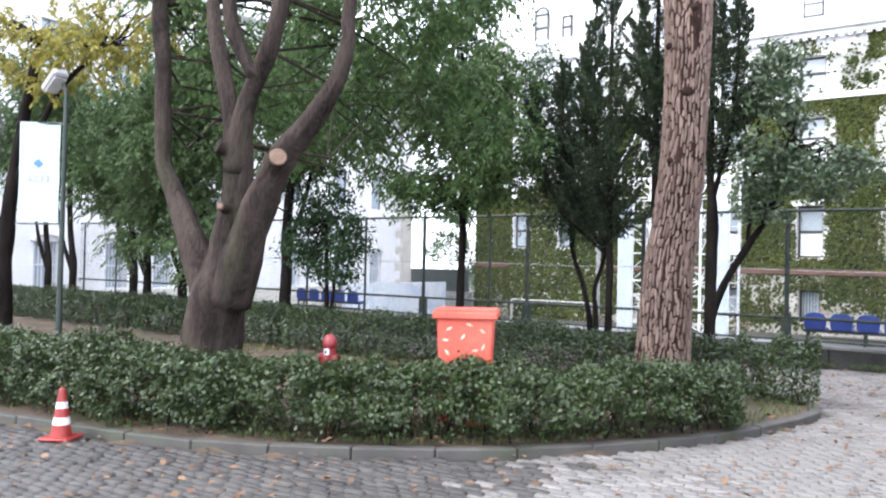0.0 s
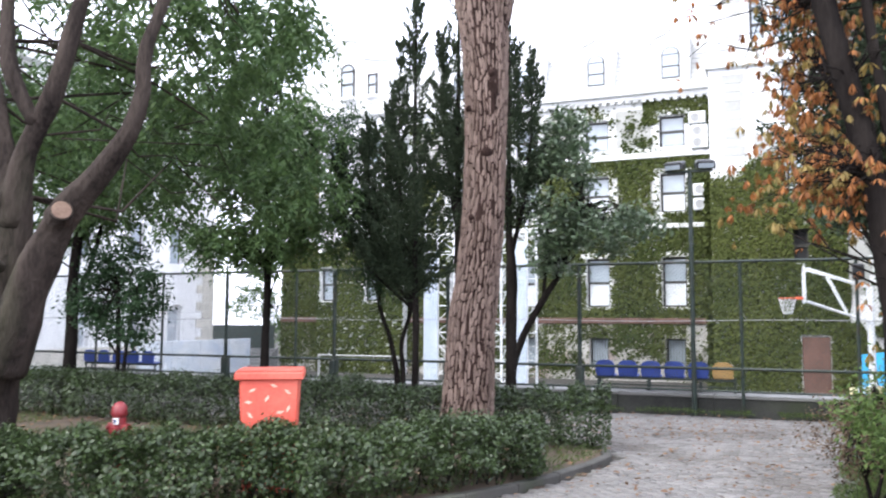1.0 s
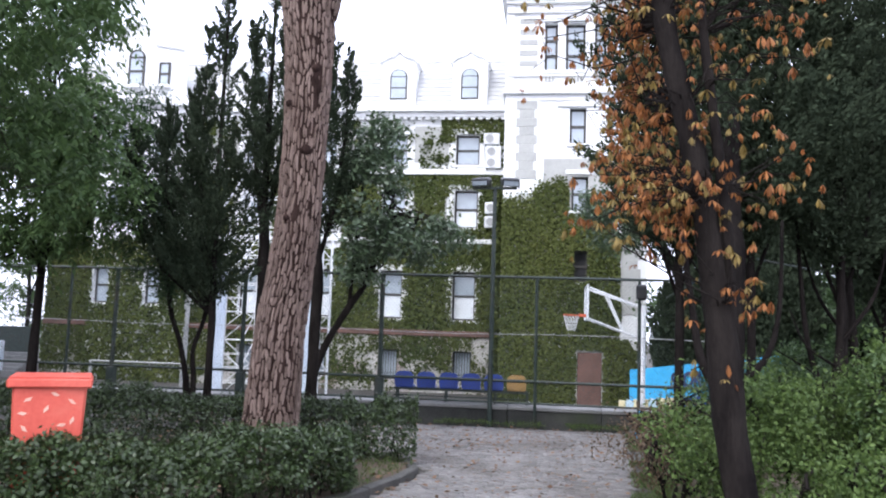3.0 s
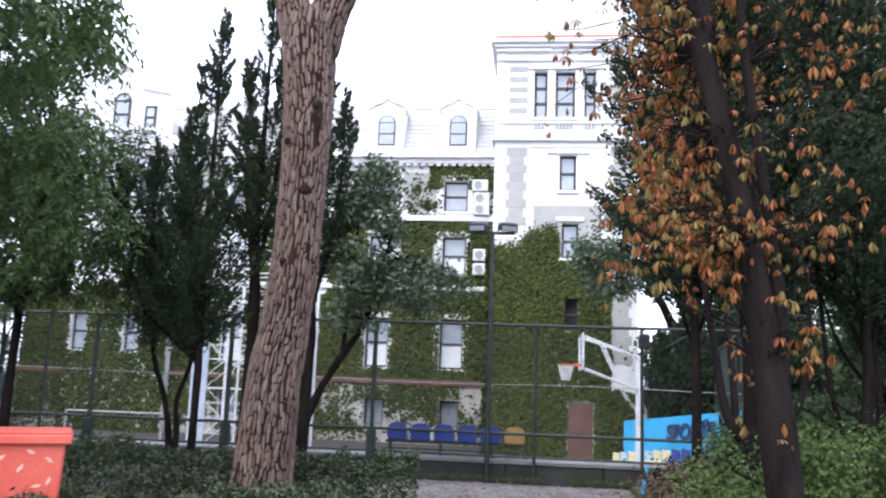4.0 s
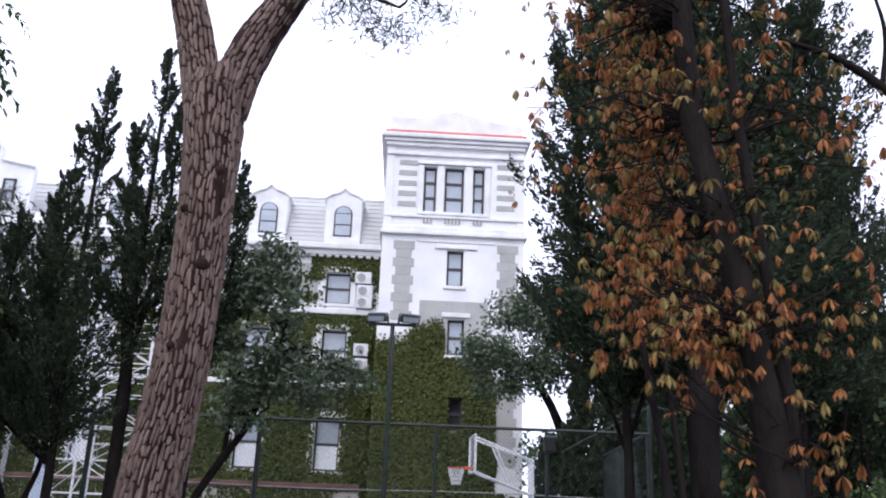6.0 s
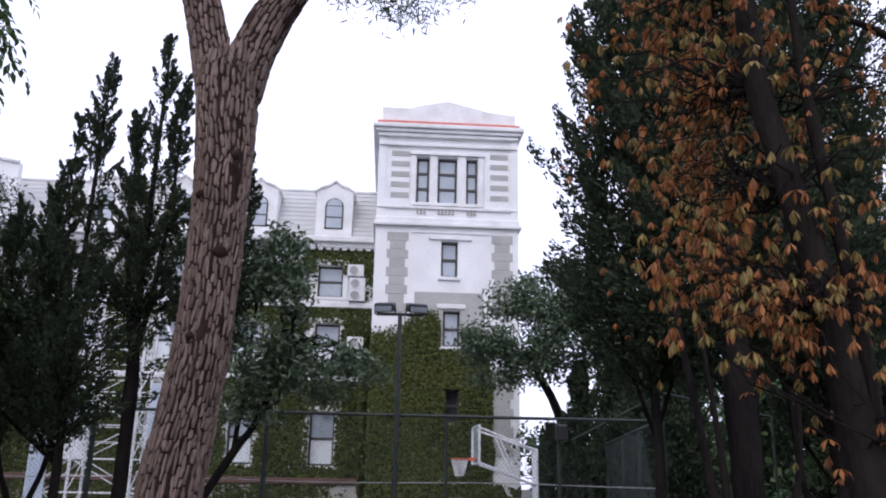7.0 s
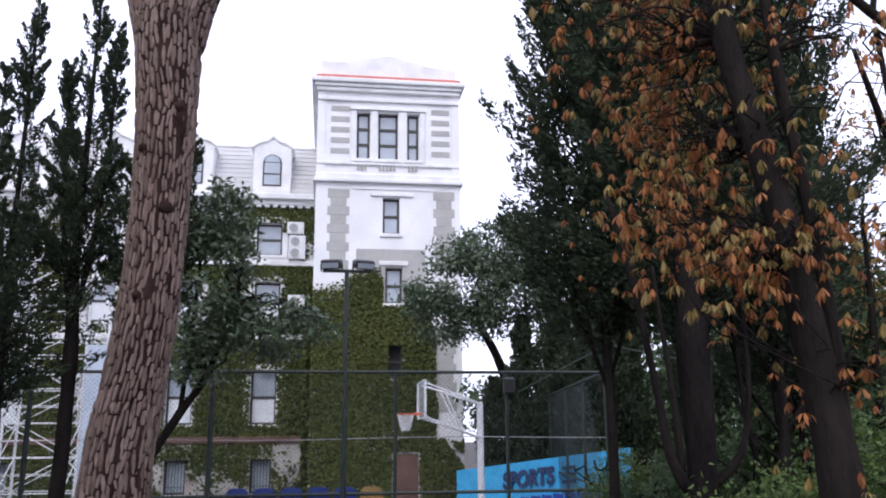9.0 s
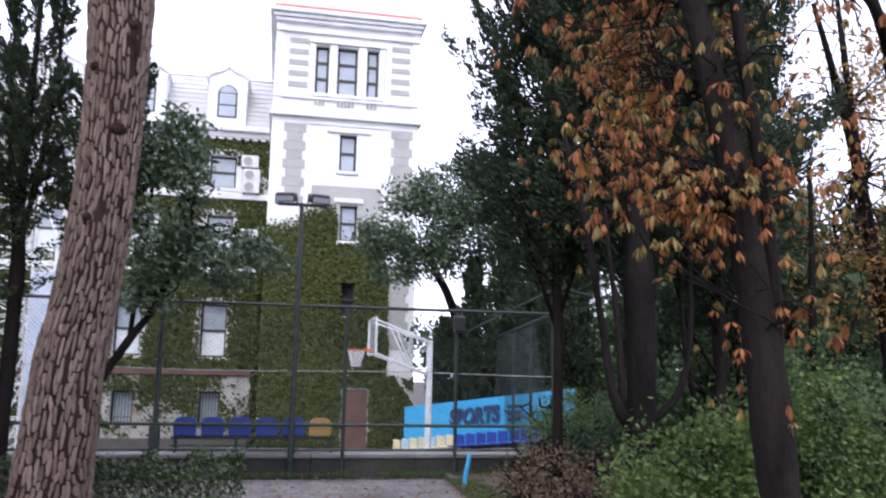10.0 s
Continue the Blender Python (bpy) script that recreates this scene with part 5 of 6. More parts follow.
fl2 = Shape()
for i in range(6):
    for j in range(10):
        c4 = [(i / 6, j / 10), ((i + 1) / 6, j / 10), ((i + 1) / 6, (j + 1) / 10), (i / 6, (j + 1) / 10)]
        fl2.add([flag_at(*c) for c in c4], [(3, 2, 1, 0)])
        fl2.add([flag_at(*c, -0.01) for c in c4], [(0, 1, 2, 3)])
part("cloth", fl2, BANNER_WHITE, flag)
em = Shape().add([flag_at(u, v, 0.014) for u, v in ((0.5, 0.54), (0.38, 0.585), (0.5, 0.63), (0.62, 0.585))], [(0, 1, 2, 3)])
part("emblem", em, PRINT_BLUE, flag)
eb = Shape()
for u0, u1 in ((0.24, 0.36), (0.4, 0.52), (0.56, 0.68), (0.72, 0.8)):
    eb.add([flag_at(u, v, 0.014) for u, v in ((u0, 0.40), (u0, 0.47), (u1, 0.47), (u1, 0.40))], [(0, 1, 2, 3)])
part("faint_print_bars", eb, LAMP_GREY, flag)


# ---- hedges ----
def hedge(line, width, height, label, count, gaps=0.25, leaf=0.055, fall=0.0):
    pts = [Vector(p) for p in line]
    seg = [(b - a).length for a, b in zip(pts, pts[1:])]
    total = sum(seg)
    root = thing("hedge", (pts[0].x, pts[0].y, 0.05), label, "hedge")

    def at(s):
        i = 0
        while i < len(seg) - 1 and s > seg[i]:
            s -= seg[i]
            i += 1
        d = (pts[i + 1] - pts[i]).normalized()
        return pts[i] + d * s, Vector((-d.y, d.x))

    out, nor = [], []
    for _ in range(count):
        s = rng.uniform(0, total)
        c, nn = at(s)
        bulge = 1 + 0.3 * noise.noise((s * 1.1, 0.3, 0)) + 0.22 * noise.noise((s * 3.3, 7, 0))
        h = (height - fall * s / total) * (1 + 0.14 * noise.noise((s * 0.9, 5, 2)) + 0.2 * noise.noise((s * 3.7, 9, 2)))
        end = min(s, total - s)
        w = width * bulge * min(1.0, (0.35 + end / 0.45))
        pick = rng.uniform()
        if pick < 0.3:
            a, z = rng.uniform(-0.5, 0.5), h + abs(rng.normal()) * 0.05 - 0.1 * rng.uniform() ** 2
            z -= 0.25 * abs(a) ** 2 * h
            no = (0, 0, 1)
        elif pick < 0.8:
            sd = -1 if rng.uniform() < 0.6 else 1
            z = rng.uniform(0.1, 1.0) * h
            if z < gaps * h * (1.2 + noise.noise((s * 1.7, 1, 1)) * 2.4) and rng.uniform() < 0.93:
                continue
            taper = 0.42 + 0.12 * math.sin(math.pi * min(1, z / h))
            a = sd * taper + rng.normal() * 0.06 + 0.34 * noise.noise((s * 3.0, z * 4.2, 4 + sd))
            no = (nn.x * sd, nn.y * sd, 0.4)
        else:
            a, z = rng.uniform(-0.4, 0.4), rng.uniform(0.12, 0.95) * h
            no = (0, 0, 1)
        q = c + nn * a * w
        out.append((q.x, q.y, z + 0.05))
        nor.append(no)
    part("leaf_cover", leaves(out, leaf, 0.55, normals=nor, spread=0.8), LEAF_HEDGE, root)
    tw2 = Shape()
    for i in range(int(total * 9)):
        s = rng.uniform(0, total)
        c, nn = at(s)
        q = c + nn * rng.uniform(-0.3, 0.3) * width
        e = q + Vector(rng.normal(size=2)) * 0.14
        tw2.tube(bent((q.x, q.y, 0), (e.x, e.y, height * rng.uniform(0.55, 0.9)), n=4, jitter=0.05), [0.014, 0.011, 0.008, 0.005], 5, caps=False)
    part("stem_work", tw2, BARK_DARK, root, kind="stuff")
    return root


hedge([(-12.5, 4.95), (-9.5, 5.3), (-8.2, 5.55), (-6.2, 5.85), (-5.0, 6.35), (-3.95, 7.1), (-3.1, 7.95), (-2.35, 8.95), (-1.95, 9.75), (-1.66, 10.55)], 0.75, 0.92, "clipped glossy green hedge with gaps near the ground", 104000, gaps=0.3, leaf=0.058, fall=0.24)
hedge([(-26, 12.7), (-16, 12.5), (-8, 12.45), (-4, 12.45), (-2.3, 12.55), (-1.05, 12.75)], 0.85, 0.84, "long clipped dark green hedge behind the trees", 88000, gaps=0.1, leaf=0.06)


# ---- trees ----
PINE = [[(-2.92, 11.45, -0.05, 0.47), (-2.9, 11.45, 0.4, 0.39), (-2.87, 11.45, 0.8, 0.355), (-2.83, 11.42, 1.4, 0.335), (-2.79, 11.42, 2.0, 0.325), (-2.7, 11.4, 2.6, 0.305), (-2.62, 11.35, 3.2, 0.288), (-2.58, 11.35, 3.8, 0.282), (-2.56, 11.35, 4.4, 0.28), (-2.56, 11.37, 5.0, 0.287), (-2.57, 11.4, 5.6, 0.305), (-2.6, 11.42, 6.2, 0.34), (-2.62, 11.42, 6.65, 0.36)],
        [(-2.72, 11.42, 6.3, 0.22), (-2.86, 11.42, 7.0, 0.225), (-2.98, 11.42, 7.5, 0.215), (-3.25, 11.45, 8.4, 0.19), (-3.5, 11.6, 10.2, 0.14), (-3.8, 11.9, 12.6, 0.06)],
        [(-2.5, 11.42, 6.3, 0.25), (-2.36, 11.42, 7.0, 0.262), (-2.16, 11.42, 7.5, 0.25), (-1.7, 11.45, 8.4, 0.21), (-1.0, 11.7, 10.2, 0.14), (-0.5, 12.0, 12.4, 0.06)],
        [(-1.72, 11.4, 8.3, 0.06), (-1.2, 11.3, 8.3, 0.045), (-0.75, 11.2, 8.05, 0.03), (-0.4, 11.1, 7.85, 0.015)]]
pine = tree("pine_tree", "old forked pine with thick plated reddish bark", "tree", PINE,
            [(-1.0, 11.2, 7.85, 0.5, 0.45, 0.24), (-0.45, 11.1, 7.8, 0.5, 0.45, 0.26), (-0.15, 11.2, 8.0, 0.42, 0.4, 0.22), (-1.25, 11.2, 8.1, 0.35, 0.35, 0.22), (-0.7, 11.0, 8.1, 0.45, 0.45, 0.24), (-1.6, 11.6, 13.0, 2.5, 2.0, 1.0), (-3.7, 11.9, 13.6, 2.3, 2.0, 1.1), (-2.8, 11.7, 11.6, 0.9, 0.9, 0.55)],
            LEAF_PINE, BARK_CRACK, tufts=320, per_tuft=110, tuft_r=0.26, leaf=0.15, ratio=0.12, sides=36, twigs=60, wobble=0.1)


def plate_bark(stem, z_to, name_label):
    """Long uneven bark plates, each a low dome standing off the dark trunk, parted by open cracks."""
    zs = [q[2] for q in stem]
    at = lambda z, k: float(np.interp(z, zs, [q[k] for q in stem]))
    s = Shape()
    cols_n = max(16, int(2 * math.pi * stem[3][3] / 0.05))
    for c in range(cols_n):
        z = zs[0] + rng.uniform(0.0, 0.25)
        while z < z_to:
            ln = rng.uniform(0.09, 0.34)
            half = math.pi / cols_n * rng.uniform(0.68, 0.94)
            th0 = 2 * math.pi * c / cols_n + rng.normal() * 0.03
            drift = rng.normal() * 0.04
            tall = 0.012 + 0.02 * rng.uniform()
            n = 8
            rings = []
            for shrink, lift in ((1.0, -0.012), (0.9, tall * 0.75), (0.6, tall)):
                ring = []
                for e in range(2 * n):
                    t = (e + 0.5) / n if e < n else (2 * n - e - 0.5) / n
                    sd = 1 if e < n else -1
                    w = half * (math.sin(math.pi * min(1, max(0, t))) ** 0.42)
                    zz = z + ln * (0.5 + (t - 0.5) * (0.5 + 0.5 * shrink))
                    jag = 1 + 0.5 * noise.noise((c * 3.7 + sd, zz * 19, 1.5))
                    a = th0 + drift * (t - 0.5) + 0.14 * noise.noise((c * 0.31, zz * 1.9, 8.0)) + sd * w * shrink * jag
                    r = at(zz, 3) * (1 + 0.03 * noise.noise((a * 2, zz * 2, 3))) + lift + 0.004 * noise.noise((a * 30, zz * 22, 5))
                    ring.append((at(zz, 0) + r * math.cos(a), at(zz, 1) + r * math.sin(a), zz))
                rings.append(ring)
            m = 2 * n
            fs = [(k * m + i, k * m + (i + 1) % m, (k + 1) * m + (i + 1) % m, (k + 1) * m + i) for k in range(2) for i in range(m)] + [tuple(range(2 * m, 3 * m))]
            s.add([p for r in rings for p in r], fs)
            z += ln * rng.uniform(0.86, 0.98)
    return part("bark_cover", s, BARK_PINE, pine, name_label, kind="stuff")


plate_bark(PINE[0], 6.75, "pale pinkish-grey bark plates")
plate_bark(PINE[1], 9.6, "pale bark plates on the limb")
plate_bark(PINE[2], 9.6, "pale bark plates on the limb")
for z, a, r in ((3.4, 4.5, 0.05), (4.35, 5.1, 0.06), (5.0, 4.1, 0.05), (5.5, 5.3, 0.06)):
    q = [float(np.interp(z, [p[2] for p in PINE[0]], [p[k] for p in PINE[0]])) for k in (0, 1, 3)]
    c, d = Vector((q[0], q[1], z)), Vector((math.cos(a), math.sin(a), 0.15))
    part("knot", Shape().tube([c + d * (q[2] - 0.06), c + d * (q[2] + 0.03), c + d * (q[2] + 0.06)], [r * 1.6, r * 1.1, r * 0.5], 9, 0.5), BARK_CRACK, pine, smooth=True)

big = tree("broadleaf_tree", "large grey-barked tree with several thick rising limbs", "tree",
           [[(-6.5, 6.42, -0.05, 0.52), (-6.48, 6.4, 0.45, 0.41), (-6.45, 6.4, 1.05, 0.36), (-6.32, 6.4, 1.6, 0.34), (-6.22, 6.4, 2.0, 0.25), (-6.12, 6.4, 2.4, 0.19), (-6.06, 6.4, 2.8, 0.16), (-6.05, 6.4, 3.3, 0.14)],
            [(-6.45, 6.36, 1.4, 0.2), (-6.68, 6.36, 1.9, 0.19), (-6.88, 6.36, 2.25, 0.155), (-7.24, 6.38, 2.77, 0.125), (-7.52, 6.4, 3.15, 0.112), (-7.54, 6.4, 3.8, 0.102), (-7.58, 6.4, 4.5, 0.1), (-7.84, 6.5, 5.3, 0.09), (-8.2, 6.8, 7.0, 0.05)],
            [(-6.06, 6.38, 3.05, 0.14), (-6.22, 6.38, 3.74, 0.11), (-6.45, 6.4, 4.36, 0.1), (-6.74, 6.5, 5.1, 0.09), (-7.0, 6.8, 6.6, 0.05)],
            [(-6.04, 6.36, 2.95, 0.14), (-5.92, 6.34, 3.64, 0.125), (-5.56, 6.36, 4.31, 0.11), (-5.4, 6.4, 4.9, 0.1), (-5.2, 6.7, 6.4, 0.05)],
            [(-6.1, 6.36, 1.45, 0.25), (-5.82, 6.34, 2.1, 0.22), (-5.44, 6.3, 2.8, 0.18), (-5.2, 6.3, 3.1, 0.155), (-4.84, 6.32, 3.43, 0.115), (-4.5, 6.36, 3.85, 0.095), (-4.38, 6.4, 4.3, 0.085), (-4.36, 6.4, 4.7, 0.075), (-4.1, 6.8, 6.2, 0.04)],
            [(-5.72, 6.3, 4.0, 0.08), (-5.95, 6.2, 4.5, 0.075), (-6.07, 6.2, 5.0, 0.065), (-6.2, 6.3, 6.2, 0.04)]],
           [(-7.8, 8.0, 5.8, 1.8, 1.4, 1.3), (-6.0, 8.8, 6.0, 1.7, 1.4, 1.3), (-4.9, 8.4, 5.9, 1.0, 1.0, 1.0), (-6.8, 10.0, 4.6, 1.4, 1.2, 0.9), (-5.6, 10.2, 4.3, 0.9, 0.8, 0.6), (-8.9, 9.6, 4.6, 1.4, 1.2, 1.0), (-4.7, 7.6, 5.2, 0.8, 0.7, 0.6)],
           LEAF_GREEN, BARK_GREY, tufts=185, per_tuft=60, tuft_r=0.34, leaf=0.13, ratio=0.4, twigs=60, sides=30, wobble=0.3, spray=0.34)
for p, d, r, rc in (((-5.2, 6.18, 3.0), (0.8, -0.55, 0.3), 0.115, 0.092), ((-5.97, 6.16, 2.52), (0.45, -0.9, 0.15), 0.05, 0.034), ((-6.08, 6.3, 3.2), (-0.35, -1, 0.35), 0.085, 0)):
    c, d = Vector(p), Vector(d).normalized()
    stub = part("branch_stub", Shape().tube([c + d * 0.0, c + d * 0.1, c + d * 0.17], [r * 1.2, r * 1.05, r], 16, 0.2), BARK_GREY, big, smooth=False)
    if rc:
        part("cut_face", Shape().tube([c + d * 0.171, c + d * 0.178], [rc, rc], 16), CUT_WOOD, stub, "pale orange sawn branch end")

# Autumn chestnut: drooping palmate leaves.
chest_stems = [[(2.42, 7.0, -0.05, 0.17), (2.38, 7.0, 0.5, 0.135), (2.27, 7.0, 1.2, 0.12), (2.17, 7.0, 2.2, 0.112), (2.06, 7.0, 3.0, 0.1), (1.9, 7.0, 3.8, 0.09), (1.76, 7.0, 4.5, 0.08), (1.72, 7.0, 5.3, 0.072), (1.75, 7.1, 6.5, 0.05), (1.8, 7.2, 7.6, 0.03)],
               [(2.22, 6.95, 1.7, 0.05), (2.24, 6.95, 2.6, 0.045), (2.15, 6.95, 3.5, 0.04), (2.05, 6.95, 4.4, 0.035), (2.0, 6.95, 5.4, 0.03), (1.95, 6.9, 6.6, 0.02)]]
chest = thing("chestnut_tree", (2.42, 7.0, 0), "slender dark chestnut tree with orange autumn leaves", "tree")
for i, stem in enumerate(chest_stems):
    part("trunk" if i == 0 else "limb", Shape().gnarl([q[:3] for q in stem], [q[3] for q in stem], 18, 0.1, 0.16, 0.2, 0.08), BARK_DARK, chest, smooth=True)
tw3, cen, dirs = Shape(), [], []
hubs = []
for count, xa, xb, za, zb, yc in ((170, 1.3, 1.9, 3.4, 6.6, 7.8), (64, 1.5, 2.05, 3.2, 6.6, 7.3), (62, 1.2, 2.15, 2.75, 3.35, 7.0), (34, 2.1, 2.75, 3.0, 5.4, 7.0), (10, 2.08, 2.32, 1.7, 2.6, 7.0), (17, 0.6, 1.15, 4.1, 6.0, 7.6), (34, 1.2, 2.4, 6.2, 7.4, 7.3)):
    for _ in range(count):
        hubs.append((rng.uniform(xa, xb), yc + rng.normal() * 0.33, rng.uniform(za, zb)))
for h in hubs:
    h = Vector(h)
    near = min((Vector(q[:3]) for st in chest_stems for q in st[3:]), key=lambda q: (q - h).length + max(0, q.z - h.z) * 2)
    tw3.tube(bent(near, h, sag=0.1, n=6, jitter=0.07), [0.011, 0.009, 0.007, 0.006, 0.004, 0.003], 5, caps=False)
part("twig_work", tw3, BARK_DARK, chest, kind="stuff")
tints = {0: ([], []), 1: ([], [])}
for h in hubs:
    for _ in range(rng.integers(3, 7)):
        lv, lq = tints[int(rng.uniform() < 0.36)]
        c = np.array(h) + rng.normal(size=3) * (0.12, 0.13, 0.11)
        turn, slope, size = rng.uniform(0, 6.28), rng.uniform(0.2, 1.9), rng.uniform(0.05, 0.115)
        for kf in range(rng.integers(5, 8)):
            a = turn + (kf - 2.5) * 0.8 + rng.normal() * 0.15
            d = np.array((math.cos(a), math.sin(a), -slope * rng.uniform(0.7, 1.3)))
            d /= np.linalg.norm(d)
            sdir = np.cross(d, (0, 0, 1))
            sdir /= np.linalg.norm(sdir) + 1e-9
            up3 = np.cross(sdir, d)
            ln = size * (1 - 0.1 * abs(kf - 2.5))
            w = ln * rng.uniform(0.11, 0.17)
            curl, fold = -rng.uniform(0.1, 0.6) * ln, rng.uniform(0.1, 0.7) * w
            lk = len(lv)
            lv += [c, c + d * ln * 0.35 + sdir * w * 0.5, c + d * ln * 0.7 + sdir * w + up3 * curl * 0.3, c + d * ln + up3 * curl,
                   c + d * ln * 0.7 - sdir * w + up3 * curl * 0.3, c + d * ln * 0.35 - sdir * w * 0.5, c + d * ln * 0.62 - up3 * fold]
            lq += [(lk, lk + 1, lk + 2, lk + 6), (lk + 6, lk + 2, lk + 3, lk + 4), (lk, lk + 6, lk + 4, lk + 5)]
part("leaf_mass", tuple(map(np.array, tints[0])), LEAF_ORANGE, chest, "drooping orange-brown leaves")
part("leaf_mass", tuple(map(np.array, tints[1])), LEAF_OLIVE, chest, "yellowing olive leaves")


def cypress(x, y, h, r, base, label, tips=((0, 0, 1.0),), waist=0.5, narrow=0.4, plumes=40, per=150, leaf=0.075, stem=0.12, thick=0.11, rise=1.0):
    """Upright evergreen: each leader bears ascending plumes, long and spreading below the waist, short and steep towards its tip.
    tips: (dx, dy, share of the height) of the leaders; narrow: the reach above the waist as a share of r."""
    foot = COURT_Z if y > 19 else 0
    root = thing("cypress_tree", (x, y, foot), label, "tree")
    part("trunk", Shape().gnarl([(x, y, foot), (x + 0.03, y, base * 0.6 + 0.4), (x - 0.02, y, h * 0.5), (x, y, h * 0.96)], [stem, stem * 0.85, stem * 0.55, 0.015], 12, 0.2, 0.15, 0.2), BARK_DARK, root, smooth=True)
    pts, dirs, arms = [], [], Shape()
    for i, (dx, dy, share) in enumerate(tips):
        top = base + (h - base) * share
        count = int(plumes * (top - base))
        u = rng.uniform(0, 1, count) ** 0.9
        az = rng.uniform(0, 6.28, count)
        prof = np.where(u < waist, 1 - (1 - narrow) * (u / waist) ** 1.6, narrow * (1 - (u - waist) / (1 - waist)) ** 0.75) * np.minimum(1, 0.45 + u * 5)
        reach = r * prof * rng.uniform(0.45, 1.25, count) * (1.0 if i == 0 else 0.7) + 0.07
        steep = (0.55 + 1.7 * u ** 0.8) * rise
        d = np.stack([np.cos(az), np.sin(az), steep * rng.uniform(0.7, 1.3, count)], 1)
        d /= np.linalg.norm(d, axis=1)[:, None]
        ln = np.minimum(reach / np.maximum(0.25, np.hypot(d[:, 0], d[:, 1])), 2.2)
        bend = np.minimum(1, u / 0.5)
        a = np.stack([x + dx * bend, y + dy * bend, base + (top - base) * u * 0.985 - ln * d[:, 2] * 0.6], 1)
        m = np.maximum(30, (per * (0.3 + ln)).astype(int))
        t = rng.uniform(0, 1, m.sum()) ** 0.62
        A, D, L = np.repeat(a, m, 0), np.repeat(d, m, 0), np.repeat(ln, m)
        w = np.repeat(thick * (0.45 + 0.75 * ln), m) * (1.12 - t) ** 0.7
        q = A + D * (L * t)[:, None] + rng.normal(size=(len(t), 3)) * w[:, None] * np.array((0.62, 0.62, 0.8))
        pts.append(q)
        dirs.append(D)
        arms.tube([(x, y, base * 0.8), (x + dx * 0.6, y + dy * 0.6, base + 0.3), (x + dx, y + dy, base + (top - base) * 0.5), (x + dx, y + dy, top * 0.97)], [stem * 0.4, stem * 0.36, stem * 0.25, 0.008], 7, 0.1)
        for k in range(0, count, 5):
            e = a[k] + d[k] * ln[k] * 0.75
            arms.tube([a[k], (a[k] + e) / 2 - (0, 0, 0.03 * ln[k]), e], [0.014, 0.01, 0.004], 4, caps=False)
    part("limb", arms, BARK_DARK, root, smooth=True)
    c, dr = np.concatenate(pts), np.concatenate(dirs)
    n = len(c)
    d = dr * 1.1 + rng.normal(size=(n, 3)) * 0.55
    d /= np.linalg.norm(d, axis=1)[:, None]
    w = np.cross(d, rng.normal(size=(n, 3)))
    w /= np.linalg.norm(w, axis=1)[:, None] + 1e-9
    z = leaf * rng.uniform(0.6, 1.4, n)[:, None]
    v = np.stack([c - d * z * 0.5, c + w * z * 0.2, c + d * z * 0.5, c - w * z * 0.2], 1).reshape(-1, 3)
    part("crown", (v, np.arange(4 * n).reshape(-1, 4)), LEAF_CYPRESS, root)
    return root


cypress(-5.36, 15.0, 8.8, 1.75, 2.7, "dark upright cypress with a ragged pointed top", tips=((0, 0, 1.0), (-0.42, 0.1, 0.83), (-1.0, -0.1, 0.58), (-0.6, 0.1, 0.66), (-1.7, 0.0, 0.52)), stem=0.085, waist=0.5, narrow=0.23, plumes=17, per=120, thick=0.085)
cypress(-4.5, 15.2, 9.35, 1.15, 4.5, "dark narrow cypress beside its twin", tips=((0, 0, 1.0), (0.3, 0.1, 0.86), (-0.3, -0.1, 0.74)), waist=0.42, narrow=0.3, plumes=17, per=120, thick=0.085)
cypress(-3.5, 15.4, 7.9, 1.0, 3.9, "shorter dark cypress close behind the pine", tips=((0, 0, 1.0), (0.45, 0.0, 0.86)), waist=0.5, narrow=0.45, plumes=18, per=120, thick=0.09)
tree("broadleaf_tree", "small many-stemmed tree with dull green leaves", "tree",
     [[(-6.1, 15.8, 0, 0.075), (-6.12, 15.8, 0.8, 0.06), (-6.3, 15.8, 1.6, 0.05), (-6.55, 15.8, 2.3, 0.048), (-6.75, 15.8, 3.8, 0.03)], [(-6.0, 15.8, 0, 0.065), (-5.98, 15.8, 0.9, 0.052), (-6.02, 15.8, 1.5, 0.045), (-5.8, 15.8, 2.3, 0.04), (-5.75, 15.9, 4, 0.025)]],
     [(-7.1, 15.8, 3.9, 0.8, 0.8, 1.1), (-6.2, 15.7, 3.9, 0.65, 0.7, 1.0), (-7.0, 15.9, 5.3, 0.8, 0.8, 0.8), (-6.3, 15.7, 2.8, 0.6, 0.6, 0.4), (-7.3, 15.7, 6.1, 0.7, 0.7, 0.5)],
     LEAF_DARK, BARK_DARK, tufts=230, per_tuft=85, tuft_r=0.28, leaf=0.095, ratio=0.3, twigs=60)
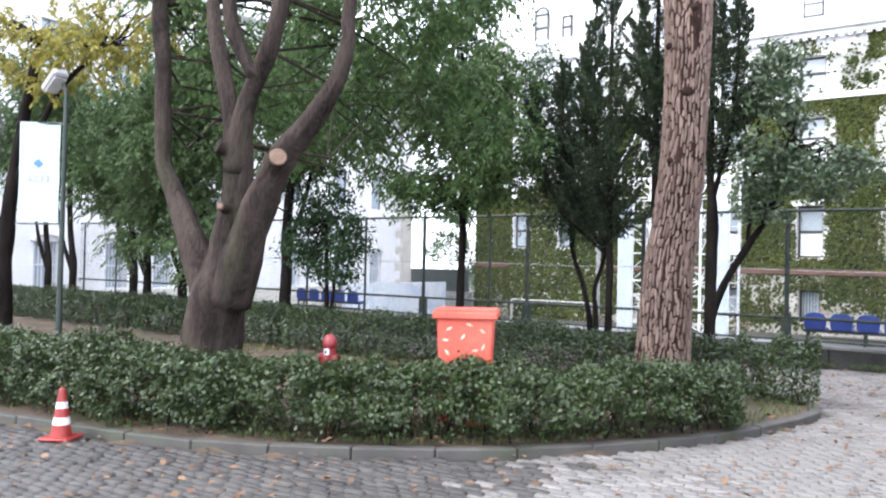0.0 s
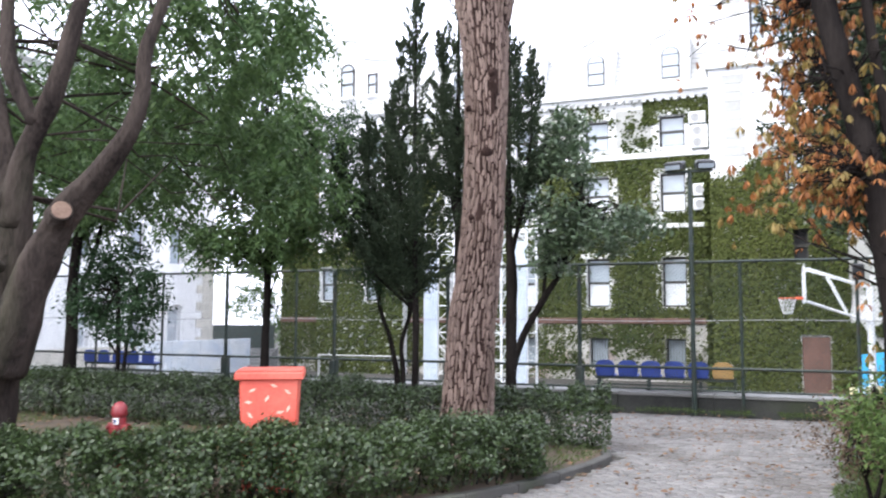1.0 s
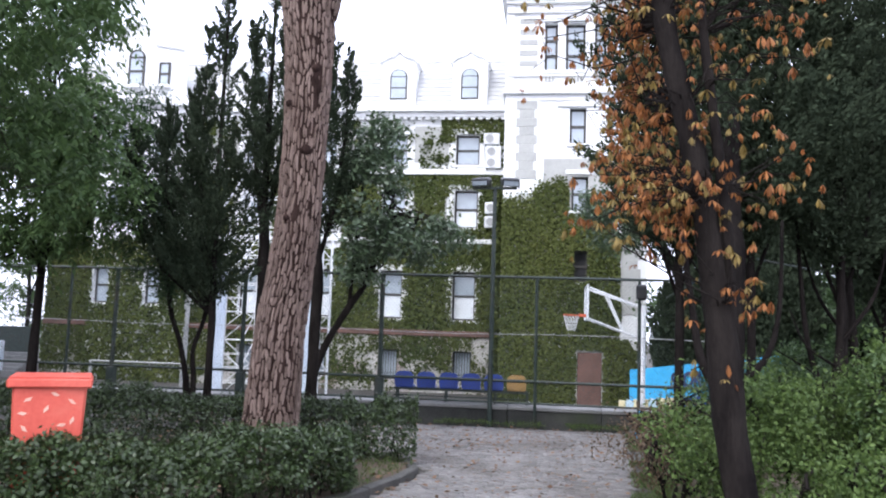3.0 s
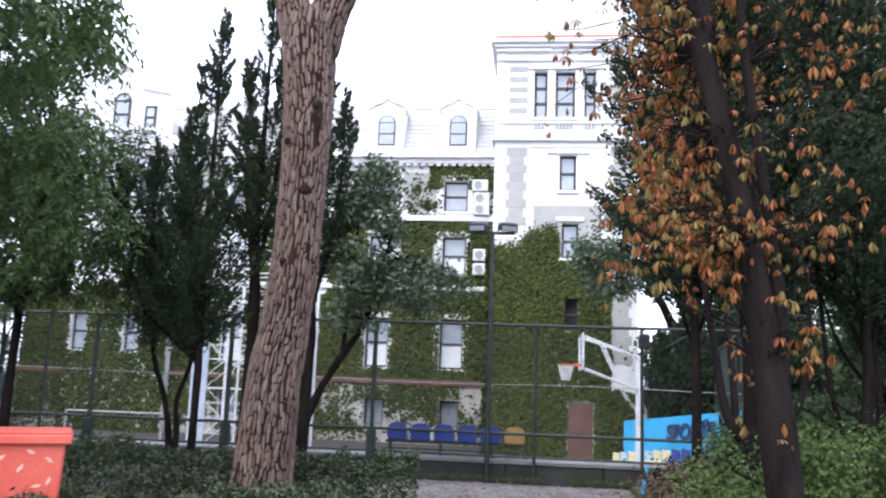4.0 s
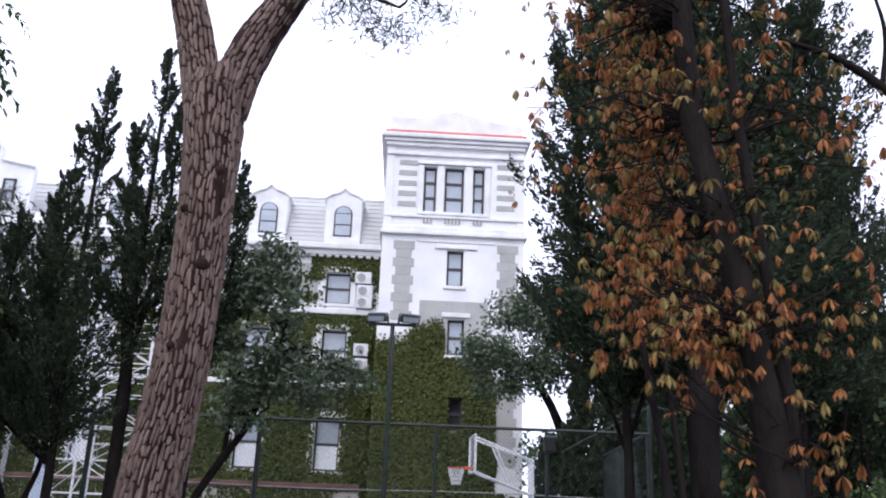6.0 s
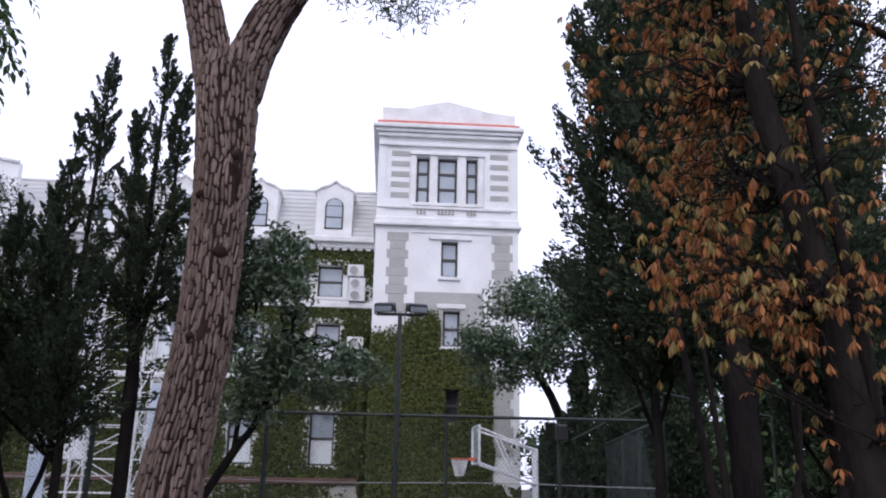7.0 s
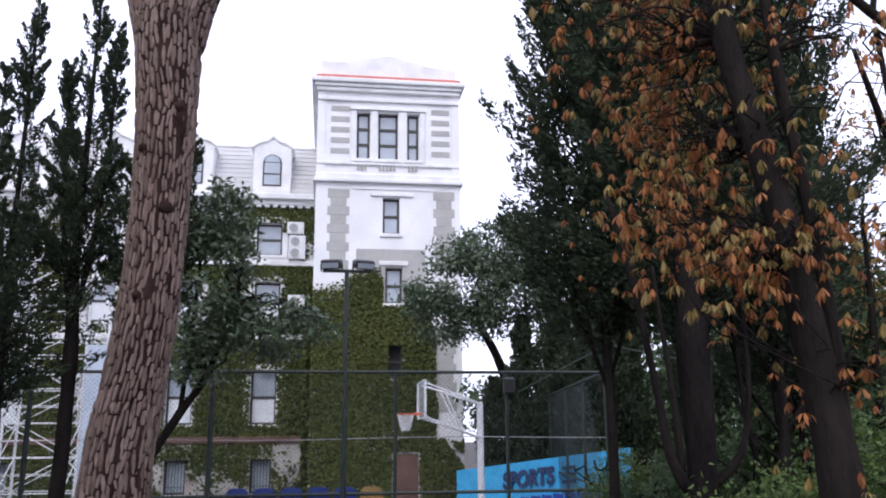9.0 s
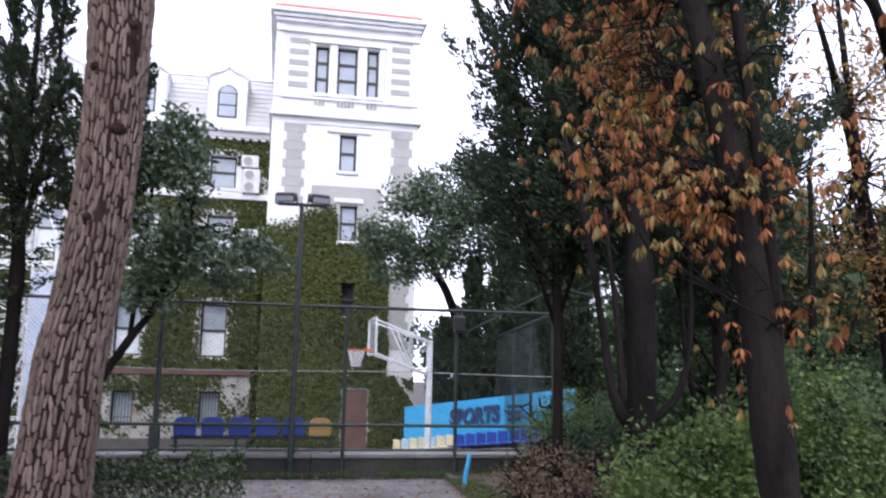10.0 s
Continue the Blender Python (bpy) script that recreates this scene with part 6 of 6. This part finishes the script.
tree("broadleaf_tree", "leaning small tree with glossy grey-green leaves", "tree",
     [[(-3.72, 16.0, 0, 0.1), (-3.7, 16.0, 0.8, 0.085), (-3.45, 16, 1.6, 0.075), (-3.0, 16, 2.4, 0.065), (-2.6, 15.9, 3.0, 0.05), (-2.2, 15.8, 4.2, 0.03)], [(-3.0, 16, 2.4, 0.04), (-2.9, 15.9, 3.4, 0.035), (-2.8, 15.9, 4.8, 0.02)]],
     [(-2.5, 15.6, 4.5, 0.6, 0.6, 1.15), (-1.75, 15.6, 3.7, 0.75, 0.6, 0.4), (-2.7, 15.6, 3.2, 0.45, 0.5, 0.45), (-2.4, 15.7, 5.7, 0.35, 0.35, 0.4), (-1.0, 15.5, 3.75, 0.4, 0.4, 0.18)],
     LEAF_SILVER, BARK_DARK, tufts=120, per_tuft=52, tuft_r=0.24, leaf=0.14, ratio=0.42, twigs=90)
tree("broadleaf_tree", "straight young tree with a wide fresh green crown", "tree",
     [[(-8.2, 14.0, 0, 0.1), (-8.18, 14, 1.5, 0.085), (-8.15, 14, 3.0, 0.07), (-8.2, 14, 5.5, 0.04)]],
     [(-9.1, 13.9, 4.6, 1.3, 1.2, 1.2), (-7.6, 13.9, 4.4, 1.2, 1.1, 1.0), (-8.5, 14, 6.2, 1.4, 1.2, 1.1), (-7.3, 13.6, 5.5, 0.7, 0.7, 0.8), (-8.3, 13.6, 3.5, 1.1, 0.9, 0.45), (-8.3, 14, 7.6, 1.0, 1.0, 0.8)],
     LEAF_GREEN, BARK_DARK, tufts=200, per_tuft=72, tuft_r=0.32, leaf=0.135, ratio=0.4, twigs=90, spray=0.36)
tree("broadleaf_tree", "dark-trunked tree with drooping dark leaves", "tree",
     [[(-12.55, 13.2, 0, 0.16), (-12.5, 13.2, 1.5, 0.13), (-12.5, 13.2, 3, 0.11), (-12.3, 13.3, 5.5, 0.06)], [(-12.5, 13.2, 2.2, 0.07), (-12.0, 13.2, 3.2, 0.05), (-11.6, 13.2, 4.6, 0.03)]],
     [(-12.6, 13.2, 5.0, 1.7, 1.4, 1.3), (-11.0, 13, 5.0, 1.3, 1.2, 1.2), (-13.6, 13, 6.4, 1.8, 1.5, 1.3), (-11.2, 13.2, 6.6, 1.5, 1.4, 1.2)],
     LEAF_GREEN, BARK_DARK, tufts=170, per_tuft=72, tuft_r=0.44, leaf=0.15, ratio=0.4, twigs=90, spray=0.4)
tree("shrub_tree", "small dark round-headed evergreen on a thin stem", "tree",
     [[(-11.2, 13.2, 0, 0.06), (-11.2, 13.2, 1.2, 0.05), (-11.25, 13.2, 2.6, 0.035)], [(-11.1, 13.2, 0, 0.045), (-11.0, 13.2, 1.3, 0.04), (-10.8, 13.2, 2.5, 0.03)]],
     [(-11.6, 13.1, 2.5, 0.5, 0.5, 0.4), (-10.5, 13.1, 2.3, 0.45, 0.5, 0.35), (-11.1, 13.1, 3.1, 0.55, 0.5, 0.35), (-11.3, 13, 1.8, 0.35, 0.4, 0.2), (-10.7, 13, 1.6, 0.3, 0.3, 0.2), (-10.2, 13, 2.8, 0.3, 0.3, 0.2), (-12.0, 13, 2.1, 0.3, 0.3, 0.2)],
     LEAF_DARK, BARK_DARK, tufts=90, per_tuft=75, tuft_r=0.25, leaf=0.1, twigs=40)
for x, y, hh, lab in ((-17.9, 13.2, 5.6, "thin dark tree among the hedge's far trees"), (-16.9, 13.6, 6.2, "dark leaning tree with a broad crown"), (-15.6, 13.0, 4.6, "low spreading dark green tree"), (-20.5, 14.5, 6.4, "leafy tree before the white wing"), (-23.0, 14.0, 6.3, "leafy dark tree by the lamp post"), (-25.4, 14.5, 6.6, "broad dark tree at the hedge's far end")):
    tree("broadleaf_tree", lab, "tree",
         [[(x, y, 0, 0.13), (x + 0.05, y, 1.6, 0.11), (x - 0.2, y, 3.0, 0.08), (x - 0.4, y, hh, 0.04)], [(x, y, 1.4, 0.07), (x - 0.6, y, 2.4, 0.06), (x - 1.0, y, 3.6, 0.03)]],
         [(x - 0.4 + rng.normal() * 1.1, y + rng.normal() * 0.6, hh - 0.6 + rng.normal() * 1.0, rng.uniform(0.6, 1.2), rng.uniform(0.5, 1.0), rng.uniform(0.4, 0.9)) for _ in range(13)],
         LEAF_MID, BARK_DARK, tufts=190, per_tuft=60, tuft_r=0.38, leaf=0.145, ratio=0.42, twigs=60, spray=0.34)
tree("broadleaf_tree", "tree with yellow-green autumn sprays hanging by the lamp", "tree",
     [[(-18.2, 9.6, 0, 0.24), (-18.2, 9.6, 2, 0.2), (-17.9, 9.7, 4.4, 0.13), (-17.2, 9.8, 7, 0.08)], [(-18.0, 9.7, 3.6, 0.09), (-16.6, 9.9, 5.6, 0.06), (-15.0, 10.0, 6.4, 0.03)]],
     [(-16.9, 9.7, 6.3, 1.2, 0.9, 0.5), (-14.9, 9.9, 6.4, 1.2, 0.9, 0.45), (-18.1, 9.8, 7.0, 2.0, 1.2, 0.8), (-14.6, 10.4, 7.3, 1.7, 1.2, 0.8)],
     LEAF_YELLOW, BARK_DARK, tufts=110, per_tuft=36, tuft_r=0.3, leaf=0.15, ratio=0.45, twigs=50, spray=0.3)

# Right side: tall dark conifers, an evergreen oak, shrubs.
for x, y, hh, r, b in ((2.6, 12.0, 10.0, 1.25, 3.2), (3.4, 11.4, 11.4, 1.5, 3.2), (4.6, 11.7, 9.8, 1.4, 3.1), (5.65, 13.0, 7.7, 1.25, 2.6)):
    cypress(x, y, hh, r, b, "tall dark shaggy conifer in a dense group", tips=((0, 0, 1.0), (-0.5, 0.1, 0.8), (0.5, -0.2, 0.85), (0.1, 0.5, 0.7)), waist=0.7, narrow=0.72, plumes=17, per=140, stem=0.07, thick=0.12, rise=0.8)
tree("conifer_trunk", "bare dark forked trunk among the conifers", "tree",
     [[(2.96, 10.4, 0, 0.2), (2.97, 10.4, 1.2, 0.17), (2.98, 10.4, 2.4, 0.15), (3.0, 10.6, 4.8, 0.11)], [(2.9, 10.35, 1.35, 0.06), (2.62, 10.3, 1.75, 0.05), (2.5, 10.3, 2.5, 0.042), (2.36, 10.4, 3.6, 0.035), (2.2, 10.6, 4.6, 0.02)],
      [(2.72, 10.33, 1.65, 0.04), (2.68, 10.3, 2.3, 0.032), (2.56, 10.35, 3.7, 0.02)], [(3.05, 10.4, 1.5, 0.06), (3.35, 10.35, 1.8, 0.045), (3.5, 10.35, 2.4, 0.03), (3.55, 10.4, 3.4, 0.015)]], [], LEAF_DARK, BARK_DARK, wobble=0.35)
for x, y, hh, lean in ((4.4, 11.6, 4.6, 0.25), (5.2, 12.4, 4.4, -0.3), (6.3, 12.6, 5.0, 0.35)):
    tree("forked_trunk", "thin dark forked stem with dead side twigs", "tree",
         [[(x, y, 0, 0.085), (x + lean * 0.2, y, 1.0, 0.07), (x + lean * 0.7, y, 2.2, 0.058), (x + lean, y, hh, 0.03)],
          [(x + lean * 0.25, y, 1.1, 0.045), (x - lean * 0.8, y + 0.1, 2.0, 0.036), (x - lean * 1.3, y + 0.1, hh * 0.8, 0.018)],
          [(x + lean * 0.65, y, 2.0, 0.03), (x + lean * 2.2, y - 0.1, 2.6, 0.022), (x + lean * 3.0, y - 0.1, 3.4, 0.01)],
          [(x + lean * 0.5, y, 1.7, 0.022), (x - lean * 1.2, y - 0.2, 1.95, 0.015), (x - lean * 2.0, y - 0.2, 2.4, 0.006)]], [], LEAF_DARK, BARK_DARK, sides=8, wobble=0.3)
tree("evergreen_oak", "spreading grey-green evergreen oak beyond the court", "tree",
     [[(6.2, 31.5, COURT_Z, 0.3), (6.0, 31.3, 2.5, 0.24), (5.3, 31, 4.6, 0.16), (4.4, 30.5, 6.0, 0.09)], [(6.0, 31.3, 2.5, 0.16), (6.4, 31, 4.5, 0.1), (6.3, 31, 7.5, 0.05)]],
     [(4.1, 30.3, 7.0, 1.6, 1.2, 1.2), (5.2, 30.3, 8.3, 1.5, 1.2, 1.2), (3.0, 30.2, 6.0, 0.9, 0.9, 0.8), (6.2, 30.5, 7.4, 1.4, 1.2, 1.4), (4.6, 30.4, 5.9, 1.2, 1.0, 0.5), (7.4, 30.3, 7.0, 1.2, 1.1, 1.3), (2.3, 30.1, 6.7, 0.7, 0.7, 0.45), (6.3, 30.3, 9.3, 0.9, 0.9, 0.7), (3.6, 30.2, 8.2, 0.7, 0.7, 0.5), (3.3, 30.2, 5.2, 0.5, 0.5, 0.35)],
     LEAF_SILVER, BARK_DARK, tufts=330, per_tuft=70, tuft_r=0.42, leaf=0.17, twigs=70)
FAR = dict(waist=0.6, narrow=0.8, plumes=26, per=70, leaf=0.16, thick=0.16, rise=1.3)
cypress(5.95, 30.0, 6.1, 0.8, -0.8, "dark rounded cypress beyond the hoop", **FAR)
cypress(5.0, 30.6, 4.0, 0.75, -1.0, "low dark cypress beside the hoop post", **FAR)
for x, y, hh, r, lab in ((6.9, 29.3, 6.4, 1.0, "dark cypress at the yard's edge"), (7.7, 28.0, 7.2, 1.1, "dark cypress at the yard's edge"), (9.2, 31.0, 9.0, 1.6, "tall dark cypress at the yard's edge"),
                         (8.2, 27.0, 7.5, 1.4, "dark cypress behind the blue banner"), (10.5, 26.0, 8.5, 1.7, "dark cypress behind the blue banner")):
    cypress(x, y, hh, r, -0.6, lab, **FAR)
for x, y, hh, r in ((7.1, 16.2, 5.0, 1.2), (8.9, 16.6, 5.4, 1.3), (10.6, 15.6, 5.2, 1.4)):
    cypress(x, y, hh, r, 0.3, "dark evergreen filling the gap behind the trunks", waist=0.7, narrow=0.9, plumes=22, per=110, leaf=0.12, thick=0.15)


def shrub(x, y, r, h, label, mat, n=60, per=95, leaf=0.056):
    clumps = [(x + rng.normal() * r * 0.4, y + rng.normal() * r * 0.35, h * rng.uniform(0.35, 0.8), r * 0.55, r * 0.5, h * 0.28) for _ in range(6)]
    st = [[(x + rng.normal() * 0.1, y + rng.normal() * 0.1, 0.0, 0.03), (x + rng.normal() * 0.2, y, h * 0.4, 0.02), (x + rng.normal() * r * 0.4, y, h * 0.75, 0.008)] for _ in range(5)]
    return tree("shrub", label, "shrub", st, clumps, mat, BARK_DARK, tufts=n, per_tuft=per, tuft_r=0.2, leaf=leaf, ratio=0.5, twigs=30, sides=6, shell=0.3)


shrub(3.0, 9.0, 0.75, 1.75, "bright green leafy shrub under the conifers", LEAF_SHRUB, n=130)
shrub(4.1, 9.3, 0.9, 2.0, "rounded green shrub under the conifers", LEAF_SHRUB, n=130)
shrub(3.5, 8.0, 0.7, 1.0, "low green shrub by the chestnut", LEAF_SHRUB, n=90)
shrub(5.4, 9.0, 1.0, 2.2, "tall green shrub by the path", LEAF_MID, n=130)
shrub(2.6, 11.0, 0.65, 1.2, "dry brownish shrub at the kerb", DRY, n=50, per=40, leaf=0.05)
shrub(2.3, 9.9, 0.45, 0.95, "dry twiggy shrub at the path's edge", DRY, n=40, per=35, leaf=0.045)
shrub(2.5, 12.2, 0.6, 1.15, "dry brown shrub leaning over the kerb", DRY, n=60, per=40, leaf=0.05)
shrub(3.0, 13.6, 0.6, 1.3, "dull green shrub at the kerb", LEAF_DARK, n=70)
shrub(4.5, 14.3, 0.8, 1.5, "dark green shrub before the fence", LEAF_MID, n=90)
shrub(4.3, 16.6, 0.9, 1.9, "overgrown shrub at the fence corner", LEAF_SHRUB, n=100)
for x, y, r, h in ((5.2, 13.4, 0.9, 2.6), (6.3, 12.4, 1.0, 2.7), (5.3, 15.2, 0.8, 2.2), (6.4, 10.6, 0.9, 2.3), (7.6, 13.6, 1.2, 3.0)):
    shrub(x, y, r, h, "tall loose shrub behind the dark trunks", LEAF_MID, n=110, per=60, leaf=0.085)
shrub(6.8, 8.2, 1.2, 2.0, "broad green shrub among fallen leaves", LEAF_MID, n=130)
tree("autumn_tree", "bare-branched tree with thin orange autumn leaves", "tree",
     [[(8.2, 13.0, 0, 0.14), (8.1, 13, 2.5, 0.11), (7.8, 13, 5, 0.08), (7.4, 12.8, 8, 0.03)], [(8.1, 13, 2.5, 0.07), (8.8, 13, 4.5, 0.055), (9.3, 13, 8, 0.025)], [(7.95, 13, 4, 0.09), (7.2, 12.5, 5.8, 0.06), (6.4, 12, 7.2, 0.03)], [(8.1, 13, 3.0, 0.1), (6.4, 10.6, 4.3, 0.075), (4.9, 9.0, 5.4, 0.055), (4.4, 9.0, 5.95, 0.045), (3.95, 9.0, 6.25, 0.036), (3.4, 9.0, 6.42, 0.015)], [(4.4, 9.0, 5.95, 0.03), (4.5, 9, 6.6, 0.02), (4.35, 9, 7.3, 0.01)]],
     [(8.2, 13, 4.5, 1.3, 1.2, 1.0), (9.0, 13, 6.2, 1.5, 1.3, 1.5), (7.3, 12.6, 3.4, 0.9, 0.9, 0.7), (9.2, 12.6, 3.6, 1.1, 1.0, 0.9), (7.6, 12.8, 6.4, 0.8, 0.8, 0.9)], LEAF_RUST, BARK_DARK, tufts=270, per_tuft=28, tuft_r=0.36, leaf=0.09, twigs=200)
# Woods far behind, beyond the yard.
clumps = [(rng.uniform(8, 60), rng.uniform(26, 45), rng.uniform(1, 8), 2.5, 2.5, 2.2) for _ in range(40)] + [(rng.uniform(11, 26), rng.uniform(6, 24), rng.uniform(0.5, 4.5), 1.8, 1.8, 1.5) for _ in range(22)]
clumps += [(rng.uniform(8, 17), rng.uniform(15, 22), rng.uniform(0.6, 4.6), 1.3, 1.3, 1.0) for _ in range(34)]
clumps += [(rng.uniform(6.6, 16), rng.uniform(32, 38), rng.uniform(-0.5, 5.5), 1.6, 1.5, 1.4) for _ in range(26)]
pts, cores = clump_points(clumps, 1400, 90, 0.75, 0.3)
solid("distant_woods", leaves(pts, 0.26, 0.6), LEAF_MID, "dense dark woods closing the view", "trees", kind="stuff", at=(20, 25, 0))

# ---- litter ----
n = 2500
p = np.stack([rng.uniform(-10, 3, n * 3), rng.uniform(3, 18.2, n * 3), np.full(n * 3, 0.03)], 1)
ok = np.array([(side_of(LEFT_KERB, x, y) < -0.05 or x > 0.5 or y > 13.6) and not (x > 1.6 and side_of(RIGHT_KERB, x, y) > 0) and (rng.uniform() < 0.3 + 0.9 * max(0, noise.noise((x * 0.6, y * 0.6, 2)) + 0.25) + (0.35 if y > 14 else 0)) for x, y, _ in p])
p = p[ok][:n * 2]
solid("fallen_leaves", leaves(p, 0.085, 0.6, spread=0.08, normals=np.tile((0, 0, 2.0), (len(p), 1))), LITTER, "scattered brown and orange fallen leaves", "leaves", kind="stuff", at=(0, 8, 0))
n = 2600
p = np.stack([rng.uniform(-13, 3.5, n), rng.uniform(4.3, 13.2, n), np.full(n, 0.125)], 1)
ok = np.array([side_of(LEFT_KERB, x, y) > 0.1 and x < -0.8 for x, y, _ in p])
p = p[ok]
solid("bed_leaves", leaves(p, 0.09, 0.6, spread=0.15, normals=np.tile((0, 0, 2.0), (len(p), 1))), LITTER, "dry leaves lying on the soil bed", "leaves", kind="stuff", at=(-4, 8, 0))


def grass_patch(x0, x1, y0, y1, n, keep, label):
    p = np.stack([rng.uniform(x0, x1, n), rng.uniform(y0, y1, n), np.full(n, 0.12)], 1)
    p = p[np.array([keep(x, y) for x, y, _ in p])]
    solid("grass", leaves(p, 0.12, 0.1, spread=1.5, droop=-1.2), GRASS, label, "grass", kind="stuff", at=((x0 + x1) / 2, y0, 0))


grass_patch(-13, -0.8, 4.6, 13.4, 26000, lambda x, y: side_of(LEFT_KERB, x, y) > 0.12 and noise.noise((x * 0.8, y * 0.8, 6)) > -0.15, "patchy green grass inside the hedged bed")
grass_patch(1.7, 7, 3.5, 12, 12000, lambda x, y: side_of(RIGHT_KERB, x, y) > 0.12, "short green grass beside the path")
grass_patch(1.5, 3.2, 7.5, 17.0, 16000, lambda x, y: -0.12 < side_of(RIGHT_KERB, x, y) < 0.5 and noise.noise((x * 2, y * 1.3, 3)) > -0.2, "rank grass hanging over the kerb")
grass_patch(-4, 5, 17.7, 18.4, 2600, lambda x, y: noise.noise((x * 1.5, y, 6)) > -0.2, "weeds along the foot of the wall")

# ---- single setts nearest the path's middle ----
for i in single:
    q = verts[i]
    at = (float(q[0, 0]), float(q[0, 1]), 0.0)
    ob = new("sett", mesh_of("sett", (q, SETT_FACES), PAVER, at=at))
    ob.location = at
    ob.parent = road
